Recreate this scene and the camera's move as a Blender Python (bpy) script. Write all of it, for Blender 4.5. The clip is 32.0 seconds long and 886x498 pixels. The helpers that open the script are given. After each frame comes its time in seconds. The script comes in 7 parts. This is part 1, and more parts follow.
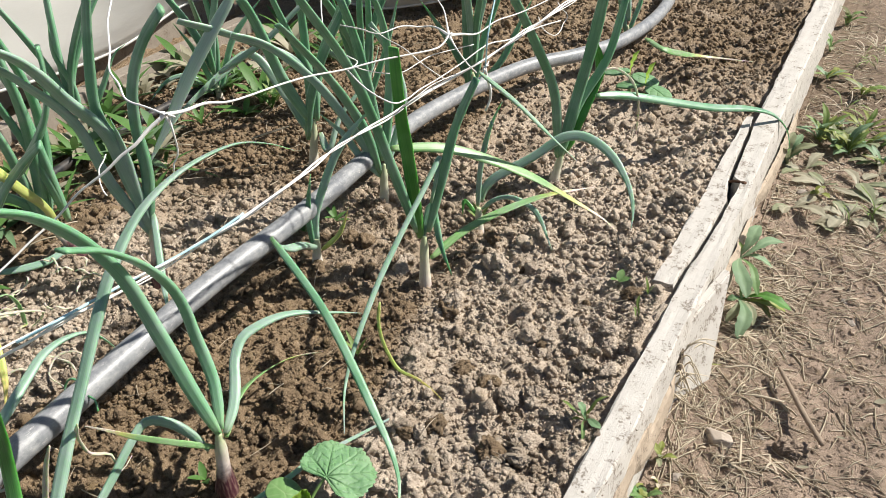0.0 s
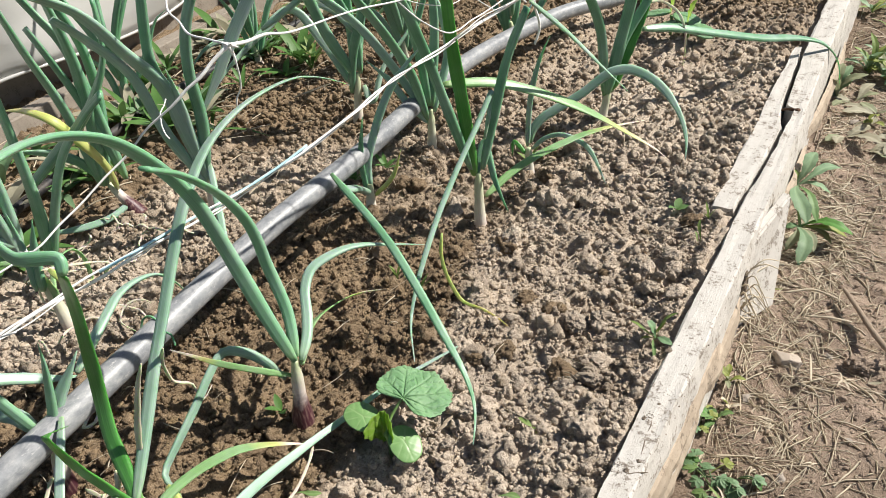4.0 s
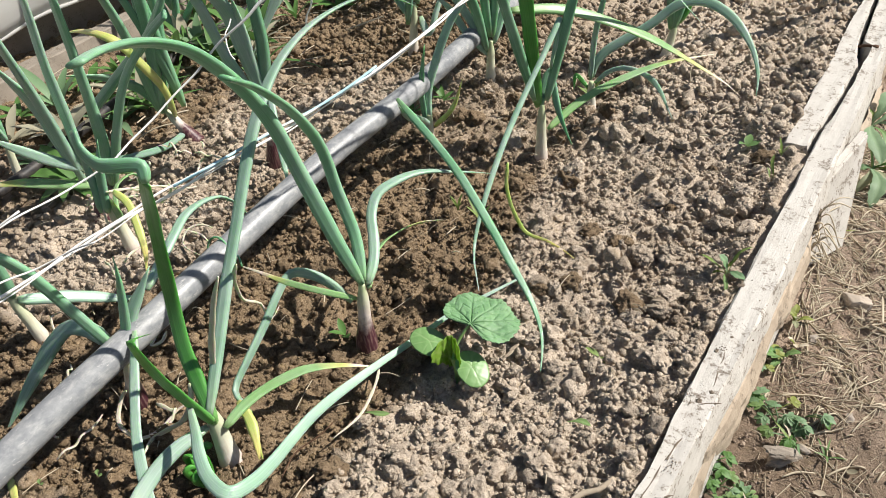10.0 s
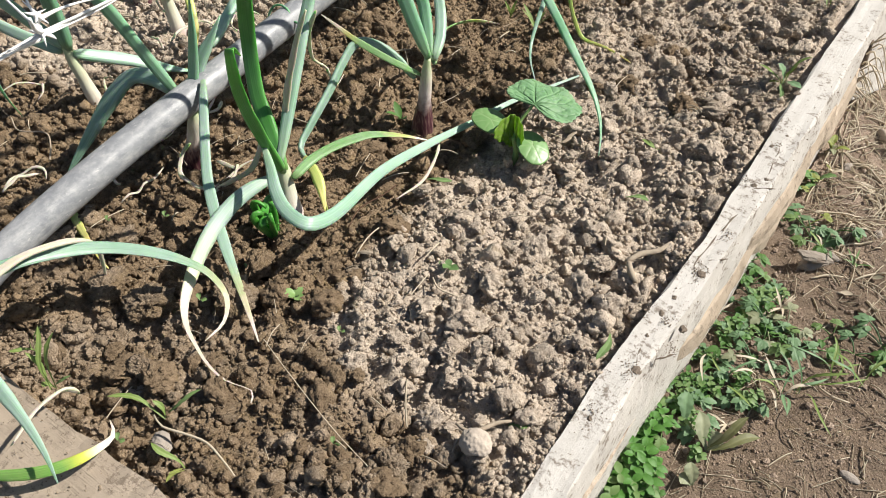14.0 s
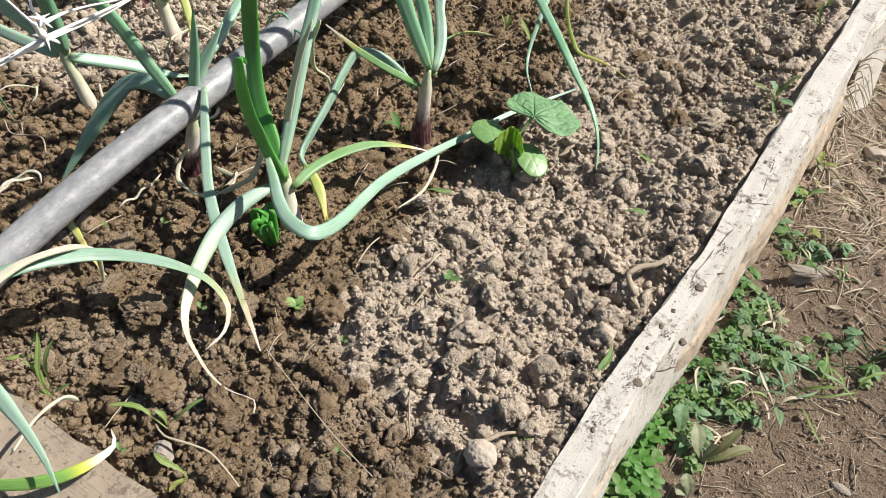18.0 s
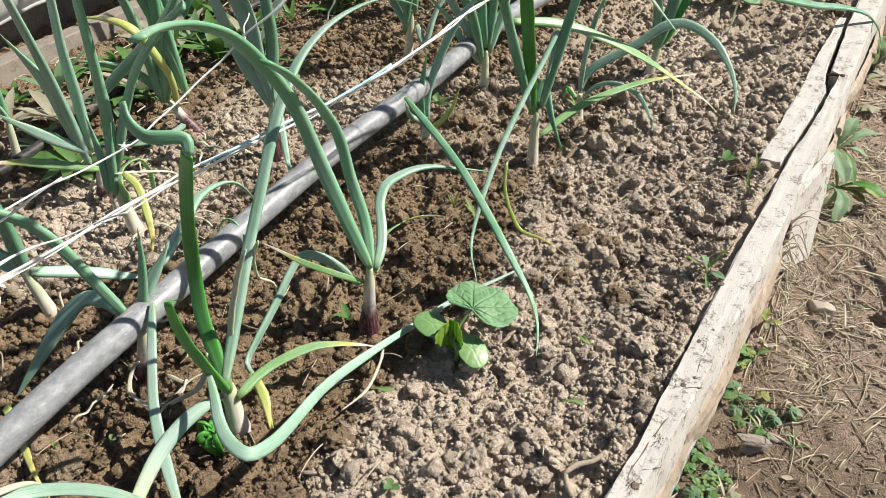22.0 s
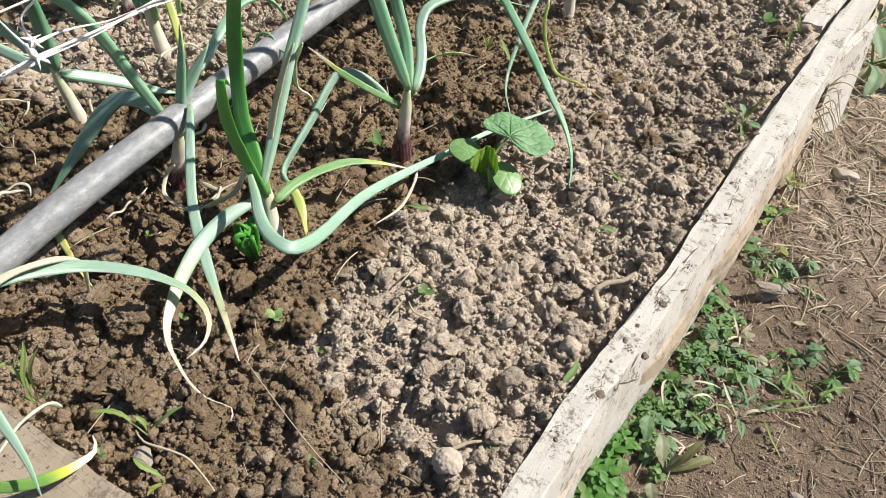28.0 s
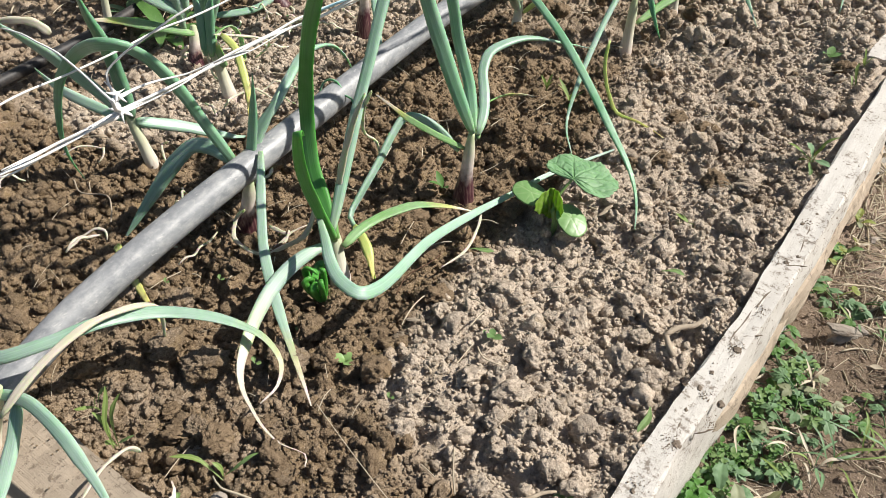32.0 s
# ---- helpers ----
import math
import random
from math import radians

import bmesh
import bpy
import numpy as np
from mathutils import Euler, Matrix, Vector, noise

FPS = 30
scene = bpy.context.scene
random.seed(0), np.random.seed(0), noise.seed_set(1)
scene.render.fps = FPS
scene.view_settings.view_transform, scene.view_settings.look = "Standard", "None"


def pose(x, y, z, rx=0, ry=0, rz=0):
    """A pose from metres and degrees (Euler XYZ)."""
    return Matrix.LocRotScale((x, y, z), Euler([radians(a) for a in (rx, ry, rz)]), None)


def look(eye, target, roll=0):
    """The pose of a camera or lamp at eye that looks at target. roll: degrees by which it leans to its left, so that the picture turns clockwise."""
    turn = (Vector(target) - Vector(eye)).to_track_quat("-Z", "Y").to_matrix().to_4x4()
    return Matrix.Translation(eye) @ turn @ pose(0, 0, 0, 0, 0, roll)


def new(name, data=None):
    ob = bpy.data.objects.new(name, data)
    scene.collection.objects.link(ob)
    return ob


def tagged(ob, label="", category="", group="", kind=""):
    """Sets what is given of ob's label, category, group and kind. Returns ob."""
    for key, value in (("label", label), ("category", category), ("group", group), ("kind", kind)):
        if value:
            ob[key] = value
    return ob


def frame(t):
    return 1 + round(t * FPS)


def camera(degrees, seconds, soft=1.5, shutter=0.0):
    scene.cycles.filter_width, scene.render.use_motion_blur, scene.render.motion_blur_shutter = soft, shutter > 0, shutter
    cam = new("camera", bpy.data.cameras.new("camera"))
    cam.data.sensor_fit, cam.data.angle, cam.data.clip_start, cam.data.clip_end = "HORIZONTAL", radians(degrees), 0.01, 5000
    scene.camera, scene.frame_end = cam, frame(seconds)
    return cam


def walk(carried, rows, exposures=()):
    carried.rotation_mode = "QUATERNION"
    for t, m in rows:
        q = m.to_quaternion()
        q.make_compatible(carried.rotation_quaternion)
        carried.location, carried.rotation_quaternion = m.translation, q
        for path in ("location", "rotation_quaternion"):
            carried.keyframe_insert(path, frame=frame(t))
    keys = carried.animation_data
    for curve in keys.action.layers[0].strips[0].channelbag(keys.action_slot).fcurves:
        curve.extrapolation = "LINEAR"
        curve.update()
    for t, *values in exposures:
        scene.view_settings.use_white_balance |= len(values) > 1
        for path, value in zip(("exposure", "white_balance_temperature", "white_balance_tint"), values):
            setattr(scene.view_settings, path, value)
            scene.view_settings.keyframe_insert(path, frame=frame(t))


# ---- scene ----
cam = camera(60.9, 32.0, 0.6)
PATH = [
    (0, (0.333, -0.359, 0.606), (-0.518, 1.046, -0.535), -3.4),
    (0.5, (0.335, -0.362, 0.611), (-0.545, 1.055, -0.492), -4.6),
    (1, (0.332, -0.376, 0.607), (-0.556, 1.037, -0.497), -4.8),
    (1.5, (0.331, -0.377, 0.599), (-0.547, 1.018, -0.533), -5.9),
    (2, (0.326, -0.388, 0.581), (-0.559, 0.991, -0.567), -6.4),
    (2.5, (0.322, -0.399, 0.57), (-0.577, 0.967, -0.58), -7.0),
    (3, (0.315, -0.405, 0.567), (-0.594, 0.929, -0.614), -7.6),
    (3.5, (0.317, -0.409, 0.562), (-0.59, 0.939, -0.605), -7.5),
    (5.5, (0.303, -0.409, 0.57), (-0.588, 0.886, -0.667), -8.3),
    (6, (0.305, -0.408, 0.571), (-0.59, 0.869, -0.682), -8.5),
    (6.5, (0.303, -0.409, 0.566), (-0.599, 0.86, -0.69), -8.8),
    (7, (0.299, -0.412, 0.554), (-0.605, 0.847, -0.709), -9.1),
    (7.5, (0.307, -0.396, 0.562), (-0.641, 0.877, -0.656), -9.2),
    (8, (0.328, -0.352, 0.628), (-0.627, 0.979, -0.519), -6.2),
    (8.5, (0.308, -0.374, 0.611), (-0.655, 0.919, -0.572), -7.0),
    (9, (0.305, -0.399, 0.586), (-0.674, 0.849, -0.632), -8.8),
    (9.5, (0.278, -0.429, 0.552), (-0.687, 0.783, -0.713), -8.8),
    (10, (0.284, -0.435, 0.54), (-0.659, 0.795, -0.725), -8.3),
    (10.5, (0.272, -0.434, 0.547), (-0.681, 0.777, -0.728), -7.6),
    (11, (0.273, -0.44, 0.541), (-0.675, 0.758, -0.749), -8.4),
    (11.5, (0.253, -0.463, 0.521), (-0.703, 0.694, -0.801), -8.6),
    (12, (0.26, -0.499, 0.513), (-0.596, 0.653, -0.88), -5.8),
    (12.5, (0.254, -0.532, 0.484), (-0.579, 0.558, -0.972), -4.1),
    (13, (0.258, -0.554, 0.474), (-0.544, 0.55, -0.988), -2.6),
    (13.5, (0.261, -0.555, 0.473), (-0.543, 0.541, -0.994), -2.7),
    (14, (0.262, -0.557, 0.468), (-0.545, 0.55, -0.989), -2.9),
    (14.5, (0.261, -0.563, 0.464), (-0.52, 0.542, -1.009), -1.9),
    (15, (0.261, -0.56, 0.469), (-0.509, 0.556, -1.001), -1.3),
    (15.5, (0.265, -0.558, 0.477), (-0.516, 0.565, -0.982), -1.3),
    (17.5, (0.252, -0.563, 0.471), (-0.51, 0.58, -0.983), -0.3),
    (18, (0.245, -0.568, 0.473), (-0.518, 0.584, -0.973), -0.3),
    (18.5, (0.248, -0.567, 0.476), (-0.505, 0.593, -0.968), -0.1),
    (19, (0.244, -0.563, 0.475), (-0.522, 0.581, -0.976), -0.3),
    (19.5, (0.243, -0.56, 0.48), (-0.525, 0.615, -0.944), -0.0),
    (20, (0.245, -0.555, 0.483), (-0.525, 0.628, -0.934), -0.8),
    (20.5, (0.257, -0.543, 0.486), (-0.536, 0.671, -0.892), -2.0),
    (21, (0.261, -0.532, 0.503), (-0.556, 0.713, -0.832), -2.7),
    (21.5, (0.266, -0.509, 0.53), (-0.598, 0.768, -0.744), -3.7),
    (22, (0.274, -0.502, 0.55), (-0.591, 0.809, -0.689), -3.4),
    (22.5, (0.276, -0.494, 0.558), (-0.602, 0.803, -0.686), -3.4),
    (23, (0.276, -0.499, 0.553), (-0.565, 0.835, -0.676), -2.4),
    (23.5, (0.287, -0.497, 0.555), (-0.569, 0.843, -0.658), -2.9),
    (24, (0.284, -0.495, 0.552), (-0.567, 0.852, -0.655), -2.8),
    (24.5, (0.288, -0.503, 0.541), (-0.556, 0.802, -0.718), -2.9),
    (25, (0.274, -0.53, 0.507), (-0.544, 0.703, -0.838), -1.9),
    (25.5, (0.271, -0.546, 0.484), (-0.525, 0.647, -0.911), -1.3),
    (26, (0.268, -0.552, 0.484), (-0.511, 0.629, -0.929), -0.7),
    (26.5, (0.262, -0.56, 0.48), (-0.513, 0.611, -0.944), -0.4),
    (28.5, (0.267, -0.571, 0.495), (-0.491, 0.609, -0.93), 0.9),
    (29, (0.265, -0.57, 0.491), (-0.514, 0.605, -0.927), -0.6),
    (29.5, (0.268, -0.56, 0.517), (-0.541, 0.667, -0.84), -0.1),
    (30, (0.26, -0.551, 0.531), (-0.585, 0.707, -0.775), -0.9),
    (30.5, (0.263, -0.553, 0.536), (-0.587, 0.698, -0.773), -1.4),
    (31, (0.258, -0.562, 0.531), (-0.606, 0.67, -0.787), -1.4),
    (31.5, (0.25, -0.574, 0.516), (-0.619, 0.616, -0.836), -2.4),
    (32, (0.243, -0.576, 0.505), (-0.638, 0.582, -0.868), -2.5),
]
walk(cam, [(t, look(eye, target, roll)) for t, eye, target, roll in PATH], [(0, 0.66), (32, 0.66)])

# ---- light ----
SUN_TO = Vector((0.70, 0.58, 0.88)).normalized()
world = bpy.data.worlds.new("sky")
scene.world = world
world.use_nodes = True
wn = world.node_tree.nodes
sky = wn.new("ShaderNodeTexSky")
sky.sky_type = "NISHITA"
sky.sun_disc = False
sky.sun_elevation = math.asin(SUN_TO.z)
sky.sun_rotation = math.atan2(SUN_TO.x, SUN_TO.y)
world.node_tree.links.new(sky.outputs[0], wn["Background"].inputs[0])
wn["Background"].inputs[1].default_value = 0.05
sun_data = bpy.data.lights.new("sun", "SUN")
sun_data.energy = 5.0
sun_data.angle = radians(1.0)
sun_data.color = (1.0, 0.95, 0.87)
sun = new("sun", sun_data)
sun.matrix_world = look(SUN_TO * 10, (0, 0, 0))

# ---- helpers of this scene ----


def hash2(ix, iy, seed):
    h = (ix.astype(np.int64) * 374761393 + iy.astype(np.int64) * 668265263 + seed * 982451653) & 0xFFFFFFFF
    h = ((h ^ (h >> 13)) * 1274126177) & 0xFFFFFFFF
    return ((h ^ (h >> 16)) & 0xFFFF) / 65535.0


def vnoise(x, y, scale, seed=0):
    """Smooth value noise in 0..1 on arrays; scale is the cell size in metres."""
    x, y = np.asarray(x, float) / scale, np.asarray(y, float) / scale
    ix, iy = np.floor(x), np.floor(y)
    fx, fy = x - ix, y - iy
    fx, fy = fx * fx * (3 - 2 * fx), fy * fy * (3 - 2 * fy)
    a, b = hash2(ix, iy, seed), hash2(ix + 1, iy, seed)
    c, d = hash2(ix, iy + 1, seed), hash2(ix + 1, iy + 1, seed)
    return (a * (1 - fx) + b * fx) * (1 - fy) + (c * (1 - fx) + d * fx) * fy


def domes(x, y, cell, seed, fill=0.8):
    """Height 0..1 of rounded lumps, one a cell, of uneven size."""
    x, y = np.asarray(x, float) / cell, np.asarray(y, float) / cell
    ix, iy = np.floor(x), np.floor(y)
    best = np.zeros_like(x)
    for i in (-1, 0, 1):
        for j in (-1, 0, 1):
            cx, cy = ix + i, iy + j
            r = 0.25 + 0.45 * hash2(cx, cy, seed + 2)
            on = hash2(cx, cy, seed + 3) < fill
            d2 = (x - cx - hash2(cx, cy, seed)) ** 2 + (y - cy - hash2(cx, cy, seed + 1)) ** 2
            best = np.maximum(best, np.where(on, np.sqrt(np.clip(r * r - d2, 0, None)), 0))
    return best


def soil_low(x, y):
    """The broad lie of the bed's soil: ridge along the board's side, trough along the watered row."""
    x, y = np.asarray(x, float), np.asarray(y, float)
    h = 0.014 * (vnoise(x, y, 0.16, 3) - 0.5) + 0.012 * (vnoise(x, y, 0.07, 4) - 0.5)
    h += 0.010 * np.exp(-(((x - 0.06) / 0.09) ** 2 + ((y + 0.27) / 0.13) ** 2))
    h -= 0.012 * np.exp(-((x + 0.14) / 0.07) ** 2)
    h -= 0.016 * np.exp(-(((x - 0.075) / 0.04) ** 2 + ((y + 0.35) / 0.04) ** 2)) * (x < 0.12)
    h += 0.012 * np.exp(-((x - np.where(y > 0.42, 0.158, 0.18)) / 0.035) ** 2)
    edge = np.interp(y, (-0.66, -0.25, -0.09, 0.10, 0.32, 0.46, 0.73, 0.95), (0.164, 0.173, 0.187, 0.189, 0.197, 0.200, 0.200, 0.193))
    plank_bed = ((x > 0.168 + 0.024 * (y - 0.42)) & (y > 0.428) & (y < 0.955)) | (x > edge)
    return h - 0.003 - 0.04 * plank_bed


def soil_z(x, y):
    x, y = np.asarray(x, float), np.asarray(y, float)
    wx = x + 0.022 * (vnoise(x, y, 0.016, 11) - 0.5) + 0.008 * (vnoise(x, y, 0.006, 13) - 0.5)
    wy = y + 0.022 * (vnoise(x, y, 0.016, 12) - 0.5) + 0.008 * (vnoise(x, y, 0.006, 14) - 0.5)
    h = soil_low(x, y) + 0.013 * domes(wx, wy, 0.040, 20, 0.5) * (0.5 + vnoise(x, y, 0.012, 15)) + 0.010 * domes(wx, wy, 0.019, 30, 0.8) + 0.004 * domes(wx, wy, 0.009, 35, 0.8)
    h = h + 0.005 * (vnoise(x, y, 0.013, 51) - 0.5) + 0.003 * (vnoise(x, y, 0.0065, 52) - 0.5)
    return h - 0.011


def top_of(x, y):
    return float(soil_low(x, y)) - 0.002


def mesh_object(name, verts, faces, material, parent=None, label="", smooth=True, attrs=()):
    """faces: an (n, k) array or a list of tuples. attrs: (name, values) float point attributes."""
    me = bpy.data.meshes.new(name)
    verts = np.asarray(verts, np.float32)
    if isinstance(faces, np.ndarray):
        n, k = faces.shape
        me.vertices.add(len(verts))
        me.vertices.foreach_set("co", verts.ravel())
        me.loops.add(n * k)
        me.loops.foreach_set("vertex_index", faces.astype(np.int32).ravel())
        me.polygons.add(n)
        me.polygons.foreach_set("loop_start", np.arange(0, n * k, k, dtype=np.int32))
        me.update(calc_edges=True)
    else:
        me.from_pydata([tuple(v) for v in verts.tolist()], [], faces)
    for key, values in attrs:
        a = me.attributes.new(key, "FLOAT", "POINT")
        a.data.foreach_set("value", np.asarray(values, np.float32).ravel())
    me.polygons.foreach_set("use_smooth", np.full(len(me.polygons), smooth))
    me.materials.append(material)
    me.update()
    ob = new(name, me)
    ob.parent = parent
    if label:
        tagged(ob, label)
    return ob


def part(name, bm, material, parent, label="", smooth=False):
    me = bpy.data.meshes.new(name)
    bm.to_mesh(me)
    bm.free()
    me.polygons.foreach_set("use_smooth", np.full(len(me.polygons), smooth))
    me.materials.append(material)
    ob = new(name, me)
    ob.parent = parent
    if label:
        tagged(ob, label)
    return ob


def thing(name, label, category, group="", kind=""):
    return tagged(new(name), label, category, group, kind)


def spline(points, steps):
    """Points along a smooth curve through the given ones."""
    p = np.asarray(points, float)
    p = np.vstack([2 * p[0] - p[1], p, 2 * p[-1] - p[-2]])
    out = []
    for i in range(1, len(p) - 2):
        n = max(2, int(round(steps * np.linalg.norm(p[i + 1] - p[i]))))
        for t in np.arange(n) / n:
            a, b, c, d = p[i - 1], p[i], p[i + 1], p[i + 2]
            out.append(0.5 * (2 * b + (c - a) * t + (2 * a - 5 * b + 4 * c - d) * t * t + (3 * b - 3 * c + d - a) * t ** 3))
    out.append(p[-2])
    return np.array(out)


def tube_arrays(line, radii, flat=1.0, sides=8, crease=0.0, twist=0.0):
    """Vertices, quads and the along-attribute of a tapering tube; flat presses it in one direction."""
    line = np.asarray(line, float)
    n = len(line)
    tan = np.gradient(line, axis=0)
    tan /= np.linalg.norm(tan, axis=1)[:, None] + 1e-9
    side = np.cross(tan[0], (0.3, -0.6, 0.7))
    side /= np.linalg.norm(side) + 1e-9
    verts, ang = [], np.arange(sides) / sides * 2 * np.pi
    radii = np.broadcast_to(radii, n)
    flats = np.broadcast_to(flat, n)
    for i in range(n):
        side = side - tan[i] * (side @ tan[i])
        side /= np.linalg.norm(side) + 1e-9
        up = np.cross(side, tan[i])
        tw = twist * i / n
        s2, u2 = side * math.cos(tw) + up * math.sin(tw), up * math.cos(tw) - side * math.sin(tw)
        r = radii[i] * (1 - crease * np.clip(np.sin(ang), 0, 1) ** 6) * (1 + 0.09 * crease * np.cos(7 * ang))
        verts.append(line[i] + np.outer(np.cos(ang) * radii[i], s2) + np.outer(np.sin(ang) * r * flats[i], u2))
    k = np.arange(sides)
    faces = []
    for i in range(n - 1):
        a, b = i * sides, (i + 1) * sides
        faces += [(a + j, a + (j + 1) % sides, b + (j + 1) % sides, b + j) for j in range(sides)]
    verts = np.vstack(verts)
    along = np.repeat(np.linspace(0, 1, n), sides)
    caps = [tuple(range(sides))[::-1], tuple(range((n - 1) * sides, n * sides))]
    return verts, faces + caps, along


def tube(name, points, radii, material, parent=None, label="", flat=1.0, sides=8, steps=120, crease=0.0, twist=0.0):
    line = spline(points, steps)
    r = np.interp(np.linspace(0, 1, len(line)), np.linspace(0, 1, len(radii)), radii) if hasattr(radii, "__len__") else radii
    f = np.interp(np.linspace(0, 1, len(line)), np.linspace(0, 1, len(flat)), flat) if hasattr(flat, "__len__") else flat
    v, faces, along = tube_arrays(line, r, f, sides, crease, twist)
    return mesh_object(name, v, faces, material, parent, label, attrs=(("along", along), ("ca", np.tile(np.cos(np.arange(sides) / sides * 2 * np.pi), len(line))), ("sa", np.tile(np.sin(np.arange(sides) / sides * 2 * np.pi), len(line)))))


def join_arrays(pieces):
    """One vertex and one face array out of many (verts, faces) pairs with equal face sizes."""
    vs, fs, k = [], [], 0
    for v, f in pieces:
        vs.append(v)
        fs.append(np.asarray(f) + k)
        k += len(v)
    return np.vstack(vs), np.vstack(fs)


# ---- materials ----
class Nodes:
    """A principled material with a few short calls for its nodes."""

    def __init__(self, name, rough=0.6, spec=0.5, metal=0.0):
        self.m = bpy.data.materials.new(name)
        self.m.use_nodes = True
        self.t = self.m.node_tree
        self.b = self.t.nodes["Principled BSDF"]
        self.b.inputs["Roughness"].default_value = rough
        self.b.inputs["Specular IOR Level"].default_value = spec
        self.b.inputs["Metallic"].default_value = metal
        self.co = self.t.nodes.new("ShaderNodeTexCoord").outputs["Object"]
        self.geo = self.t.nodes.new("ShaderNodeNewGeometry")

    def link(self, a, b):
        self.t.links.new(a, b)

    def put(self, key, socket):
        self.link(socket, self.b.inputs[key])

    def stretch(self, scale, co=None):
        n = self.t.nodes.new("ShaderNodeMapping")
        n.inputs["Scale"].default_value = scale
        self.link(co or self.co, n.inputs[0])
        return n.outputs[0]

    def noise(self, scale, detail=4.0, rough=0.6, co=None, distort=0.0):
        n = self.t.nodes.new("ShaderNodeTexNoise")
        n.inputs["Scale"].default_value, n.inputs["Detail"].default_value = scale, detail
        n.inputs["Roughness"].default_value, n.inputs["Distortion"].default_value = rough, distort
        self.link(co or self.co, n.inputs["Vector"])
        return n.outputs[0]

    def voronoi(self, scale, feature="F1", co=None):
        n = self.t.nodes.new("ShaderNodeTexVoronoi")
        n.feature = feature
        n.inputs["Scale"].default_value = scale
        self.link(co or self.co, n.inputs["Vector"])
        return n.outputs["Distance"]

    def attribute(self, name):
        n = self.t.nodes.new("ShaderNodeAttribute")
        n.attribute_name = name
        return n.outputs["Fac"]

    def random(self):
        return self.t.nodes.new("ShaderNodeObjectInfo").outputs["Random"]

    def ramp(self, fac, *stops):
        n = self.t.nodes.new("ShaderNodeValToRGB")
        e = n.color_ramp.elements
        while len(e) < len(stops):
            e.new(0.5)
        for i, (p, c) in enumerate(stops):
            e[i].position = p
            e[i].color = (*c, 1) if hasattr(c, "__len__") else (c, c, c, 1)
        self.link(fac, n.inputs[0])
        return n.outputs[0]

    def mix(self, fac, a, b, mode="MIX"):
        n = self.t.nodes.new("ShaderNodeMix")
        n.data_type, n.blend_type = "RGBA", mode
        for value, i in ((fac, 0), (a, 6), (b, 7)):
            if isinstance(value, bpy.types.NodeSocket):
                self.link(value, n.inputs[i])
            else:
                n.inputs[i].default_value = (*value, 1) if hasattr(value, "__len__") else value
        return n.outputs[2]

    def math(self, op, a, b=0.0):
        n = self.t.nodes.new("ShaderNodeMath")
        n.operation = op
        for value, i in ((a, 0), (b, 1)):
            if isinstance(value, bpy.types.NodeSocket):
                self.link(value, n.inputs[i])
            else:
                n.inputs[i].default_value = value
        return n.outputs[0]

    def let_through(self, colour, share):
        """Thin leaves let part of the light through."""
        back, both = self.t.nodes.new("ShaderNodeBsdfTranslucent"), self.t.nodes.new("ShaderNodeMixShader")
        self.link(colour, back.inputs["Color"])
        both.inputs[0].default_value = share
        self.link(self.b.outputs[0], both.inputs[1])
        self.link(back.outputs[0], both.inputs[2])
        self.link(both.outputs[0], self.t.nodes["Material Output"].inputs["Surface"])

    def bump(self, height, strength=0.4, distance=0.002, after=None):
        n = self.t.nodes.new("ShaderNodeBump")
        n.inputs["Strength"].default_value, n.inputs["Distance"].default_value = strength, distance
        self.link(height, n.inputs["Height"])
        if after:
            self.link(after, n.inputs["Normal"])
        self.put("Normal", n.outputs[0])
        return n.outputs[0]


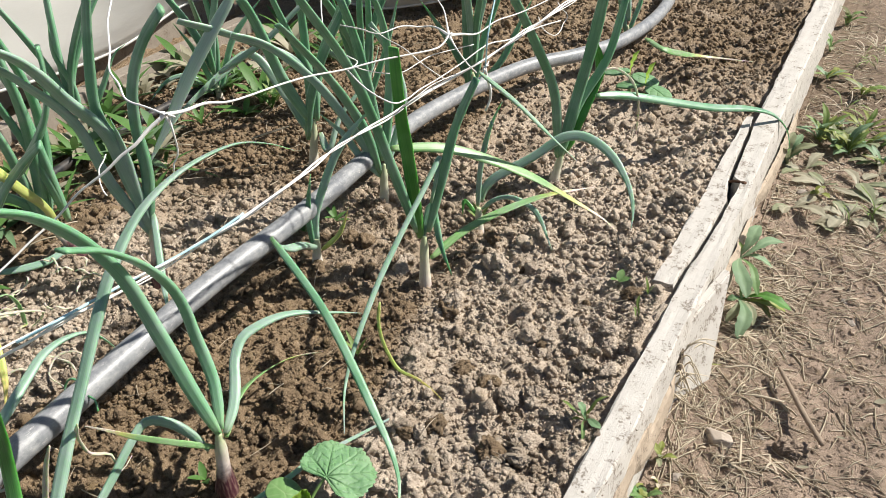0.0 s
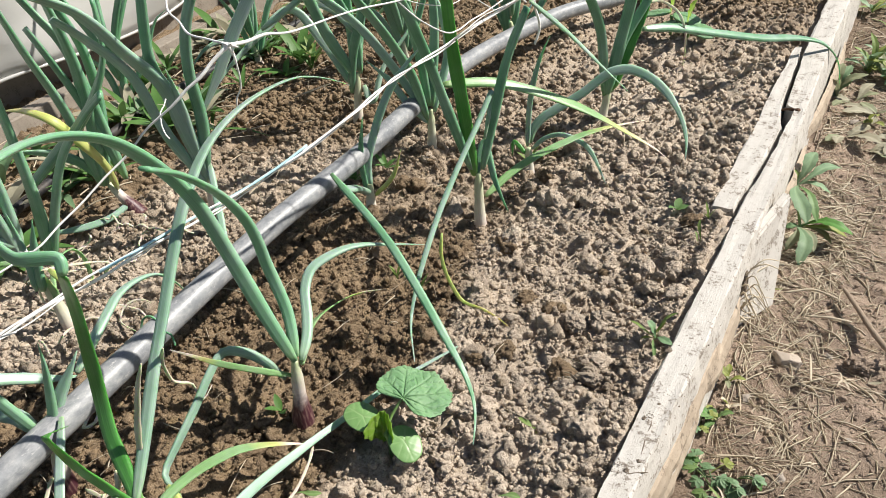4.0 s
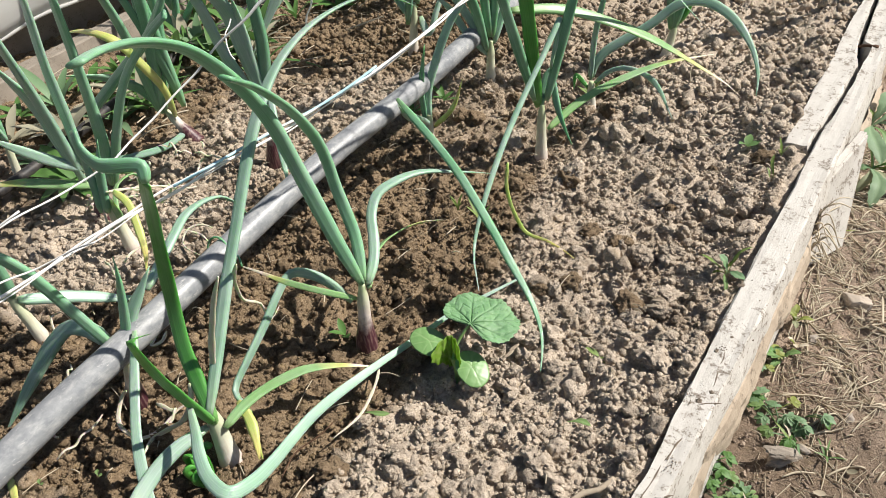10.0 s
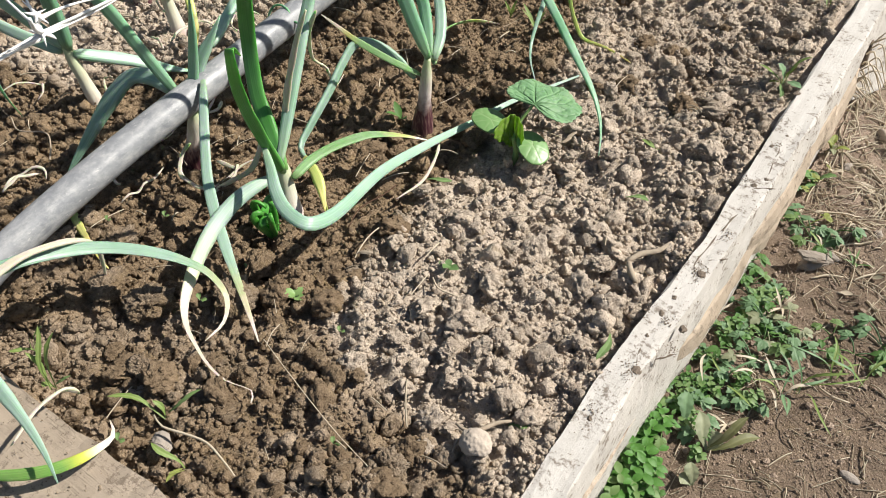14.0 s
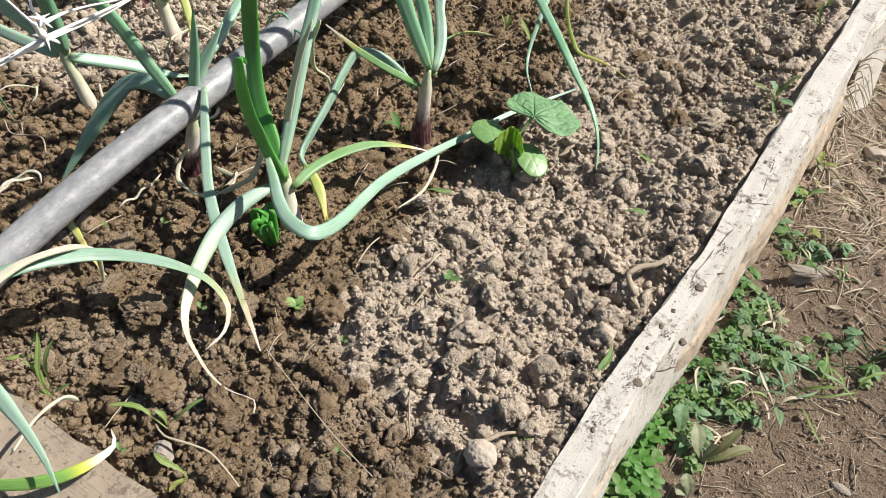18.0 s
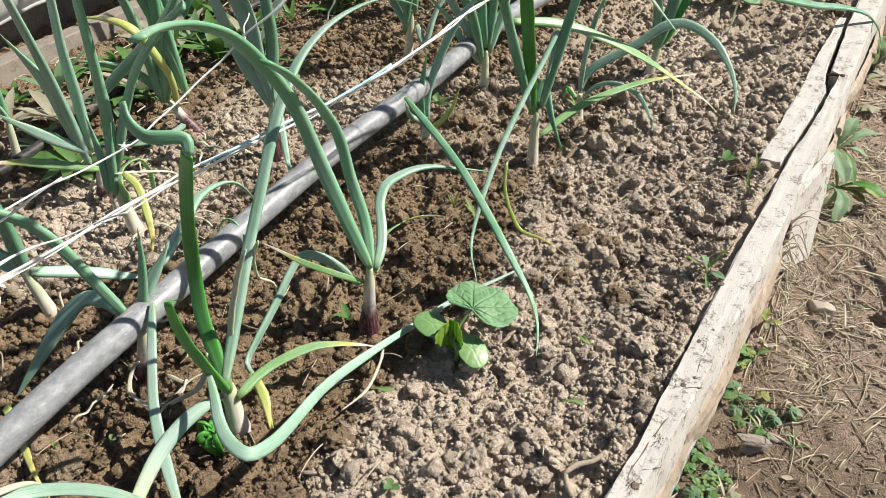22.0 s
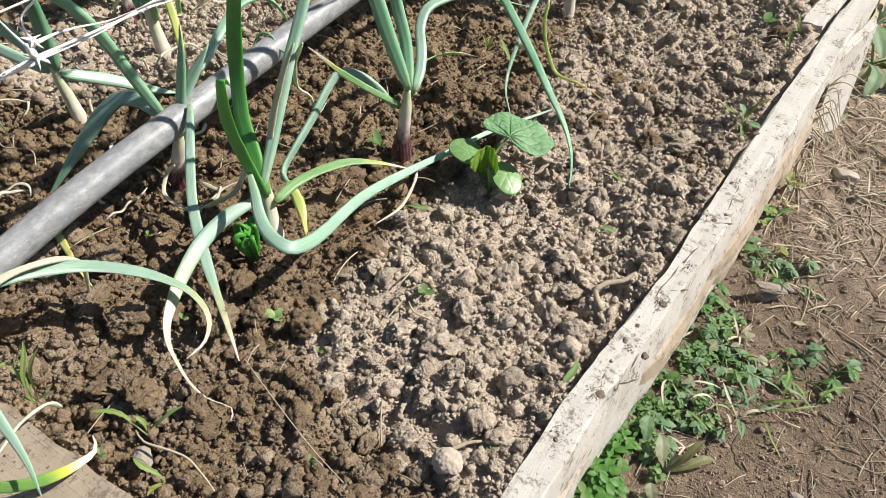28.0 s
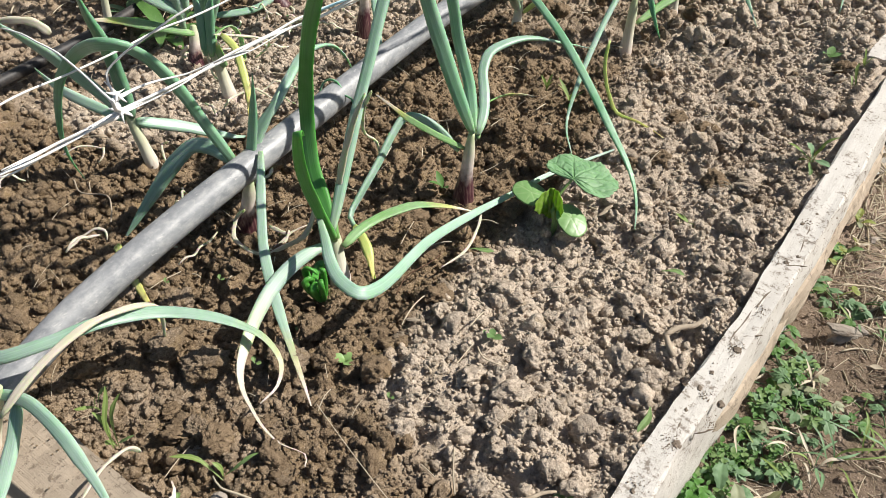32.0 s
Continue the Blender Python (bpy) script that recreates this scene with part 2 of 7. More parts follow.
def soil_material(name, dry, damp, path=False, unit=1.0):
    """Crumbly earth, dry or damp by the damp attribute; unit is the size in metres of one unit of the mesh."""
    k = Nodes(name, 0.95, 0.15)
    fine = k.noise(850 * unit, 6, 0.75)
    mid = k.noise(210 * unit, 5, 0.65)
    broad = k.noise(15 * unit, 5, 0.7)
    dry_c = k.mix(k.ramp(mid, (0.3, 0.0), (0.7, 1.0)), [c * f for c, f in zip(dry, (0.80, 0.77, 0.74))], [c * 1.14 for c in dry])
    damp_c = k.mix(k.ramp(mid, (0.3, 0.0), (0.7, 1.0)), [c * f for c, f in zip(damp, (0.74, 0.70, 0.66))], [c * f for c, f in zip(damp, (1.36, 1.34, 1.26))])
    wet = k.math("ADD", k.attribute("damp"), k.math("MULTIPLY", k.math("SUBTRACT", broad, 0.5), 0.8))
    moist = k.ramp(wet, (0.32, 0.0), (0.75, 1.0))
    c = k.mix(moist, dry_c, damp_c)
    c = k.mix(k.ramp(fine, (0.55, 0.0), (0.68, 0.5)), c, [min(0.72, v * 1.2) for v in dry])
    c = k.mix(1.0, c, k.ramp(fine, (0.36, 0.54), (0.47, 1.02)), "MULTIPLY")
    c = k.mix(k.ramp(k.noise(70 * unit, 3, 0.6), (0.58, 0.0), (0.72, 0.35)), c, [v * f for v, f in zip(damp, (1.30, 1.28, 0.86))])
    if path:
        c = k.mix(1.0, c, k.ramp(k.noise(45 * unit, 5, 0.75), (0.36, 0.74), (0.62, 1.10)), "MULTIPLY")
    else:
        island = k.geo.outputs["Random Per Island"]
        c = k.mix(1.0, c, k.ramp(island, (0.0, 0.72), (0.5, 0.98), (1.0, 1.16)), "MULTIPLY")
    k.put("Base Color", c)
    k.put("Roughness", k.ramp(moist, (0.0, 0.95), (1.0, 0.72)))
    grit = k.math("MULTIPLY", k.voronoi(620 * unit), -0.5)
    k.bump(k.math("ADD", k.math("ADD", k.math("MULTIPLY", fine, 0.8), grit), k.math("MULTIPLY", k.noise(330 * unit, 6, 0.75), 1.7)), 0.8, 0.0024)
    return k.m


DRY, DAMP = (0.518, 0.437, 0.352), (0.210, 0.154, 0.100)
SOIL = soil_material("bed_soil", DRY, DAMP)
CLOD = soil_material("clod_soil", DRY, DAMP)
PATH_CRUMB = soil_material("path_crumb_soil", (0.382, 0.300, 0.236), (0.218, 0.166, 0.124))
PATH_SOIL = soil_material("path_soil", (0.374, 0.290, 0.226), (0.192, 0.146, 0.110), True)


def wood_material(name, pale, grey, dirt=0.5, along=1):
    k = Nodes(name, 0.8, 0.25)
    s = [150.0, 150.0, 150.0]
    s[along] = 5.0
    grain = k.noise(1.0, 6, 0.6, k.stretch(s), 0.25)
    s2 = [700.0, 700.0, 700.0]
    s2[along] = 14.0
    fibre = k.noise(1.0, 4, 0.7, k.stretch(s2))
    blotch = k.noise(34, 6, 0.75)
    specks = k.noise(210, 7, 0.8)
    mottle = k.noise(42, 5, 0.7)
    c = k.mix(k.ramp(grain, (0.3, 0.0), (0.7, 1.0)), [v * 0.94 for v in pale], pale)
    c = k.mix(k.ramp(blotch, (0.45, 0.0), (0.72, 0.8)), c, grey)
    c = k.mix(k.ramp(fibre, (0.62, 0.0), (0.80, 0.10)), c, [v * 0.6 for v in pale])
    c = k.mix(k.ramp(k.math("MULTIPLY", specks, k.ramp(mottle, (0.40, 0.75), (0.65, 1.15))), (0.51, 0.0), (0.60, dirt)), c, (0.15, 0.115, 0.085))
    s3 = [420.0, 420.0, 420.0]
    s3[along] = 9.0
    c = k.mix(k.ramp(k.noise(1.0, 3, 0.5, k.stretch(s3), 0.6), (0.72, 0.0), (0.75, 0.55)), c, [v * 0.35 for v in pale])
    k.put("Base Color", c)
    k.bump(k.math("ADD", k.math("ADD", fibre, k.math("MULTIPLY", grain, 0.6)), k.math("MULTIPLY", specks, 1.4)), 0.5, 0.0014)
    return k.m


WOOD = wood_material("weathered_board", (0.535, 0.507, 0.465), (0.43, 0.40, 0.355), 0.8)
WOOD_GREY = wood_material("old_grey_plank", (0.26, 0.225, 0.185), (0.19, 0.16, 0.13), 0.8)
WOOD_END = wood_material("trodden_plank", (0.344, 0.283, 0.217), (0.271, 0.217, 0.164), 0.8, 0)
WOOD_RAW = wood_material("split_wood", (0.385, 0.316, 0.242), (0.295, 0.234, 0.172), 0.8)


def leaf_material(name, a, b, tip=None, dry=None, bloom=0.25, at=0.6, rough=0.38):
    """Onion leaf: two greens, a pale waxy bloom and, where given, a yellow and a dry end."""
    k = Nodes(name, rough, 0.4)
    along = k.attribute("along")
    co = k.stretch((1, 1, 1))
    blotch = k.noise(28, 4, 0.6, co)
    join = k.t.nodes.new("ShaderNodeCombineXYZ")
    for i, socket in enumerate((k.attribute("ca"), k.attribute("sa"), k.math("MULTIPLY", along, 0.5))):
        k.link(socket, join.inputs[i])
    streak = k.noise(4.5, 4, 0.6, join.outputs[0])
    c = k.mix(blotch, a, b)
    c = k.mix(k.math("MULTIPLY", k.random(), 0.5), c, [v * 1.25 for v in b])
    c = k.mix(k.ramp(streak, (0.46, 0.0), (0.66, 0.38)), c, [v * 0.68 for v in a])
    c = k.mix(k.ramp(streak, (0.30, 0.32), (0.46, 0.0)), c, [min(0.6, v * 1.4) for v in b])
    c = k.mix(k.ramp(k.noise(300, 5, 0.8), (0.66, 0.0), (0.72, 0.5)), c, (0.40, 0.36, 0.28))
    c = k.mix(k.ramp(k.noise(14, 3), (0.4, 0.0), (0.75, bloom)), c, (0.39, 0.47, 0.42))
    shift = k.math("ADD", along, k.math("MULTIPLY", k.math("SUBTRACT", blotch, 0.5), 0.25))
    if tip:
        c = k.mix(k.ramp(shift, (at, 0.0), (min(0.99, at + 0.18), 1.0)), c, tip)
    if dry:
        c = k.mix(k.ramp(shift, (min(0.96, at + 0.14), 0.0), (min(0.98, at + 0.25), 1.0)), c, dry)
    base = k.ramp(along, (0.0, 0.35), (0.08, 0.0))
    c = k.mix(base, c, (0.30, 0.38, 0.16))
    k.put("Base Color", c)
    k.b.inputs["Subsurface Weight"].default_value = 0.4
    k.b.inputs["Subsurface Radius"].default_value = (0.003, 0.006, 0.002)
    k.b.inputs["Subsurface Scale"].default_value = 1.0
    k.bump(k.math("ADD", streak, k.math("MULTIPLY", k.noise(170, 3), 0.3)), 0.35, 0.0010)
    return k.m


LEAF = {}
LEAF["G"] = leaf_material("onion_green", (0.079, 0.213, 0.111), (0.162, 0.339, 0.195), bloom=0.4, rough=0.33)
LEAF["B"] = leaf_material("onion_blue_green", (0.162, 0.287, 0.200), (0.276, 0.417, 0.318), bloom=0.6, rough=0.36)
LEAF["F"] = leaf_material("onion_fresh_green", (0.031, 0.166, 0.020), (0.084, 0.281, 0.046), bloom=0.12, rough=0.34)
LEAF["YT"] = leaf_material("onion_yellow_tip", (0.122, 0.250, 0.092), (0.206, 0.344, 0.134), (0.452, 0.448, 0.144), (0.689, 0.645, 0.471), 0.3, 0.62)
LEAF["WD"] = leaf_material("onion_dry_end", (0.191, 0.293, 0.228), (0.281, 0.390, 0.318), (0.388, 0.438, 0.242), (0.496, 0.464, 0.361), 0.5, 0.26)
LEAF["BT"] = leaf_material("onion_pale_tip", (0.136, 0.241, 0.168), (0.232, 0.350, 0.267), (0.364, 0.367, 0.172), (0.579, 0.552, 0.430), 0.5, 0.66)
# the bent leaf's white sheen is put into this paler blue-green
LEAF["BP"] = leaf_material("onion_sheen_leaf", (0.281, 0.385, 0.328), (0.380, 0.481, 0.414), bloom=0.6, rough=0.36)
LEAF["BY"] = leaf_material("onion_yellowing_end", (0.136, 0.241, 0.168), (0.232, 0.350, 0.267), (0.347, 0.402, 0.113), None, 0.5, 0.76)
LEAF["YG"] = leaf_material("onion_bright_yellow", (0.118, 0.250, 0.061), (0.197, 0.333, 0.083), (0.492, 0.489, 0.051), (0.610, 0.573, 0.410), 0.1, 0.50)
LEAF["Y"] = leaf_material("onion_yellow", (0.295, 0.375, 0.092), (0.452, 0.479, 0.144), (0.532, 0.479, 0.164), None, 0.1, 0.6)
LEAF["D"] = leaf_material("onion_dry", (0.415, 0.374, 0.288), (0.506, 0.472, 0.375), None, None, 0.1, 0.6, 0.7)


LEAF["BL"] = LEAF["B"]


def neck_material(name, low, high, at):
    k = Nodes(name, 0.45, 0.4)
    along = k.math("ADD", k.attribute("along"), k.math("MULTIPLY", k.math("SUBTRACT", k.noise(90, 4), 0.5), 0.35))
    c = k.ramp(along, (at, low), (at + 0.2, high), (0.97, (0.42, 0.50, 0.28)))
    streak = k.noise(500, 3, 0.6, k.stretch((1, 1, 0.1)))
    k.put("Base Color", k.mix(k.ramp(streak, (0.45, 0.0), (0.75, 0.45)), c, (0.45, 0.32, 0.25)))
    k.bump(streak, 0.3, 0.0008)
    return k.m


NECK = {
    "r": neck_material("red_onion_neck", (0.057, 0.016, 0.025), (0.607, 0.541, 0.492), 0.40),
    "w": neck_material("pale_onion_neck", (0.541, 0.451, 0.410), (0.623, 0.590, 0.492), 0.1),
    "y": neck_material("whitish_onion_neck", (0.451, 0.344, 0.312), (0.640, 0.599, 0.541), 0.1),
}

k = Nodes("grey_polythene", 0.42, 0.45)
scuff = k.noise(130, 6, 0.75, k.stretch((1, 0.5, 1)))
c = k.mix(k.ramp(k.noise(38, 5, 0.7), (0.35, 0.0), (0.65, 1.0)), (0.150, 0.158, 0.172), (0.255, 0.262, 0.270))
c = k.mix(k.ramp(scuff, (0.46, 0.0), (0.70, 0.7)), c, (0.40, 0.40, 0.39))
c = k.mix(k.ramp(k.noise(210, 5, 0.8, k.stretch((1, 0.35, 1))), (0.6, 0.0), (0.70, 0.8)), c, (0.55, 0.54, 0.51))
k.put("Base Color", c)
k.bump(scuff, 0.35, 0.0008)
PIPE = k.m
k = Nodes("black_hose", 0.55, 0.35)
k.put("Base Color", k.mix(k.ramp(k.noise(50, 5), (0.45, 0.0), (0.75, 0.8)), (0.016, 0.016, 0.018), (0.098, 0.082, 0.070)))
BLACK = k.m
k = Nodes("white_twine", 0.75, 0.25)
k.put("Base Color", k.mix(k.noise(120, 4), (0.70, 0.69, 0.66), (0.84, 0.83, 0.80)))
k.bump(k.noise(1500, 2), 0.4, 0.0006)
TWINE = k.m
k = Nodes("pale_blue_twine", 0.7, 0.25)
k.put("Base Color", k.mix(k.noise(60, 4), (0.25, 0.52, 0.62), (0.55, 0.72, 0.76)))
BLUE = k.m
k = Nodes("milky_film", 0.32, 0.5)
k.put("Base Color", k.mix(k.noise(7, 5), (0.525, 0.517, 0.492), (0.623, 0.615, 0.590)))
k.b.inputs["Transmission Weight"].default_value = 0.25
k.bump(k.noise(22, 5, 0.6, k.stretch((1, 0.4, 2.0))), 0.12, 0.01)
FILM = k.m
k = Nodes("cucumber_leaf", 0.5, 0.35)
veins = k.attribute("vein")
c = k.mix(k.noise(120, 4), (0.111, 0.234, 0.102), (0.164, 0.291, 0.148))
c = k.mix(k.ramp(k.noise(30, 4), (0.45, 0.0), (0.75, 0.5)), c, (0.254, 0.361, 0.213))
k.put("Base Color", k.mix(k.math("MULTIPLY", veins, 0.75), c, (0.061, 0.156, 0.045)))
k.b.inputs["Subsurface Weight"].default_value = 0.12
k.b.inputs["Subsurface Radius"].default_value = (0.002, 0.003, 0.001)
k.bump(k.math("ADD", k.noise(260, 3), k.math("MULTIPLY", veins, -1.5)), 0.5, 0.0015)
CUKE = k.m
k = Nodes("young_cucumber_leaf", 0.5, 0.35)
c = k.mix(k.math("MULTIPLY", k.attribute("vein"), 0.8), k.mix(k.noise(90, 4), (0.24, 0.42, 0.05), (0.34, 0.52, 0.09)), (0.48, 0.58, 0.22))
k.put("Base Color", c)
k.let_through(c, 0.65)
YOUNG = k.m
k = Nodes("seed_leaf", 0.4, 0.4)
c = k.mix(k.noise(60, 4), (0.107, 0.221, 0.070), (0.172, 0.295, 0.111))
k.put("Base Color", k.mix(k.math("MULTIPLY", k.attribute("vein"), 0.5), c, (0.279, 0.377, 0.180)))
k.bump(k.noise(140, 4), 0.3, 0.001)
SEEDLEAF = k.m
k = Nodes("fresh_shoot", 0.45, 0.4)
k.put("Base Color", k.mix(k.noise(90, 4), (0.139, 0.246, 0.070), (0.221, 0.328, 0.123)))
SHOOT = k.m


def weed_material(name, a, b):
    k = Nodes(name, 0.5, 0.35)
    c = k.mix(k.noise(45, 4), a, b)
    c = k.mix(k.ramp(k.noise(260, 5, 0.7), (0.55, 0.0), (0.72, 0.5)), c, [0.5 * v + 0.14 for v in b])
    c = k.mix(k.math("MULTIPLY", k.attribute("vein"), 0.55), c, [min(0.6, v * 1.5 + 0.03) for v in b])
    c = k.mix(k.ramp(k.geo.outputs["Random Per Island"], (0.0, 0.0), (1.0, 0.45)), c, [v * 1.25 for v in b])
    k.put("Base Color", c)
    k.let_through(c, 0.3)
    k.bump(k.noise(330, 4, 0.7), 0.4, 0.0010)
    return k.m


WEED = weed_material("weed_green", (0.048, 0.122, 0.025), (0.104, 0.216, 0.053))
WEED_PALE = weed_material("weed_pale_green", (0.084, 0.178, 0.054), (0.157, 0.256, 0.094))
WEED_FRESH = weed_material("weed_fresh_green", (0.107, 0.195, 0.056), (0.179, 0.271, 0.098))
GRASS = weed_material("grass_blade", (0.107, 0.197, 0.041), (0.213, 0.279, 0.082))
WEED_LEAF = weed_material("weed_grey_green", (0.098, 0.190, 0.088), (0.169, 0.271, 0.139))
WEED_YELLOW = weed_material("weed_yellow_green", (0.139, 0.184, 0.033), (0.246, 0.271, 0.074))
WEED_BRIGHT = weed_material("weed_bright_green", (0.049, 0.156, 0.023), (0.094, 0.226, 0.041))
WEED_DUSTY = weed_material("weed_dusty", (0.195, 0.225, 0.125), (0.285, 0.300, 0.185))
WEED_OLIVE = weed_material("weed_olive", (0.107, 0.123, 0.045), (0.180, 0.180, 0.082))
STRAW = weed_material("dead_straw", (0.40, 0.34, 0.25), (0.62, 0.54, 0.41))
WEED_SILVER = weed_material("weed_silver_green", (0.135, 0.235, 0.125), (0.225, 0.320, 0.190))
DEADLEAF = weed_material("withered_leaf", (0.27, 0.25, 0.17), (0.38, 0.355, 0.26))
k = Nodes("stone", 0.85, 0.3)
k.put("Base Color", k.mix(k.noise(70, 6, 0.7), (0.213, 0.180, 0.148), (0.344, 0.303, 0.262)))
k.bump(k.noise(160, 5), 0.5, 0.002)
STONE = k.m
k = Nodes("pale_stone", 0.85, 0.3)
k.put("Base Color", k.mix(k.noise(60, 6, 0.7), (0.36, 0.31, 0.25), (0.50, 0.45, 0.38)))
k.bump(k.noise(190, 5), 0.5, 0.002)
STONE_PALE = k.m
k = Nodes("dry_root", 0.85, 0.2)
k.put("Base Color", k.mix(k.noise(160, 5, 0.7), (0.246, 0.193, 0.139), (0.410, 0.344, 0.262)))
k.bump(k.noise(420, 4), 0.5, 0.001)
ROOT = k.m
k = Nodes("rust", 0.7, 0.3, 0.4)
k.put("Base Color", k.mix(k.noise(300, 4), (0.041, 0.025, 0.016), (0.131, 0.066, 0.037)))
RUST = k.m
k = Nodes("knot_bark", 0.9, 0.2)
k.put("Base Color", k.mix(k.noise(220, 5), (0.082, 0.064, 0.049), (0.221, 0.176, 0.135)))
k.bump(k.noise(300, 5), 0.8, 0.002)
KNOT = k.m

k = Nodes("dried_mud", 0.95, 0.1)
k.put("Base Color", k.mix(k.noise(220, 5), (0.164, 0.127, 0.094), (0.344, 0.279, 0.213)))
CRUST = k.m

k = Nodes("pale_stone", 0.85, 0.3)
k.put("Base Color", k.mix(k.noise(70, 6, 0.7), (0.344, 0.287, 0.230), (0.476, 0.410, 0.344)))
k.bump(k.noise(160, 5), 0.5, 0.002)
STONE_PALE = k.m

# ---- ground, bed and boards ----
def damp_shade_at(x, y):
    """How damp or dark the soil is, 0..1: the watered strip along the onion row, the near end of the bed and its darker
    far parts.
    """
    x, y = np.asarray(x, float), np.asarray(y, float)
    edge = -0.035 + 0.02 * np.sin(y * 13 + 1) - 0.035 * np.clip((y + 0.12) / 0.12, 0, 1)
    right = np.clip((edge - x) / 0.05 + 0.5, 0, 1)
    left = np.clip((x + 0.38 + 0.7 * np.clip(-0.08 - y, 0, 1)) / 0.10 + 0.5, 0, 1)
    left = np.maximum(left, np.clip((-0.30 - y) / 0.06, 0, 1))
    end = 0.62 * np.clip((np.interp(x, (-0.1, -0.06, -0.012, 0.046, 0.118, 0.16), (-0.22, -0.285, -0.323, -0.334, -0.353, -0.372)) - y) / 0.03 + 0.5, 0, 1) * (y < -0.2)
    far = 1 - 0.70 * np.clip((y - 0.06) / 0.26, 0, 1)
    side = 0.45 * np.clip((-0.58 - x) / 0.1, 0, 1)
    # back: damp soil, with the shade by film and foliage put in too
    back = 0.6 * np.clip((y + x * -0.5 - 0.55) / 0.25, 0, 1) * np.clip((-0.20 - x) / 0.1, 0, 1)
    deep = 0.48 * np.clip((y - 0.75) / 0.5, 0, 1)
    return np.clip(0.06 + np.maximum(np.interp(y, (-0.08, 0.10, 0.28, 0.5, 0.8), (0, 0.38, 0.32, 0.24, 0.18)), 0.12 * np.clip((-0.28 - x) / 0.06, 0, 1)) + np.maximum(np.maximum(end, 0.85 * right * left * far * (1 - 0.25 * (y < -0.33))), np.maximum(np.maximum(back, side), deep)), 0, 1)


def spaced(a, b, fine, coarse, split):
    return np.concatenate([np.arange(a, split, fine), np.arange(split, b + coarse, coarse)])


xs = -spaced(-0.201, 1.22, 0.003, 0.008, 0.46)[::-1]
ys = spaced(-0.50, 2.7, 0.003, 0.009, 0.50)
gx, gy = np.meshgrid(xs, ys)
gz = soil_z(gx, gy)
grid = np.arange(gx.size).reshape(gx.shape)
quads = np.stack([grid[:-1, :-1], grid[:-1, 1:], grid[1:, 1:], grid[1:, :-1]], -1).reshape(-1, 4)
tagged(mesh_object("bed_soil", np.stack([gx, gy, gz], -1).reshape(-1, 3), quads, SOIL, attrs=(("damp", damp_shade_at(gx, gy)),)),
       "crumbly brown garden soil, dry on top and damp along the onion row", "soil", kind="structure")


def path_z(x, y):
    x, y = np.asarray(x, float), np.asarray(y, float)
    h = -0.116 + 0.018 * (vnoise(x, y, 0.22, 61) - 0.5) + 0.009 * (vnoise(x, y, 0.07, 62) - 0.5) + 0.004 * (vnoise(x, y, 0.02, 63) - 0.5)
    return h + 0.007 * domes(x, y, 0.05, 70, 0.3) + 0.006 * domes(x, y, 0.018, 80, 0.5)


def stretched(centre, reach, fine):
    """Positions packed closely near the centre and widely towards the horizon."""
    near = np.arange(-reach, reach, fine)
    step, out = fine, [reach]
    while out[-1] < 400:
        step *= 1.35
        out.append(out[-1] + step)
    far = np.array(out)
    return centre + np.concatenate([-far[::-1], near[1:], far])


gx, gy = np.meshgrid(stretched(0.45, 0.38, 0.0045), stretched(0.55, 1.2, 0.0055))
near = np.clip(1 - (np.hypot(gx - 0.4, gy - 0.5) - 1.5) / 2, 0, 1)
gz = -0.116 + (path_z(gx, gy) + 0.116) * near
gz = np.where((gx < 0.19) & (gx > -1.2) & (gy > -0.62) & (gy < 2.68), -0.16, gz)
grid = np.arange(gx.size).reshape(gx.shape)
quads = np.stack([grid[:-1, :-1], grid[:-1, 1:], grid[1:, 1:], grid[1:, :-1]], -1).reshape(-1, 4)
# darker in patches below y = 0.42, beyond y = 1 and far from the bed
path_dark = 0.05 + 1.0 * vnoise(gx, gy, 0.3, 90) * np.clip((0.42 - gy) / 0.35, 0, 1) + 0.8 * np.clip((gy - 1.0) / 0.4, 0, 1) + 0.2 * vnoise(gx, gy, 1.7, 91)
beside = np.clip((1.6 - np.hypot(gx - 0.4, gy - 0.35)) / 0.7, 0, 1)
path_dark = path_dark * beside + (0.6 + 0.35 * vnoise(gx, gy, 0.9, 92)) * (1 - beside)
tagged(mesh_object("ground", np.stack([gx, gy, gz], -1).reshape(-1, 3), quads, PATH_SOIL,
                   attrs=(("damp", path_dark),)),
       "trodden brown earth path beside the bed", "ground", kind="structure")


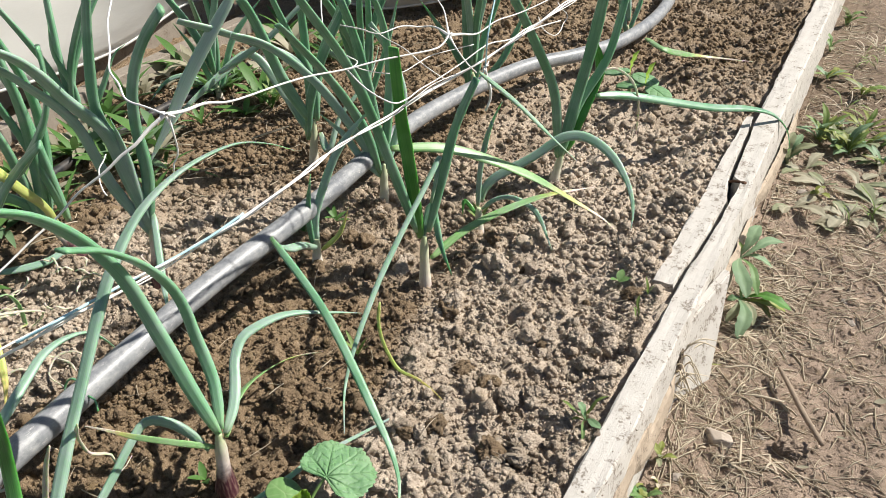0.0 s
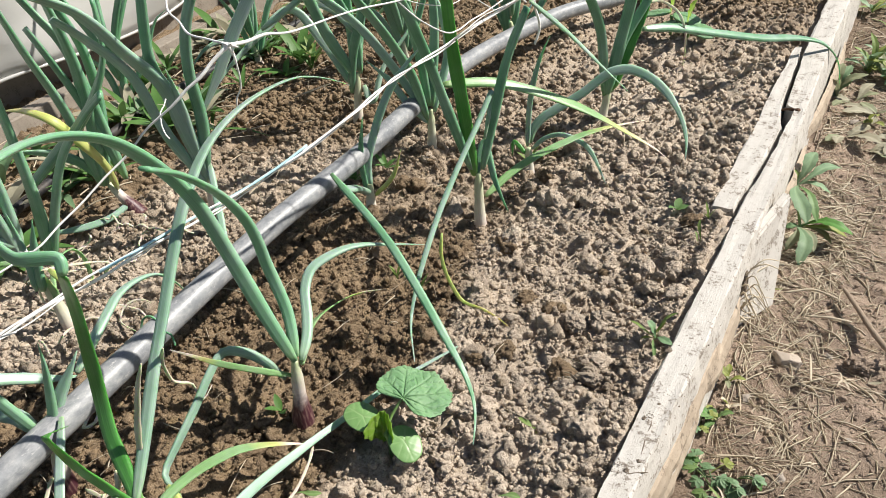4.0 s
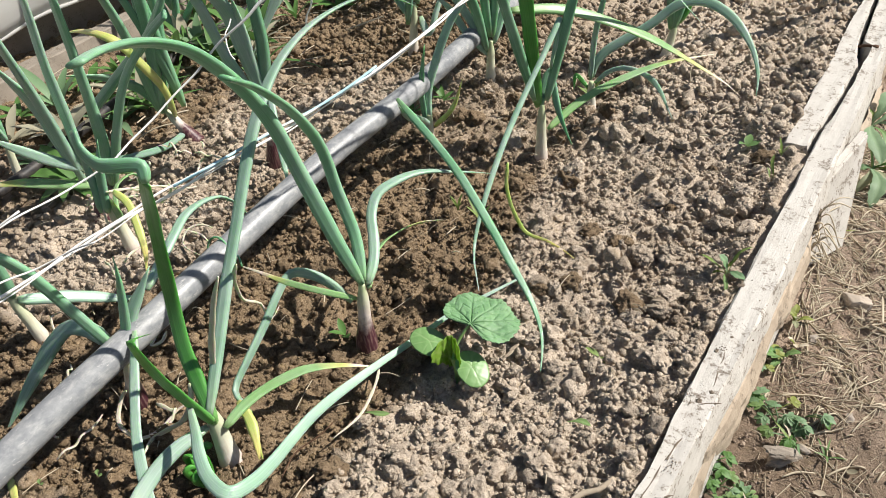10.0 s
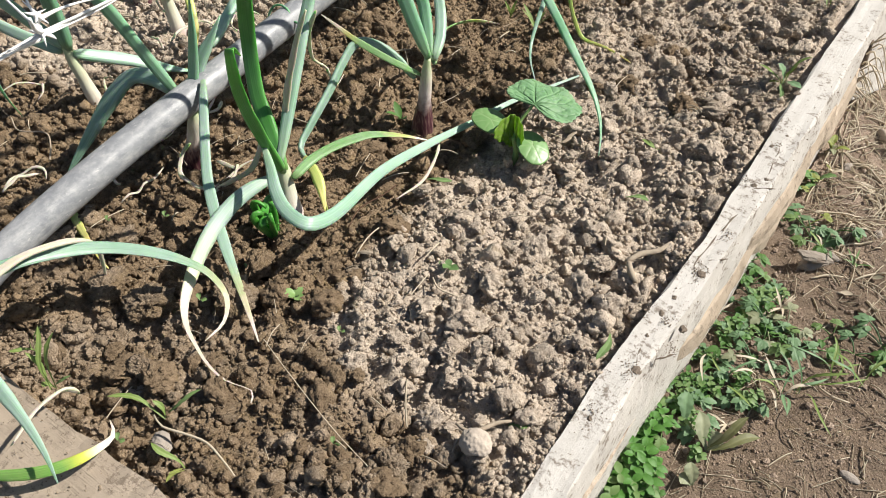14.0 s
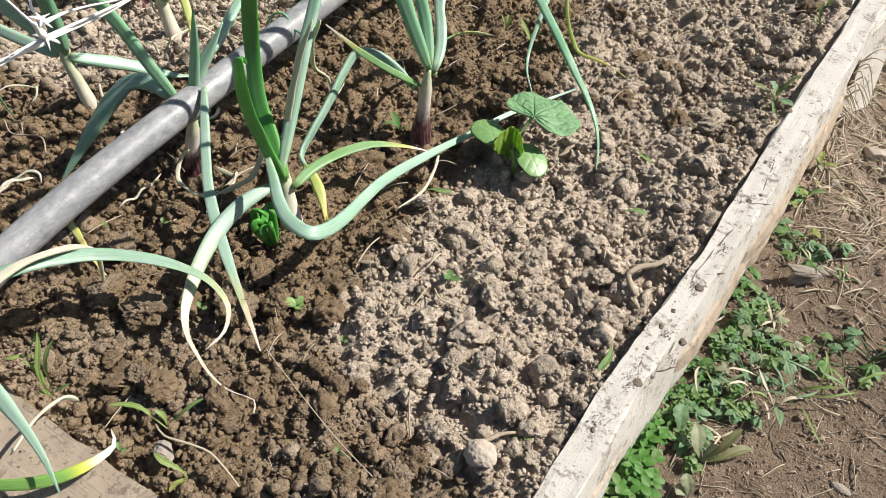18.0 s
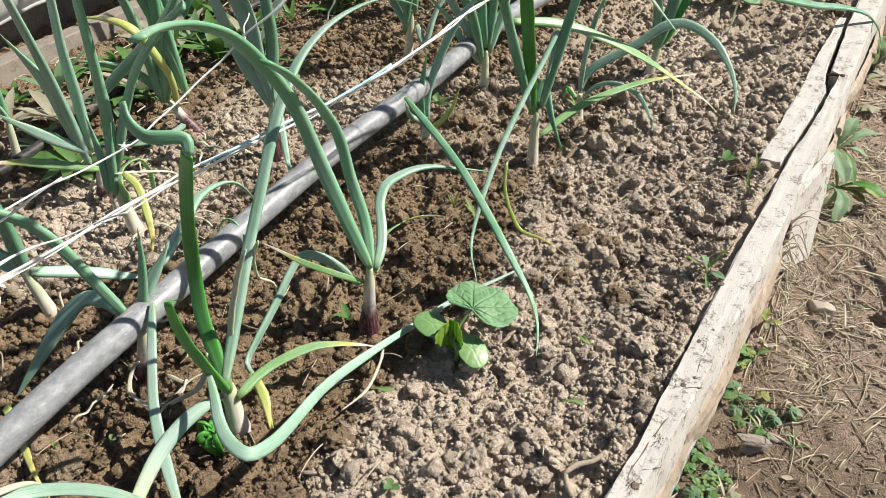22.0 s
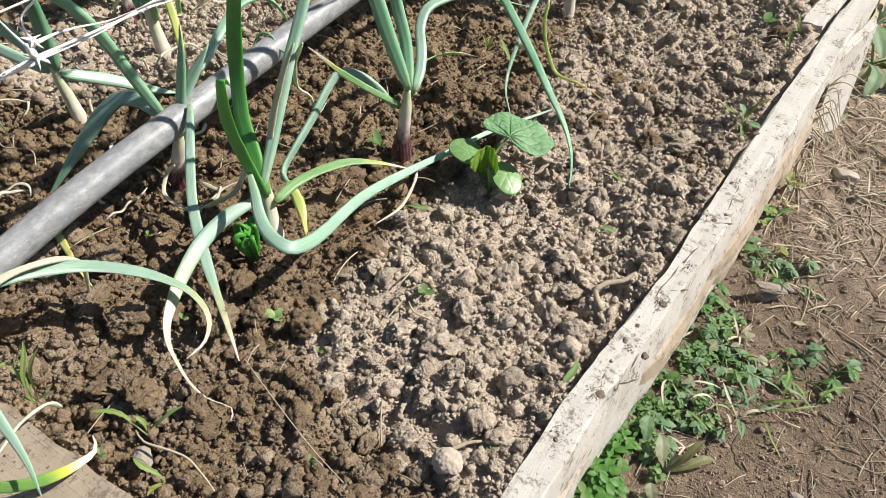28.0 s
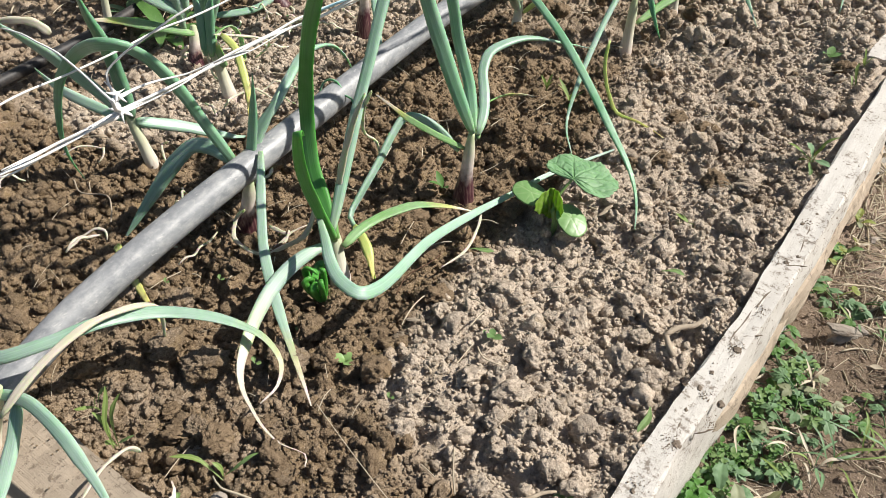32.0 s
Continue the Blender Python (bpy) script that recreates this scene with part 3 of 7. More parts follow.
def plank(name, y0, y1, inner, outer, top, bottom, material, label, rough=0.0015, step=0.006, notch=None, kind="structure", seed=1, parent=None):
    """A board that runs along y; inner, outer, top and bottom are (y, value) tables. Its edges are worn round and uneven."""
    y = np.arange(y0, y1 + step / 2, step)
    val = lambda tab: np.interp(y, [a for a, _ in tab], [b for _, b in tab])
    xi, xo, zt, zb = val(inner), val(outer), val(top), val(bottom)
    rings = []
    r = 0.003
    prof = []
    for u, w in ((0, 0.0), (0, 0.33), (0, 0.66), (0, 1.0), (0.12, 1), (0.3, 1), (0.5, 1), (0.7, 1), (0.88, 1), (1, 1.0), (1, 0.8), (1, 0.55), (1, 0.3), (1, 0.0)):
        x = xi + (xo - xi) * u
        z = zb + (zt - zb) * w
        corner = (u in (0, 1)) and w == 1.0
        jx = rough * 2 * (vnoise(y, np.full_like(y, u * 3 + w), 0.03, seed) - 0.5) + rough * 0.7 * (vnoise(y, np.full_like(y, u * 5 + w * 2), 0.012, seed + 1) - 0.5)
        jz = rough * (vnoise(y, np.full_like(y, u * 4 - w), 0.07, seed + 2) - 0.5)
        x = x + jx + (r * (1 if u == 0 else -1) if corner else 0)
        z = z + jz - (r * 0.6 if corner else 0)
        if notch is not None and u == 0:
            x = x + notch(y)
        prof.append(np.stack([x, y, z], -1))
    v = np.stack(prof, 1)
    n, m = v.shape[:2]
    idx = np.arange(n * m).reshape(n, m)
    a, b = idx[:-1], idx[1:]
    q = np.stack([a, b, np.roll(b, -1, 1), np.roll(a, -1, 1)], -1).reshape(-1, 4)
    faces = [tuple(f) for f in q.tolist()] + [tuple(idx[0].tolist()), tuple(idx[-1][::-1].tolist())]
    ob = mesh_object(name, v.reshape(-1, 3), faces, material, parent, smooth=False)
    return tagged(ob, label, "board", kind=kind) if not parent else ob


side_inner = [(-0.66, 0.162), (-0.36, 0.168), (-0.25, 0.170), (-0.09, 0.184), (0.10, 0.186), (0.32, 0.194), (0.46, 0.197), (0.50, 0.202), (0.60, 0.209),
              (0.722, 0.214), (0.728, 0.199), (0.95, 0.191), (2.7, 0.195)]
side_outer = [(-0.66, 0.192), (-0.34, 0.198), (-0.24, 0.200), (-0.08, 0.211), (0.11, 0.222), (0.33, 0.228), (0.56, 0.234), (0.96, 0.234), (1.44, 0.240), (2.7, 0.244)]
plank("side_board", -0.66, 2.7, side_inner, side_outer, [(-0.66, 0.014), (2.7, 0.016)], [(-0.66, -0.15), (2.7, -0.15)], WOOD,
      "pale weathered timber board edging the bed, cracked and stained", seed=3)
plank("edge_plank", 0.428, 0.955, [(0.42, 0.163), (0.96, 0.176)], [(0.42, 0.1950), (0.46, 0.1958), (0.50, 0.2005), (0.60, 0.2075), (0.67, 0.2100), (0.69, 0.202), (0.73, 0.1975), (0.96, 0.1895)], [(0.42, 0.0115), (0.96, 0.0150)],
      [(0.42, -0.07), (0.96, -0.07)], WOOD, "short pale plank wedged inside the side board", seed=9, kind="")
face = [(0.2275, 0.335, -0.100), (0.260, 0.412, -0.112), (0.250, 0.500, 0.004), (0.2275, 0.380, 0.001)]
bm = bmesh.new()
front = [bm.verts.new(p) for p in face]
rear = [bm.verts.new((x - 0.012, y + 0.002, z)) for x, y, z in face]
bm.faces.new(front)
bm.faces.new(rear[::-1])
for a in range(4):
    b = (a + 1) % 4
    bm.faces.new((front[b], front[a], rear[a], rear[b]))
bmesh.ops.recalc_face_normals(bm, faces=bm.faces)
bmesh.ops.bevel(bm, geom=list(bm.edges), offset=0.0025, segments=2, affect="EDGES")
tagged(part("stake", bm, WOOD, None), "flat pale wooden stake leaning against the side board", "stake")
# the board's outer face has split away in long slivers
for y0, y1, x0, z0 in ((-0.16, 0.10, 0.205, -0.040), (-0.02, 0.27, 0.214, -0.030), (0.17, 0.345, 0.221, -0.045), (0.02, 0.20, 0.213, -0.075), (0.48, 0.75, 0.232, -0.05), (0.8, 1.2, 0.233, -0.06)):
    n = 30
    v, prof = [], [(0.0, 0.0), (0.006, -0.004), (0.010, -0.018), (0.009, -0.034), (0.0, -0.044)]
    for i in range(n):
        t = i / (n - 1)
        y = y0 + (y1 - y0) * t
        taper = min(1, 5 * t, 5 * (1 - t)) ** 0.7
        for dx, dz in prof:
            v.append((x0 + (y - y0) * 0.025 + dx * taper + 0.003 * (float(vnoise(y, dz, 0.012, 7)) - 0.5), y, z0 + dz * (0.5 + 0.5 * taper) + 0.012 * (float(vnoise(y, 0.0, 0.05, 8)) - 0.5)))
    f = [(i * 5 + j, i * 5 + j + 1, i * 5 + 6 + j, i * 5 + 5 + j) for i in range(n - 1) for j in range(4)]
    sliver = mesh_object("sliver", v, f, WOOD_RAW, bpy.data.objects["side_board"], smooth=False)
# weathered grey rail; its darker wood colour also stands for the film's shade
plank("back_rail", -0.5, 1.15, [(-0.5, -1.27), (1.2, -1.24)], [(-0.5, -1.22), (1.2, -1.20)], [(-0.5, 0.05), (1.2, 0.05)], [(-0.5, -0.15), (1.2, -0.15)], WOOD_GREY,
      "grey timber rail behind the bed under the film", seed=31)
plank("left_board", -0.60, 1.06, [(-0.6, -1.075), (2.7, -1.06)], [(-0.6, -1.03), (2.7, -1.02)], [(-0.6, 0.03), (2.7, 0.03)], [(-0.6, -0.15), (2.7, -0.15)], WOOD_GREY,
      "old grey-brown board closing the far side of the bed", seed=21)
# the end board lies across the near end of the bed
bm = bmesh.new()
bmesh.ops.create_grid(bm, x_segments=120, y_segments=16, size=0.5)
for v in bm.verts:
    x, y = -0.435 + v.co.x * 1.19, -0.556 + v.co.y * 0.142
    v.co = (x, y, 0.0 + 0.003 * (float(vnoise(x, y, 0.012, 44)) - 0.5) + 0.004 * (float(vnoise(x, y, 0.09, 45)) - 0.5))
    if v.co.y > -0.487:
        v.co.y += 0.004 * (float(vnoise(x, 0.0, 0.02, 46)) - 0.5)
edge = [e for e in bm.edges if e.is_boundary]
down = bmesh.ops.extrude_edge_only(bm, edges=edge)["geom"]
for g in down:
    if isinstance(g, bmesh.types.BMVert):
        g.co.z = -0.15
tagged(part("end_board", bm, WOOD_END, None), "soil-stained grey plank across the near end of the bed", "board", kind="structure")

# knots, cracks and a rusty nail in the side board
def lump(rx, ry, rz, seed, rough=0.3, sub=2):
    """An uneven, knobbly ball; finer knobs come in as the mesh gets finer."""
    bm = bmesh.new()
    bmesh.ops.create_icosphere(bm, subdivisions=sub, radius=1)
    shift = Vector((seed * 3.1, seed * 1.7, seed * 2.3))
    for v in bm.verts:
        f = 1 + rough * noise.noise(v.co * 1.4 + shift)
        for octave in range(1, sub + 1):
            f += rough * 0.85 * 0.62 ** octave * noise.noise(v.co * 1.5 * 2.1 ** octave + shift)
        v.co = Vector((v.co.x * rx, v.co.y * ry, v.co.z * rz)) * f
    return bm


def web_knot(size, seed):
    """A flat knot of the net, drawn out into thin webs where the cords leave it."""
    r = random.Random(int(seed * 10))
    bm = bmesh.new()
    rim = 30
    arms = [k * math.tau / 5 + r.uniform(-0.3, 0.3) for k in range(5)]
    reach = [r.uniform(1.5, 2.6) for _ in arms]
    rows = []
    for level, thick in ((1.0, 0.10), (0.55, 0.20), (0.2, 0.30)):
        for side in (1, -1):
            ring = []
            for i in range(rim):
                a = i * math.tau / rim
                d = 0.55
                for way, far in zip(arms, reach):
                    gap = abs((a - way + math.pi) % math.tau - math.pi)
                    d = max(d, far * max(0.0, 1 - gap / 0.42) ** 1.6)
                d *= level * size
                ring.append(bm.verts.new((d * math.cos(a), d * math.sin(a), side * thick * size + 0.12 * size * math.sin(3 * a + seed))))
            rows.append(ring)
    loop = [rows[4], rows[2], rows[0], rows[1], rows[3], rows[5]]
    for one, two in zip(loop, loop[1:]):
        for i in range(rim):
            j = (i + 1) % rim
            bm.faces.new((one[i], two[i], two[j], one[j]))
    bm.faces.new(rows[4])
    bm.faces.new(rows[5][::-1])
    bmesh.ops.recalc_face_normals(bm, faces=bm.faces[:])
    return bm


def clod_shape(seed, sub, rough=0.30):
    """Vertices and triangles of a broken lump of earth of radius one: a few worn faces, knobbly all over."""
    r = np.random.default_rng(seed)
    if sub:
        bm = bmesh.new()
        bmesh.ops.create_icosphere(bm, subdivisions=sub, radius=1)
        bm.verts.ensure_lookup_table()
        d = np.array([v.co[:] for v in bm.verts])
        f = np.array([[v.index for v in q.verts] for q in bm.faces])
        bm.free()
    else:
        d = np.array([(1, 0, 0), (0, 1, 0), (-1, 0, 0), (0, -1, 0), (0, 0, 1), (0, 0, -1)], float)
        f = np.array([(a, (a + 1) % 4, 4) for a in range(4)] + [((a + 1) % 4, a, 5) for a in range(4)])
    cut = r.normal(size=(7, 3))
    cut /= np.linalg.norm(cut, axis=1)[:, None]
    reach = np.clip(d @ cut.T, 1e-3, None)
    size = np.minimum(1.0, (r.uniform(0.62, 0.95, 7) / reach).min(1))
    shift = Vector((seed * 3.1, seed * 1.7, seed * 2.3))
    for octave in range(sub + 1):
        size = size + rough * 0.72 ** octave * np.array([noise.noise(Vector(q) * 1.6 * 2.1 ** octave + shift) for q in d])
    return d * size[:, None] * np.array((1.0, 0.92, 0.82)), f


board = bpy.data.objects["side_board"]
for i, (x, y, s) in enumerate(((0.192, 0.152, 0.007), (0.200, -0.003, 0.004), (0.206, 0.010, 0.003), (0.199, -0.127, 0.006), (0.193, -0.237, 0.006), (0.187, -0.205, 0.003),
                               (0.207, -0.185, 0.005), (0.196, 0.058, 0.0035), (0.203, 0.080, 0.003), (0.188, -0.180, 0.004), (0.190, -0.16, 0.003), (0.183, -0.29, 0.003))):
    kn = part("knot", lump(s * 0.55, s * 0.7, 0.0012, i, 0.55, 3), KNOT, board, smooth=True)
    kn.location = (x, y, 0.0140)
for i, (x, y, length, turn) in enumerate(((0.207, -0.003, 0.022, 60), (0.200, 0.168, 0.030, 70), (0.192, -0.10, 0.05, 5), (0.204, -0.105, 0.018, 50), (0.206, -0.215, 0.016, 40),
                                          (0.197, -0.06, 0.03, 10), (0.189, -0.225, 0.02, -10), (0.204, 0.04, 0.05, -4), (0.21, 0.25, 0.06, -3))):
    a = radians(turn)
    pts = [(x + math.sin(a) * length * (t - 0.5) + 0.0006 * math.sin(9 * t + i), y + math.cos(a) * length * (t - 0.5), 0.0139) for t in (0, 0.25, 0.5, 0.75, 1)]
    tube("crack", pts, [0.0002, 0.0008, 0.0005, 0.0009, 0.0002], KNOT, board, sides=6, steps=400)
part("rot_hollow", lump(0.004, 0.012, 0.018, 9, 0.5, 3), KNOT, board, "dark rotten hollow").location = (0.2285, 0.345, -0.035)
fray = random.Random(31)
for i in range(26):
    y0, z0 = fray.gauss(0.35, 0.02), fray.uniform(-0.09, -0.015)
    out, turn = fray.uniform(0.010, 0.04), fray.uniform(-0.04, 0.05)
    rise = fray.uniform(-0.5, 0.7)
    tube("fibre", [(0.229, y0, z0), (0.229 + out * 0.4, y0 + turn * 0.3, max(-0.105, z0 + rise * out)), (0.229 + out, y0 + turn, max(-0.108, z0 + (rise - fray.uniform(0.3, 1.2)) * out))],
         [fray.uniform(0.0006, 0.0016), 0.0009, 0.0004], STRAW, board, sides=5, steps=150)
nail = thing("nail", "bent rusty nail in the notch of the board", "nail")
nail.location = (0.206, 0.722, 0.012)
tube("shank", [(-0.010, 0.004, -0.006), (0, 0, 0.0), (0.012, -0.004, 0.002)], 0.0022, RUST, nail, sides=8)
part("head", lump(0.0045, 0.0045, 0.0022, 5, 0.1), RUST, nail).location = (0.014, -0.005, 0.003)

# ---- pipe, hose, cords, film ----
PIPE_LINE = [(-0.249, -0.66, 0.02), (-0.252, -0.530, 0.028), (-0.256, -0.488, 0.033), (-0.264, -0.417, 0.045), (-0.264, -0.311, 0.060), (-0.262, -0.176, 0.072), (-0.275, 0.092, 0.078),
             (-0.276, 0.306, 0.075), (-0.295, 0.631, 0.065), (-0.250, 0.917, 0.050), (-0.184, 1.072, 0.035), (-0.142, 1.196, 0.024), (-0.118, 1.356, 0.020),
             (-0.122, 1.527, 0.018), (-0.152, 1.710, 0.018)]
tagged(tube("water_pipe", PIPE_LINE, 0.0142, PIPE, sides=20, steps=60), "scuffed grey plastic water pipe along the onion row", "pipe")
tagged(tube("drip_hose", [(-0.73, -0.30, 0.012), (-0.745, -0.04, 0.012), (-0.80, 0.19, 0.012), (-0.836, 0.36, 0.012), (-0.85, 0.55, 0.012), (-0.84, 0.9, 0.012)], 0.008, BLACK, sides=12, steps=60),
       "black irrigation hose lying on the soil", "hose")
tie = thing("pipe_tie", "thin green plant tie looped round the grey pipe", "tie")
ring = [(-0.271 + 0.0165 * math.cos(a), -0.085 + 0.006 * math.sin(a), 0.0745 + 0.0165 * math.sin(a)) for a in np.linspace(0, 2 * math.pi, 14)]
tube("loop", ring, 0.0012, LEAF["G"], tie, sides=6, steps=200)
tube("tail", [(-0.256, -0.083, 0.080), (-0.245, -0.082, 0.078), (-0.236, -0.088, 0.072)], 0.0011, LEAF["G"], tie, sides=6, steps=200)
sway = random.Random(2)
KNOTS = ((-0.276, -0.313, 0.179), (-0.204, 0.059, 0.330), (-0.108, 0.412, 0.300))
net = thing("trellis_net", "white twine net knotted above the onion row", "net")


def cord(w, line):
    end = min((math.dist(line[0], q) for q in KNOTS))
    taper = [0.0022, 0.0012, w / 2300, w / 2300, w / 2300, w / 2300, w / 2300] if end < 0.012 else w / 2300
    line = [line[0]] + [tuple(c + sway.gauss(0, 0.0012) for c in q) for q in spline(line, 25)[1:-1]] + [line[-1]]
    tube("cord", line, taper, TWINE, net, sides=6, steps=150)


cord(3, [(-0.299, -0.435, 0.170), (-0.297, -0.409, 0.170), (-0.293, -0.364, 0.170), (-0.275, -0.314, 0.178), (-0.256, -0.216, 0.185), (-0.224, -0.133, 0.200), (-0.196, -0.005, 0.200), (-0.158, 0.110, 0.220), (-0.141, 0.230, 0.235), (-0.109, 0.366, 0.250), (-0.077, 0.438, 0.262), (-0.070, 0.522, 0.265), (-0.054, 0.700, 0.270), (-0.047, 0.800, 0.270)])
MAIN = [(-0.299, -0.435, 0.170), (-0.297, -0.409, 0.170), (-0.293, -0.364, 0.170), (-0.275, -0.314, 0.178), (-0.256, -0.216, 0.185), (-0.224, -0.133, 0.200), (-0.196, -0.005, 0.200), (-0.158, 0.110, 0.220), (-0.141, 0.230, 0.235), (-0.109, 0.366, 0.250), (-0.077, 0.438, 0.262), (-0.070, 0.522, 0.265), (-0.054, 0.700, 0.270), (-0.047, 0.800, 0.270)]
cord(2.6, [(x + 0.0030 * math.sin(9 * y), y, z + 0.0030 * math.cos(9 * y)) for x, y, z in spline(MAIN, 40)[::3]])
cord(1.6, [(x - 0.0034 * math.sin(7 * y + 1), y, z - 0.0030 * math.cos(7 * y)) for x, y, z in spline(MAIN, 40)[2::3]])
tube("blue_twine", [(x + 0.002 * math.sin(40 * y), y, z + 0.003) for x, y, z in spline(MAIN, 40)[14:24]], 0.0014, BLUE, net, "pale blue tying twine", sides=6, steps=150)
cord(2.5, [(-0.591, 0.344, 0.360), (-0.465, 0.234, 0.360), (-0.381, 0.154, 0.350), (-0.322, 0.103, 0.340), (-0.250, 0.059, 0.335), (-0.204, 0.059, 0.330)])
cord(2.5, [(-0.204, 0.059, 0.330), (-0.192, 0.096, 0.325), (-0.181, 0.139, 0.320), (-0.170, 0.225, 0.310), (-0.132, 0.300, 0.305), (-0.101, 0.358, 0.300), (-0.108, 0.412, 0.300)])
cord(2.5, [(-0.204, 0.059, 0.330), (-0.221, 0.030, 0.310), (-0.242, 0.007, 0.290), (-0.283, -0.029, 0.250), (-0.307, -0.076, 0.220), (-0.317, -0.124, 0.200), (-0.333, -0.150, 0.190), (-0.352, -0.215, 0.182), (-0.372, -0.300, 0.175), (-0.395, -0.420, 0.170)])
cord(2, [(-0.204, 0.059, 0.330), (-0.204, 0.061, 0.310), (-0.217, 0.071, 0.280), (-0.227, 0.068, 0.260)])
cord(2, [(-0.108, 0.412, 0.300), (-0.161, 0.435, 0.300), (-0.178, 0.370, 0.310), (-0.237, 0.371, 0.310)])
cord(2, [(-0.108, 0.412, 0.300), (-0.097, 0.463, 0.290), (-0.080, 0.544, 0.290), (-0.059, 0.647, 0.290)])
cord(2, [(-0.108, 0.412, 0.300), (-0.144, 0.464, 0.310), (-0.191, 0.511, 0.320)])
cord(2, [(-0.108, 0.412, 0.300), (-0.090, 0.405, 0.280), (-0.070, 0.409, 0.260)])
cord(2, [(-0.163, 0.276, 0.300), (-0.105, 0.273, 0.270), (-0.107, 0.377, 0.260), (-0.086, 0.472, 0.270), (-0.038, 0.595, 0.270)])
cord(2, [(-0.276, -0.313, 0.179), (-0.256, -0.329, 0.200), (-0.276, -0.322, 0.200), (-0.363, -0.304, 0.200), (-0.471, -0.295, 0.190)])
cord(2, [(-0.276, -0.313, 0.179), (-0.298, -0.301, 0.200), (-0.266, -0.281, 0.230), (-0.239, -0.246, 0.250)])
cord(2, [(-0.282, -0.310, 0.186), (-0.288, -0.265, 0.180), (-0.269, -0.231, 0.180), (-0.227, -0.213, 0.200)])
cord(2, [(-0.275, -0.316, 0.176), (-0.288, -0.342, 0.170), (-0.301, -0.383, 0.160), (-0.307, -0.408, 0.160)])
cord(1.5, [(-0.215, 0.402, 0.300), (-0.151, 0.376, 0.290), (-0.096, 0.376, 0.260)])
cord(1.3, [(-0.059, 0.569, 0.280), (-0.043, 0.566, 0.260), (-0.043, 0.610, 0.250), (-0.050, 0.644, 0.260), (-0.072, 0.669, 0.270)])
cord(1.4, [(-0.172, 0.289, 0.300), (-0.153, 0.304, 0.290), (-0.127, 0.335, 0.280), (-0.123, 0.394, 0.280), (-0.105, 0.469, 0.270)])
cord(1.6, [(-0.278, 0.401, 0.360), (-0.215, 0.312, 0.340), (-0.193, 0.282, 0.330), (-0.182, 0.295, 0.310), (-0.152, 0.284, 0.305), (-0.151, 0.265, 0.305)])
cord(1.8, [(-0.362, 0.092, 0.240), (-0.358, 0.078, 0.230), (-0.350, 0.066, 0.220), (-0.338, 0.062, 0.210)])
cord(4, [(-0.076, 0.443, 0.253), (-0.076, 0.458, 0.220), (-0.081, 0.452, 0.190)])
tube("blue_twine", [(-0.081, 0.437, 0.240), (-0.076, 0.443, 0.253), (-0.067, 0.435, 0.300), (-0.076, 0.478, 0.340), (-0.083, 0.500, 0.360)], 0.0010, BLUE, net, "pale blue tying twine", sides=6, steps=150)
for x, y, z, s in ((-0.276, -0.313, 0.179, 0.0065), (-0.282, -0.308, 0.190, 0.0055), (-0.204, 0.059, 0.330, 0.006), (-0.108, 0.412, 0.300, 0.004), (-0.325, -0.135, 0.196, 0.004), (-0.076, 0.443, 0.253, 0.005)):
    part("knot", web_knot(s, s * 1000 + x * 100), TWINE, net, smooth=True).matrix_basis = pose(x, y, z, 35, 10, x * 900)


# the milky film hangs in folds behind the bed
plan = [(-1.22, -0.5), (-1.20, 0.0), (-1.16, 0.29), (-1.13, 0.42), (-1.18, 0.65), (-1.18, 0.92), (-1.12, 1.13), (-1.00, 1.25), (-0.86, 1.25), (-0.73, 1.24), (-0.62, 1.37), (-0.50, 1.70), (-0.45, 2.4)]
line = spline([(x, y, 0) for x, y in plan], 60)
low = np.interp(line[:, 1] + line[:, 0] + 1, (0.0, 0.25, 0.5, 0.75, 1.15, 1.45, 1.7, 3), (0.05, 0.05, 0.05, 0.05, 0.05, 0.03, 0.0, 0.0))
rows = []
for j, h in enumerate(np.linspace(0, 1, 40)):
    z = low + h * (0.85 - low)
    s = np.arange(len(line)) / 60
    fold = 0.045 * (vnoise(s, np.full_like(s, h * 0.6), 0.12, 5) - 0.5) * (0.4 + h) + 0.05 * (vnoise(s * 0.5, np.full_like(s, h), 0.16, 6) - 0.5)
    roll = 0.06 * math.sin(min(1, h / 0.6) * math.pi) * (h < 0.6)
    out = np.stack([-0.96 + 0 * s, 0.28 + 0 * s], -1)
    rows.append(np.stack([line[:, 0] + 0.96 * (fold + roll) - 0.30 * h * h, line[:, 1] - 0.25 * (fold + roll) + 0.15 * h * h, z + 0.02 * np.sin(s * 9) * (h < 0.1)], -1))
v = np.stack(rows)
idx = np.arange(v.shape[0] * v.shape[1]).reshape(v.shape[:2])
q = np.stack([idx[:-1, :-1], idx[:-1, 1:], idx[1:, 1:], idx[1:, :-1]], -1).reshape(-1, 4)
cover = thing("cover_film", "milky white plastic cover film gathered beside the bed", "film")
tube("hem", rows[0][::4], 0.0035, FILM, cover, "rolled lower hem", sides=8, steps=40)
film_sheet = mesh_object("sheet", v.reshape(-1, 3), q, FILM, cover)
thick = film_sheet.modifiers.new("thickness", "SOLIDIFY")
thick.thickness = 0.0015


# ---- onions ----
KINDS = {"r": "onion plant with a dark red bulb and blue-green hollow leaves", "w": "green onion plant with a pale neck and long leaves",
         "y": "onion plant with drooping, partly yellowed leaves"}


pending = []


def leaf_line(width, look_, line):
    """A leaf of the plant that comes next: its width in mm, its look and its line from the base to the tip."""
    pending.append((width, look_, line))


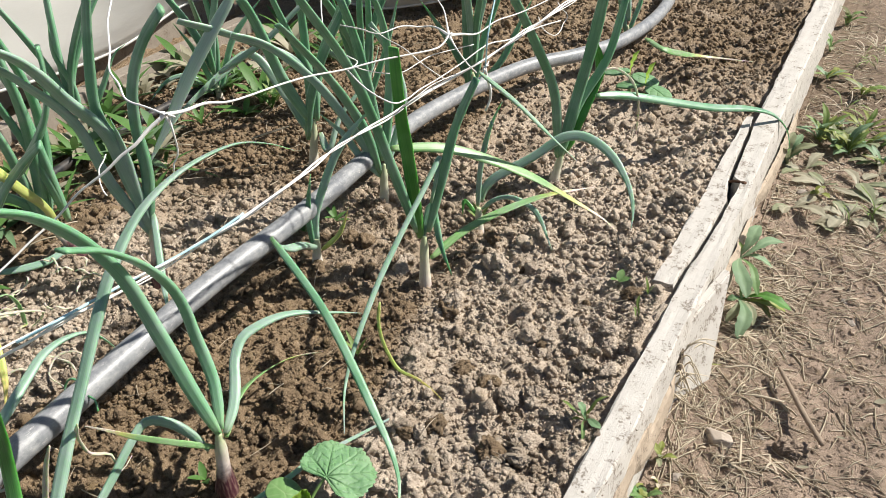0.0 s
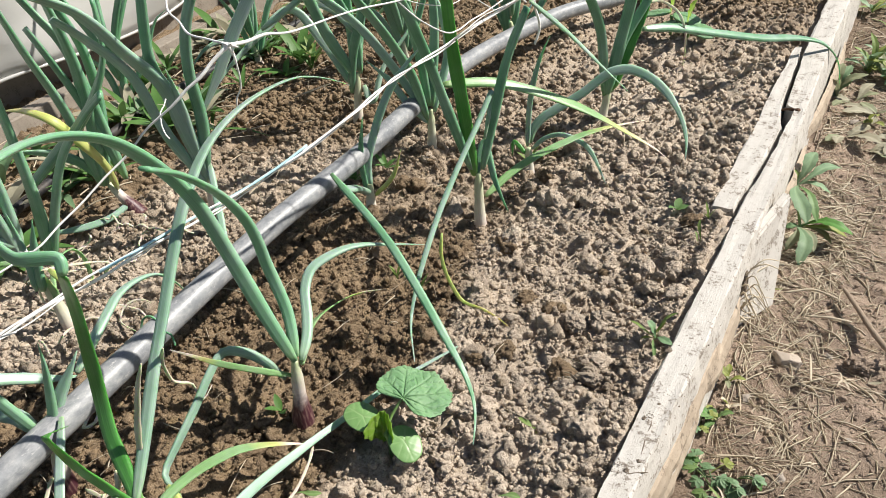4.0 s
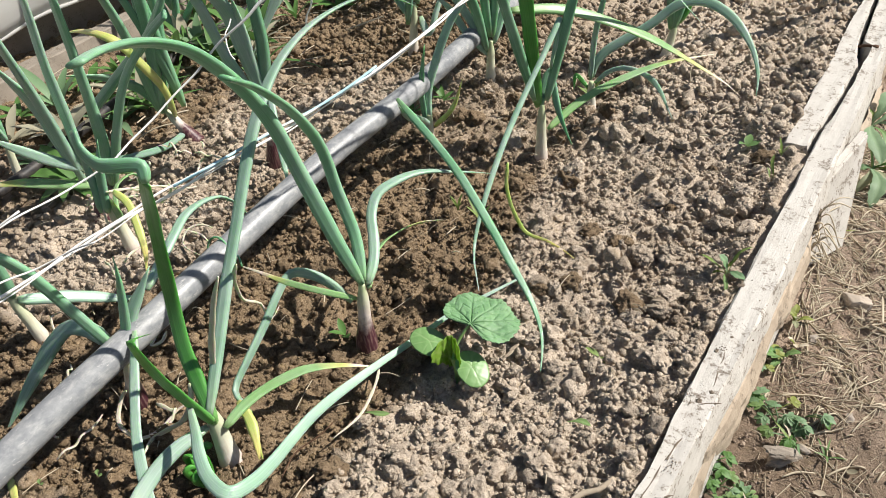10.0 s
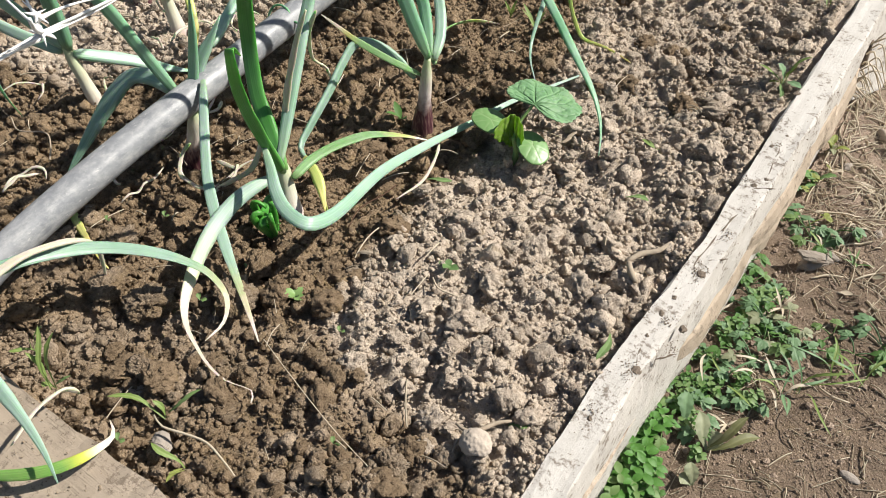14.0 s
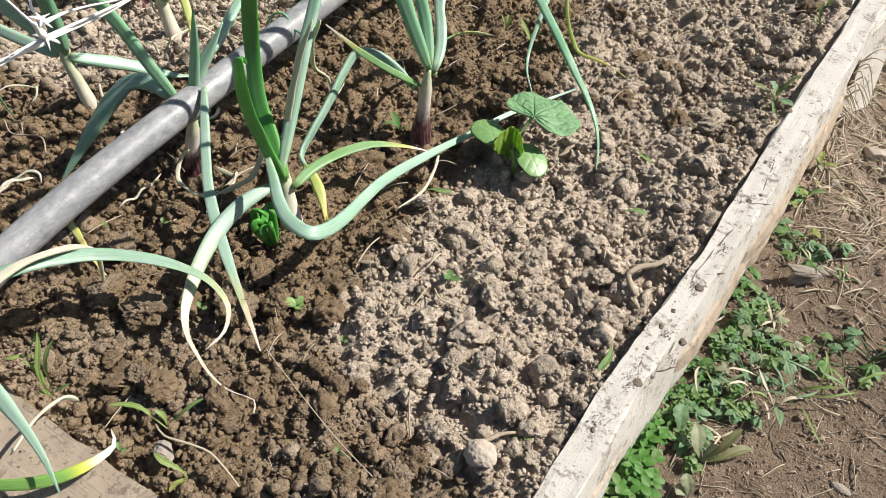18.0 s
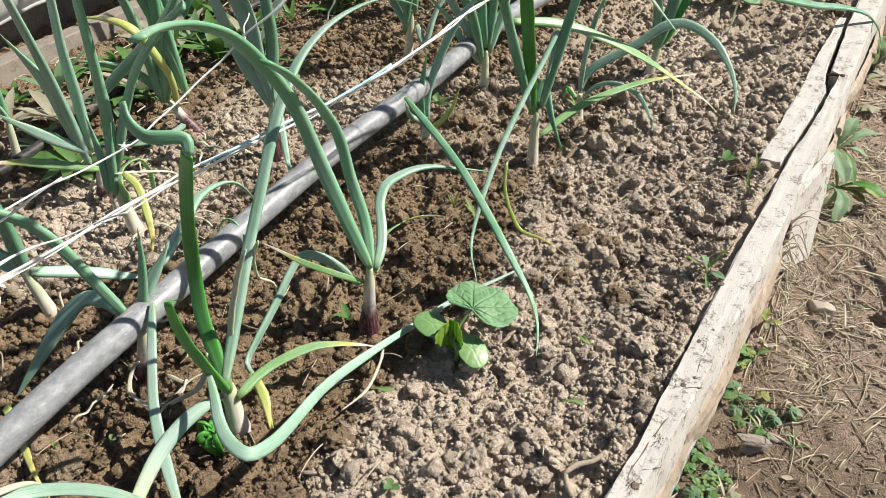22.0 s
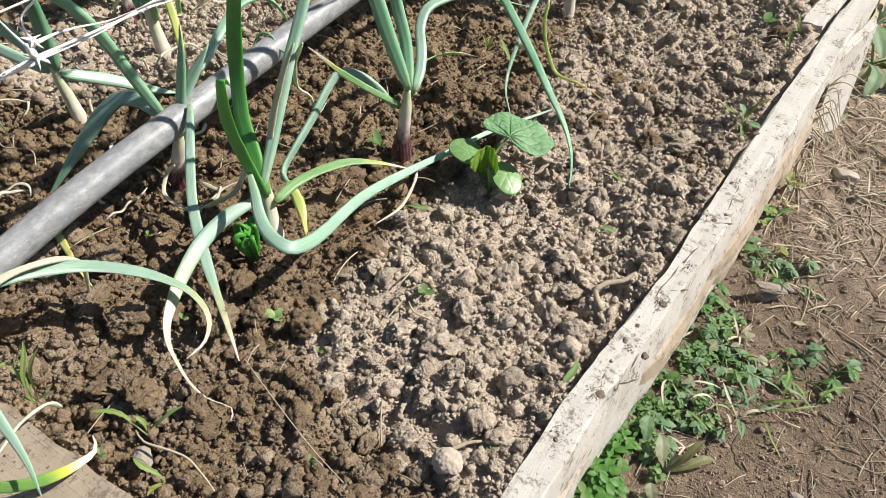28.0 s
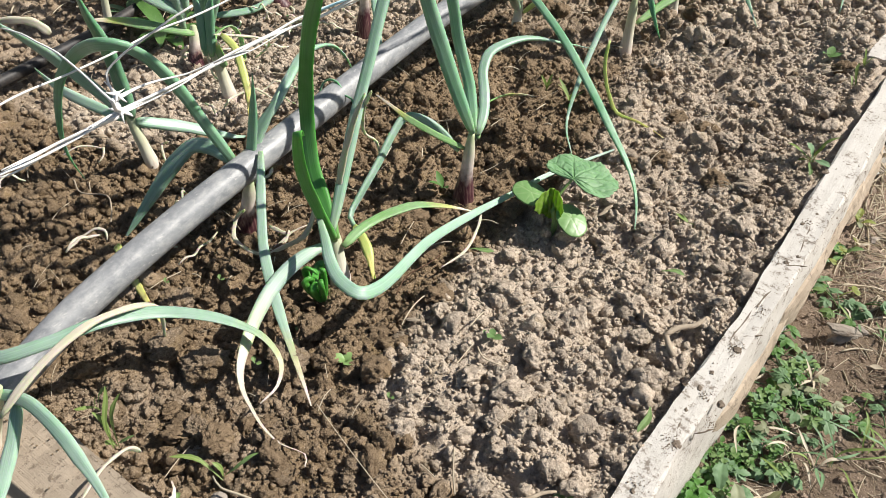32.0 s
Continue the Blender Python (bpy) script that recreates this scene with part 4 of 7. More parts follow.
def onion(at, kind, extra=0):
    """One plant: the neck rises from the soil to where its pending leaves part."""
    leaves = list(pending)
    pending.clear()
    x, y = at
    z = top_of(x, y)
    plant = thing("onion_plant", KINDS[kind], "onion", "onions in the bed")
    r = random.Random(int(abs(x * 7919 + y * 104729) * 1000))
    fill = []
    for i in range(extra):
        a, h, s = r.uniform(0, 6.28), r.uniform(0.26, 0.42), r.uniform(0.05, 0.16)
        c, n = math.cos(a), math.sin(a)
        fill.append((r.uniform(11, 15), r.choice("GGB"), [(x + c * s * f ** 1.6, y + n * s * f ** 1.6, z + 0.05 + (h - 0.05) * f) for f in (0.0, 0.3, 0.6, 0.85, 1.0)]))
    starts = [np.array(l[2][0]) for l in leaves if np.hypot(l[2][0][0] - x, l[2][0][1] - y) < 0.05 and l[2][0][2] < 0.10]
    top = np.mean(starts, 0) if starts else np.array((x, y, 0.06))
    base = np.array((x, y, z - 0.012))
    if top[2] < z + 0.035:
        top[2] = z + 0.035
    wide = 0.0050 + 0.0003 * len(starts)
    mid = base + (top - base) * 0.5
    tube("neck", [base, base + (top - base) * 0.2, mid, top, top + (top - base) * 0.08], [wide * (1.9 if kind == "r" else 1.5), wide * (1.55 if kind == "r" else 1.25), wide * 1.0, wide * 0.9, wide * 0.45], NECK[kind], plant, sides=12, steps=300)
    for w, look_, line in leaves + fill:
        r = w / 1850
        dry = look_ in ("D",)
        n = 9
        u = np.linspace(0, 1, n)
        radii = r * np.clip(0.85 + 0.5 * u - 0.35 * u ** 2, 0, 1.05) * np.clip((1 - u) * 2.3, 0.0, 1) ** 0.8
        broken = look_ == "F" and w >= 15 or line[-1][2] > 0.24
        if broken:
            radii = r * np.array([0.8, 0.9, 1, 1, 1, 0.97, 0.95, 0.92, 0.85])
        radii = np.maximum(radii, 0.0005)
        if look_ == "BY":
            radii = r * np.array([0.8, 1, 1, 0.95, 0.95, 0.9, 0.9, 0.85, 0.3])
        if look_ == "BL":
            radii = r * np.array([0.9, 1.05, 1.1, 1.0, 0.85, 0.7, 0.58, 0.46, 0.2])
        if look_ == "WD":
            radii = r * np.array([0.8, 1, 1, 0.9, 0.62, 0.36, 0.27, 0.2, 0.1])
        if dry:
            radii = r * np.array([0.7, 1, 0.8, 1, 0.75, 0.9, 0.7, 0.6, 0.25])
        u = np.linspace(0, 1, 25)
        radii = np.interp(u, np.linspace(0, 1, len(radii)), radii) * (1 + 0.16 * (vnoise(u * 25, u * 0 + x * 90 + len(line), 2.2, 17 + int(w)) - 0.5))
        radii[:2] *= (0.55, 0.88)
        flat = [0.65] * 5 if dry else [0.9, 0.72, 0.6, 0.5, 0.45] if look_ in ("G", "B") else [0.8, 0.7, 0.65, 0.6, 0.55] if look_ in ("BY", "Y") else [0.75, 0.4, 0.26, 0.22, 0.2]
        line = spline(line, 130)
        lie = soil_z(line[:, 0], line[:, 1]) + 0.45 * np.interp(np.linspace(0, 1, len(line)), u, radii) + (0.013 if dry else 0.003)
        line[:, 2] = np.where((line[:, 0] < 0.15) & (np.arange(len(line)) > 4), np.maximum(line[:, 2], lie), line[:, 2])
        line = line[::3] if len(line) > 12 else line
        tube("leaf", line, radii, LEAF[look_], plant, flat=flat, sides=18, steps=130, crease=0.25, twist=0.6)
    return plant


leaf_line(13.5, 'G', [(-0.111, -0.053, 0.068), (-0.133, -0.052, 0.117), (-0.156, -0.050, 0.175), (-0.173, -0.054, 0.235), (-0.184, -0.072, 0.281), (-0.185, -0.103, 0.320), (-0.189, -0.135, 0.338), (-0.178, -0.171, 0.350), (-0.153, -0.209, 0.360)])
leaf_line(11.5, 'G', [(-0.113, -0.048, 0.068), (-0.133, -0.026, 0.103), (-0.151, -0.017, 0.140), (-0.160, -0.016, 0.189), (-0.164, -0.033, 0.231), (-0.156, -0.070, 0.275), (-0.135, -0.114, 0.310)])
leaf_line(11, 'B', [(-0.108, -0.048, 0.065), (-0.119, -0.019, 0.079), (-0.143, 0.015, 0.101), (-0.144, 0.039, 0.110), (-0.128, 0.079, 0.109), (-0.103, 0.113, 0.095), (-0.079, 0.142, 0.081), (-0.067, 0.153, 0.072)])
leaf_line(4, 'Y', [(-0.069, 0.163, 0.085), (-0.068, 0.155, 0.065), (-0.060, 0.149, 0.038), (-0.042, 0.148, 0.006), (-0.009, 0.144, 0.006), (0.024, 0.130, 0.006)])
leaf_line(9, 'YT', [(-0.108, -0.048, 0.061), (-0.135, -0.010, 0.053), (-0.149, 0.025, 0.046), (-0.155, 0.071, 0.031), (-0.154, 0.108, 0.015), (-0.148, 0.143, -0.005)])
leaf_line(6, 'YT', [(-0.119, -0.056, 0.048), (-0.133, -0.085, 0.077), (-0.145, -0.114, 0.109), (-0.152, -0.132, 0.133), (-0.156, -0.146, 0.150)])
leaf_line(4.5, 'D', [(-0.156, -0.146, 0.150), (-0.172, -0.143, 0.123), (-0.181, -0.135, 0.089), (-0.182, -0.119, 0.070), (-0.179, -0.122, 0.058), (-0.171, -0.118, 0.049), (-0.176, -0.104, 0.057)])
leaf_line(9, 'BY', [(-0.124, -0.060, 0.045), (-0.146, -0.063, 0.065), (-0.169, -0.075, 0.080), (-0.175, -0.092, 0.077), (-0.169, -0.134, 0.058), (-0.164, -0.174, 0.041), (-0.160, -0.191, 0.033), (-0.140, -0.198, 0.025), (-0.118, -0.213, 0.016), (-0.106, -0.223, 0.006)])
onion((-0.122, -0.058), 'r')
leaf_line(14.5, 'F', [(-0.142, -0.230, 0.043), (-0.164, -0.217, 0.069), (-0.183, -0.206, 0.092), (-0.196, -0.191, 0.129), (-0.196, -0.183, 0.173), (-0.181, -0.184, 0.220), (-0.151, -0.195, 0.268)])
leaf_line(10, 'G', [(-0.147, -0.197, 0.268), (-0.152, -0.192, 0.278), (-0.164, -0.199, 0.280), (-0.177, -0.207, 0.282), (-0.190, -0.208, 0.292), (-0.197, -0.203, 0.303)])
leaf_line(11.5, 'B', [(-0.146, -0.230, 0.050), (-0.160, -0.189, 0.089), (-0.172, -0.150, 0.129), (-0.181, -0.115, 0.163), (-0.192, -0.079, 0.196), (-0.202, -0.043, 0.225), (-0.211, 0.007, 0.253), (-0.211, 0.065, 0.268), (-0.203, 0.131, 0.267), (-0.191, 0.176, 0.247), (-0.183, 0.208, 0.223)])
leaf_line(11, 'F', [(-0.145, -0.229, 0.039), (-0.144, -0.242, 0.083), (-0.138, -0.257, 0.135), (-0.129, -0.264, 0.167), (-0.119, -0.270, 0.192), (-0.151, -0.234, 0.154)])
leaf_line(12.5, 'WD', [(-0.151, -0.233, 0.035), (-0.156, -0.250, 0.036), (-0.159, -0.279, 0.034), (-0.155, -0.311, 0.028), (-0.144, -0.344, 0.019), (-0.127, -0.373, 0.011), (-0.110, -0.384, 0.006), (-0.077, -0.397, 0.006), (-0.049, -0.400, 0.006), (-0.033, -0.396, 0.006), (-0.027, -0.399, 0.006), (-0.025, -0.410, 0.006)])
leaf_line(9.3, 'BL', [(-0.148, -0.240, 0.075), (-0.129, -0.254, 0.068), (-0.102, -0.274, 0.059), (-0.071, -0.279, 0.057), (-0.069, -0.247, 0.044), (-0.077, -0.176, 0.033), (-0.073, -0.104, 0.018), (-0.063, -0.039, 0.006), (-0.052, -0.001, 0.006), (-0.034, 0.037, 0.006), (-0.012, 0.081, 0.006)])
leaf_line(10, 'YT', [(-0.139, -0.225, 0.032), (-0.138, -0.196, 0.036), (-0.130, -0.166, 0.035), (-0.118, -0.140, 0.032), (-0.098, -0.114, 0.021), (-0.076, -0.091, 0.006)])
leaf_line(3, 'D', [(-0.074, -0.093, 0.008), (-0.066, -0.112, 0.006), (-0.058, -0.145, 0.006), (-0.064, -0.177, 0.006)])
leaf_line(5, 'D', [(-0.169, -0.222, 0.071), (-0.173, -0.225, 0.052), (-0.176, -0.232, 0.036), (-0.192, -0.243, 0.022), (-0.213, -0.256, 0.006), (-0.205, -0.274, 0.006)])
leaf_line(7, 'D', [(-0.162, -0.204, 0.058), (-0.155, -0.198, 0.097), (-0.145, -0.190, 0.136), (-0.134, -0.184, 0.168), (-0.127, -0.180, 0.180)])
leaf_line(7, 'F', [(-0.155, -0.236, 0.009), (-0.163, -0.239, 0.006), (-0.149, -0.259, 0.006), (-0.138, -0.263, 0.006), (-0.132, -0.256, 0.006)])
leaf_line(9, 'Y', [(-0.148, -0.199, 0.034), (-0.130, -0.206, 0.026), (-0.116, -0.216, 0.018), (-0.106, -0.226, 0.008)])
onion((-0.146, -0.230), 'y')
leaf_line(11, 'G', [(-0.267, -0.221, 0.045), (-0.263, -0.209, 0.081), (-0.260, -0.196, 0.128), (-0.258, -0.191, 0.158), (-0.256, -0.188, 0.172)])
leaf_line(14, 'B', [(-0.263, -0.218, 0.048), (-0.268, -0.201, 0.081), (-0.261, -0.181, 0.108), (-0.254, -0.161, 0.134)])
leaf_line(11, 'B', [(-0.286, -0.163, 0.084), (-0.305, -0.108, 0.099), (-0.319, -0.070, 0.104), (-0.320, -0.036, 0.098), (-0.316, -0.018, 0.084), (-0.312, -0.005, 0.054)])
leaf_line(9, 'BT', [(-0.250, -0.208, 0.085), (-0.216, -0.247, 0.062), (-0.185, -0.279, 0.042), (-0.143, -0.309, 0.022), (-0.104, -0.333, 0.006), (-0.067, -0.356, 0.006), (-0.046, -0.370, 0.006)])
leaf_line(15, 'B', [(-0.272, -0.224, 0.073), (-0.298, -0.223, 0.078), (-0.321, -0.230, 0.078), (-0.336, -0.248, 0.062), (-0.352, -0.281, 0.027), (-0.369, -0.319, -0.014)])
leaf_line(8, 'Y', [(-0.395, -0.313, -0.067), (-0.273, -0.358, 0.006), (-0.240, -0.369, 0.006), (-0.219, -0.374, 0.006)])
leaf_line(11, 'G', [(-0.270, -0.222, 0.064), (-0.288, -0.231, 0.110), (-0.304, -0.241, 0.157), (-0.317, -0.256, 0.190), (-0.326, -0.277, 0.207), (-0.375, -0.282, 0.186), (-0.411, -0.292, 0.148), (-0.439, -0.298, 0.085), (-0.446, -0.296, 0.046), (-0.447, -0.289, 0.013)])
leaf_line(4.5, 'D', [(-0.257, -0.238, 0.030), (-0.274, -0.238, 0.012), (-0.269, -0.249, 0.006), (-0.254, -0.260, 0.006), (-0.235, -0.263, 0.006), (-0.223, -0.260, 0.006), (-0.216, -0.253, 0.006), (-0.215, -0.236, 0.006), (-0.212, -0.215, 0.006), (-0.204, -0.208, 0.014)])
leaf_line(4, 'D', [(-0.243, -0.225, 0.006), (-0.223, -0.224, 0.006), (-0.215, -0.224, 0.006), (-0.209, -0.248, 0.006), (-0.202, -0.259, 0.006)])
leaf_line(4, 'D', [(-0.310, -0.153, 0.006), (-0.303, -0.165, 0.006), (-0.309, -0.174, 0.006), (-0.319, -0.152, 0.006)])
onion((-0.279, -0.229), 'r')
leaf_line(17, 'G', [(-0.434, -0.224, 0.066), (-0.432, -0.223, 0.113), (-0.429, -0.226, 0.153), (-0.428, -0.234, 0.192), (-0.422, -0.240, 0.228)])
leaf_line(13, 'B', [(-0.432, -0.222, 0.061), (-0.413, -0.177, 0.035), (-0.394, -0.143, 0.011), (-0.376, -0.117, -0.011)])
leaf_line(12, 'B', [(-0.437, -0.226, 0.069), (-0.449, -0.242, 0.104), (-0.461, -0.266, 0.151), (-0.468, -0.295, 0.193), (-0.470, -0.314, 0.220)])
leaf_line(11, 'B', [(-0.440, -0.228, 0.064), (-0.486, -0.241, 0.077), (-0.519, -0.248, 0.088), (-0.550, -0.249, 0.102)])
leaf_line(10, 'D', [(-0.575, -0.206, 0.116), (-0.586, -0.214, 0.130), (-0.604, -0.228, 0.134), (-0.625, -0.243, 0.132)])
onion((-0.429, -0.220), 'w')
leaf_line(15, 'YT', [(-0.479, -0.063, 0.035), (-0.478, -0.063, 0.057), (-0.477, -0.063, 0.073)])
leaf_line(12, 'G', [(-0.486, -0.069, 0.050), (-0.487, -0.059, 0.090), (-0.486, -0.051, 0.116), (-0.480, -0.039, 0.154)])
leaf_line(9, 'Y', [(-0.471, -0.059, 0.079), (-0.456, -0.058, 0.073), (-0.440, -0.065, 0.058), (-0.422, -0.077, 0.039), (-0.407, -0.091, 0.020), (-0.400, -0.104, 0.006)])
leaf_line(4, 'D', [(-0.479, -0.064, 0.079), (-0.478, -0.036, 0.066), (-0.474, -0.004, 0.050), (-0.472, 0.011, 0.041), (-0.474, 0.011, 0.032), (-0.499, 0.004, 0.006)])
leaf_line(3, 'D', [(-0.488, -0.069, 0.062), (-0.490, -0.073, 0.043), (-0.486, -0.072, 0.022), (-0.474, -0.057, 0.006)])
leaf_line(8, 'YT', [(-0.508, -0.048, 0.026), (-0.538, -0.023, 0.038), (-0.545, 0.001, 0.043), (-0.538, 0.017, 0.035), (-0.536, 0.016, 0.004), (-0.533, 0.011, -0.045), (-0.530, -0.002, -0.123)])
leaf_line(10, 'G', [(-0.492, -0.073, 0.051), (-0.499, -0.063, 0.089), (-0.506, -0.058, 0.114), (-0.515, -0.053, 0.144)])
onion((-0.478, -0.063), 'w')
leaf_line(16.8, 'B', [(-0.580, -0.031, 0.059), (-0.584, -0.037, 0.098), (-0.585, -0.044, 0.156), (-0.587, -0.056, 0.196), (-0.589, -0.072, 0.237)])
leaf_line(14.6, 'B', [(-0.575, -0.028, 0.067), (-0.574, -0.022, 0.133), (-0.570, -0.019, 0.206), (-0.561, -0.015, 0.267), (-0.554, -0.015, 0.305)])
leaf_line(13.4, 'B', [(-0.577, -0.029, 0.065), (-0.592, -0.058, 0.092), (-0.606, -0.088, 0.127), (-0.615, -0.112, 0.158)])
leaf_line(16.8, 'G', [(-0.596, 0.006, 0.012), (-0.591, 0.019, 0.093), (-0.588, 0.027, 0.185), (-0.583, 0.029, 0.249), (-0.578, 0.029, 0.290)])
leaf_line(13.4, 'G', [(-0.593, 0.008, 0.012), (-0.568, 0.027, 0.087), (-0.534, 0.046, 0.158), (-0.487, 0.064, 0.211), (-0.449, 0.075, 0.242)])
leaf_line(6, 'D', [(-0.584, -0.033, 0.020), (-0.601, -0.036, 0.002), (-0.603, -0.022, -0.013)])
leaf_line(11.2, 'YT', [(-0.573, -0.026, 0.037), (-0.606, -0.070, 0.060), (-0.625, -0.098, 0.073), (-0.642, -0.129, 0.082)])
onion((-0.583, -0.033), 'r', 1)
leaf_line(17.9, 'G', [(-0.628, 0.137, 0.046), (-0.617, 0.149, 0.130), (-0.607, 0.155, 0.218), (-0.602, 0.148, 0.301), (-0.600, 0.136, 0.358), (-0.596, 0.128, 0.395)])
leaf_line(16.8, 'G', [(-0.625, 0.139, 0.046), (-0.614, 0.168, 0.148), (-0.615, 0.180, 0.230), (-0.630, 0.173, 0.303), (-0.644, 0.162, 0.351), (-0.654, 0.148, 0.377)])
leaf_line(14.6, 'G', [(-0.630, 0.136, 0.047), (-0.630, 0.130, 0.164), (-0.631, 0.111, 0.258), (-0.625, 0.095, 0.334)])
leaf_line(13, 'Y', [(-0.614, 0.148, 0.038), (-0.564, 0.113, 0.108), (-0.528, 0.074, 0.165), (-0.522, 0.049, 0.209), (-0.575, 0.048, 0.215), (-0.660, 0.060, 0.196)])
leaf_line(15.7, 'G', [(-0.644, 0.044, 0.090), (-0.595, 0.077, 0.139), (-0.548, 0.107, 0.186), (-0.515, 0.133, 0.245), (-0.506, 0.143, 0.295), (-0.503, 0.145, 0.332)])
leaf_line(13.4, 'G', [(-0.627, 0.143, 0.053), (-0.644, 0.126, 0.088), (-0.664, 0.096, 0.115), (-0.681, 0.054, 0.135)])
leaf_line(10.1, 'B', [(-0.603, 0.156, 0.016), (-0.610, 0.116, 0.006), (-0.642, 0.070, 0.006), (-0.696, 0.041, 0.006)])
leaf_line(15.7, 'G', [(-0.623, 0.146, 0.053), (-0.643, 0.170, 0.159), (-0.658, 0.183, 0.230), (-0.689, 0.175, 0.287), (-0.714, 0.166, 0.335)])
onion((-0.594, 0.154), 'r', 2)
leaf_line(17.9, 'B', [(-0.435, 0.170, 0.072), (-0.447, 0.167, 0.152), (-0.456, 0.162, 0.215), (-0.472, 0.140, 0.261), (-0.488, 0.111, 0.318), (-0.503, 0.070, 0.353), (-0.510, 0.043, 0.375)])
leaf_line(14.6, 'B', [(-0.435, 0.170, 0.072), (-0.441, 0.168, 0.126), (-0.441, 0.169, 0.194), (-0.442, 0.165, 0.236)])
leaf_line(16.8, 'G', [(-0.438, 0.169, 0.081), (-0.429, 0.183, 0.156), (-0.429, 0.187, 0.220), (-0.421, 0.194, 0.272), (-0.400, 0.207, 0.321), (-0.359, 0.225, 0.372)])
leaf_line(14.6, 'G', [(-0.439, 0.168, 0.091), (-0.453, 0.174, 0.181), (-0.469, 0.168, 0.237), (-0.464, 0.181, 0.315), (-0.450, 0.196, 0.394), (-0.446, 0.199, 0.419)])
leaf_line(13.4, 'B', [(-0.436, 0.170, 0.062), (-0.464, 0.152, 0.147), (-0.480, 0.143, 0.231), (-0.501, 0.115, 0.286), (-0.516, 0.088, 0.323)])
leaf_line(9, 'B', [(-0.430, 0.174, 0.099), (-0.389, 0.131, 0.046), (-0.355, 0.098, 0.006)])
onion((-0.447, 0.162), 'r')
leaf_line(16.8, 'G', [(-0.446, 0.526, 0.075), (-0.468, 0.502, 0.153), (-0.481, 0.477, 0.254), (-0.488, 0.463, 0.290), (-0.490, 0.457, 0.302)])
leaf_line(19, 'BP', [(-0.490, 0.457, 0.302), (-0.518, 0.428, 0.253), (-0.550, 0.391, 0.191), (-0.578, 0.351, 0.122), (-0.606, 0.313, 0.059)])
leaf_line(14.6, 'G', [(-0.444, 0.528, 0.080), (-0.445, 0.540, 0.180), (-0.447, 0.548, 0.287), (-0.446, 0.551, 0.329)])
leaf_line(14.6, 'G', [(-0.440, 0.531, 0.079), (-0.433, 0.561, 0.174), (-0.405, 0.594, 0.249), (-0.398, 0.610, 0.298)])
leaf_line(13.4, 'G', [(-0.437, 0.533, 0.074), (-0.438, 0.537, 0.143), (-0.457, 0.522, 0.222), (-0.473, 0.507, 0.297)])
leaf_line(12.3, 'B', [(-0.436, 0.534, 0.145), (-0.458, 0.514, 0.188), (-0.506, 0.448, 0.239), (-0.546, 0.381, 0.278)])
leaf_line(13.4, 'B', [(-0.451, 0.523, 0.054), (-0.496, 0.527, 0.118), (-0.547, 0.523, 0.177), (-0.574, 0.470, 0.155), (-0.599, 0.403, 0.119), (-0.606, 0.362, 0.091)])
leaf_line(11.2, 'B', [(-0.567, 0.464, 0.163), (-0.491, 0.505, 0.215), (-0.437, 0.537, 0.265), (-0.411, 0.551, 0.289)])
leaf_line(13.4, 'B', [(-0.435, 0.534, 0.052), (-0.414, 0.524, 0.029), (-0.408, 0.559, 0.077), (-0.379, 0.613, 0.131), (-0.374, 0.651, 0.186)])
onion((-0.453, 0.521), 'w', 1)
leaf_line(14, 'G', [(-0.266, 0.469, 0.069), (-0.274, 0.469, 0.161), (-0.285, 0.461, 0.257), (-0.297, 0.447, 0.330)])
leaf_line(13, 'G', [(-0.263, 0.471, 0.068), (-0.256, 0.494, 0.198), (-0.263, 0.496, 0.279), (-0.275, 0.487, 0.320)])
leaf_line(12, 'B', [(-0.269, 0.467, 0.049), (-0.309, 0.448, 0.137), (-0.342, 0.425, 0.204), (-0.381, 0.387, 0.260), (-0.413, 0.339, 0.289)])
leaf_line(12, 'B', [(-0.261, 0.472, 0.058), (-0.254, 0.520, 0.142), (-0.277, 0.536, 0.204), (-0.311, 0.535, 0.253)])
leaf_line(10, 'B', [(-0.268, 0.468, 0.039), (-0.296, 0.448, 0.083), (-0.308, 0.442, 0.112), (-0.342, 0.415, 0.165)])
onion((-0.270, 0.466), 'w', 1)
leaf_line(16, 'F', [(-0.115, 0.326, 0.058), (-0.123, 0.326, 0.159), (-0.127, 0.322, 0.237), (-0.126, 0.318, 0.315)])
leaf_line(12, 'G', [(-0.118, 0.323, 0.068), (-0.134, 0.312, 0.147), (-0.150, 0.296, 0.238), (-0.162, 0.276, 0.307), (-0.176, 0.247, 0.366), (-0.183, 0.227, 0.402)])
leaf_line(12, 'G', [(-0.106, 0.332, 0.066), (-0.094, 0.352, 0.135), (-0.080, 0.372, 0.207), (-0.057, 0.391, 0.269)])
leaf_line(6, 'B', [(-0.057, 0.391, 0.269), (-0.029, 0.433, 0.219), (0.001, 0.471, 0.164), (0.029, 0.503, 0.116)])
leaf_line(11, 'YT', [(-0.105, 0.332, 0.024), (-0.087, 0.379, 0.039), (-0.060, 0.428, 0.049), (-0.014, 0.496, 0.054), (0.044, 0.563, 0.048)])
leaf_line(9, 'G', [(-0.112, 0.327, 0.058), (-0.113, 0.355, 0.094), (-0.087, 0.330, 0.050), (-0.055, 0.311, 0.006)])
leaf_line(7, 'B', [(-0.101, 0.335, 0.109), (-0.098, 0.359, 0.163), (-0.099, 0.322, 0.142), (-0.100, 0.251, 0.102), (-0.098, 0.198, 0.072), (-0.091, 0.138, 0.035), (-0.080, 0.095, 0.006), (-0.043, 0.042, 0.006)])
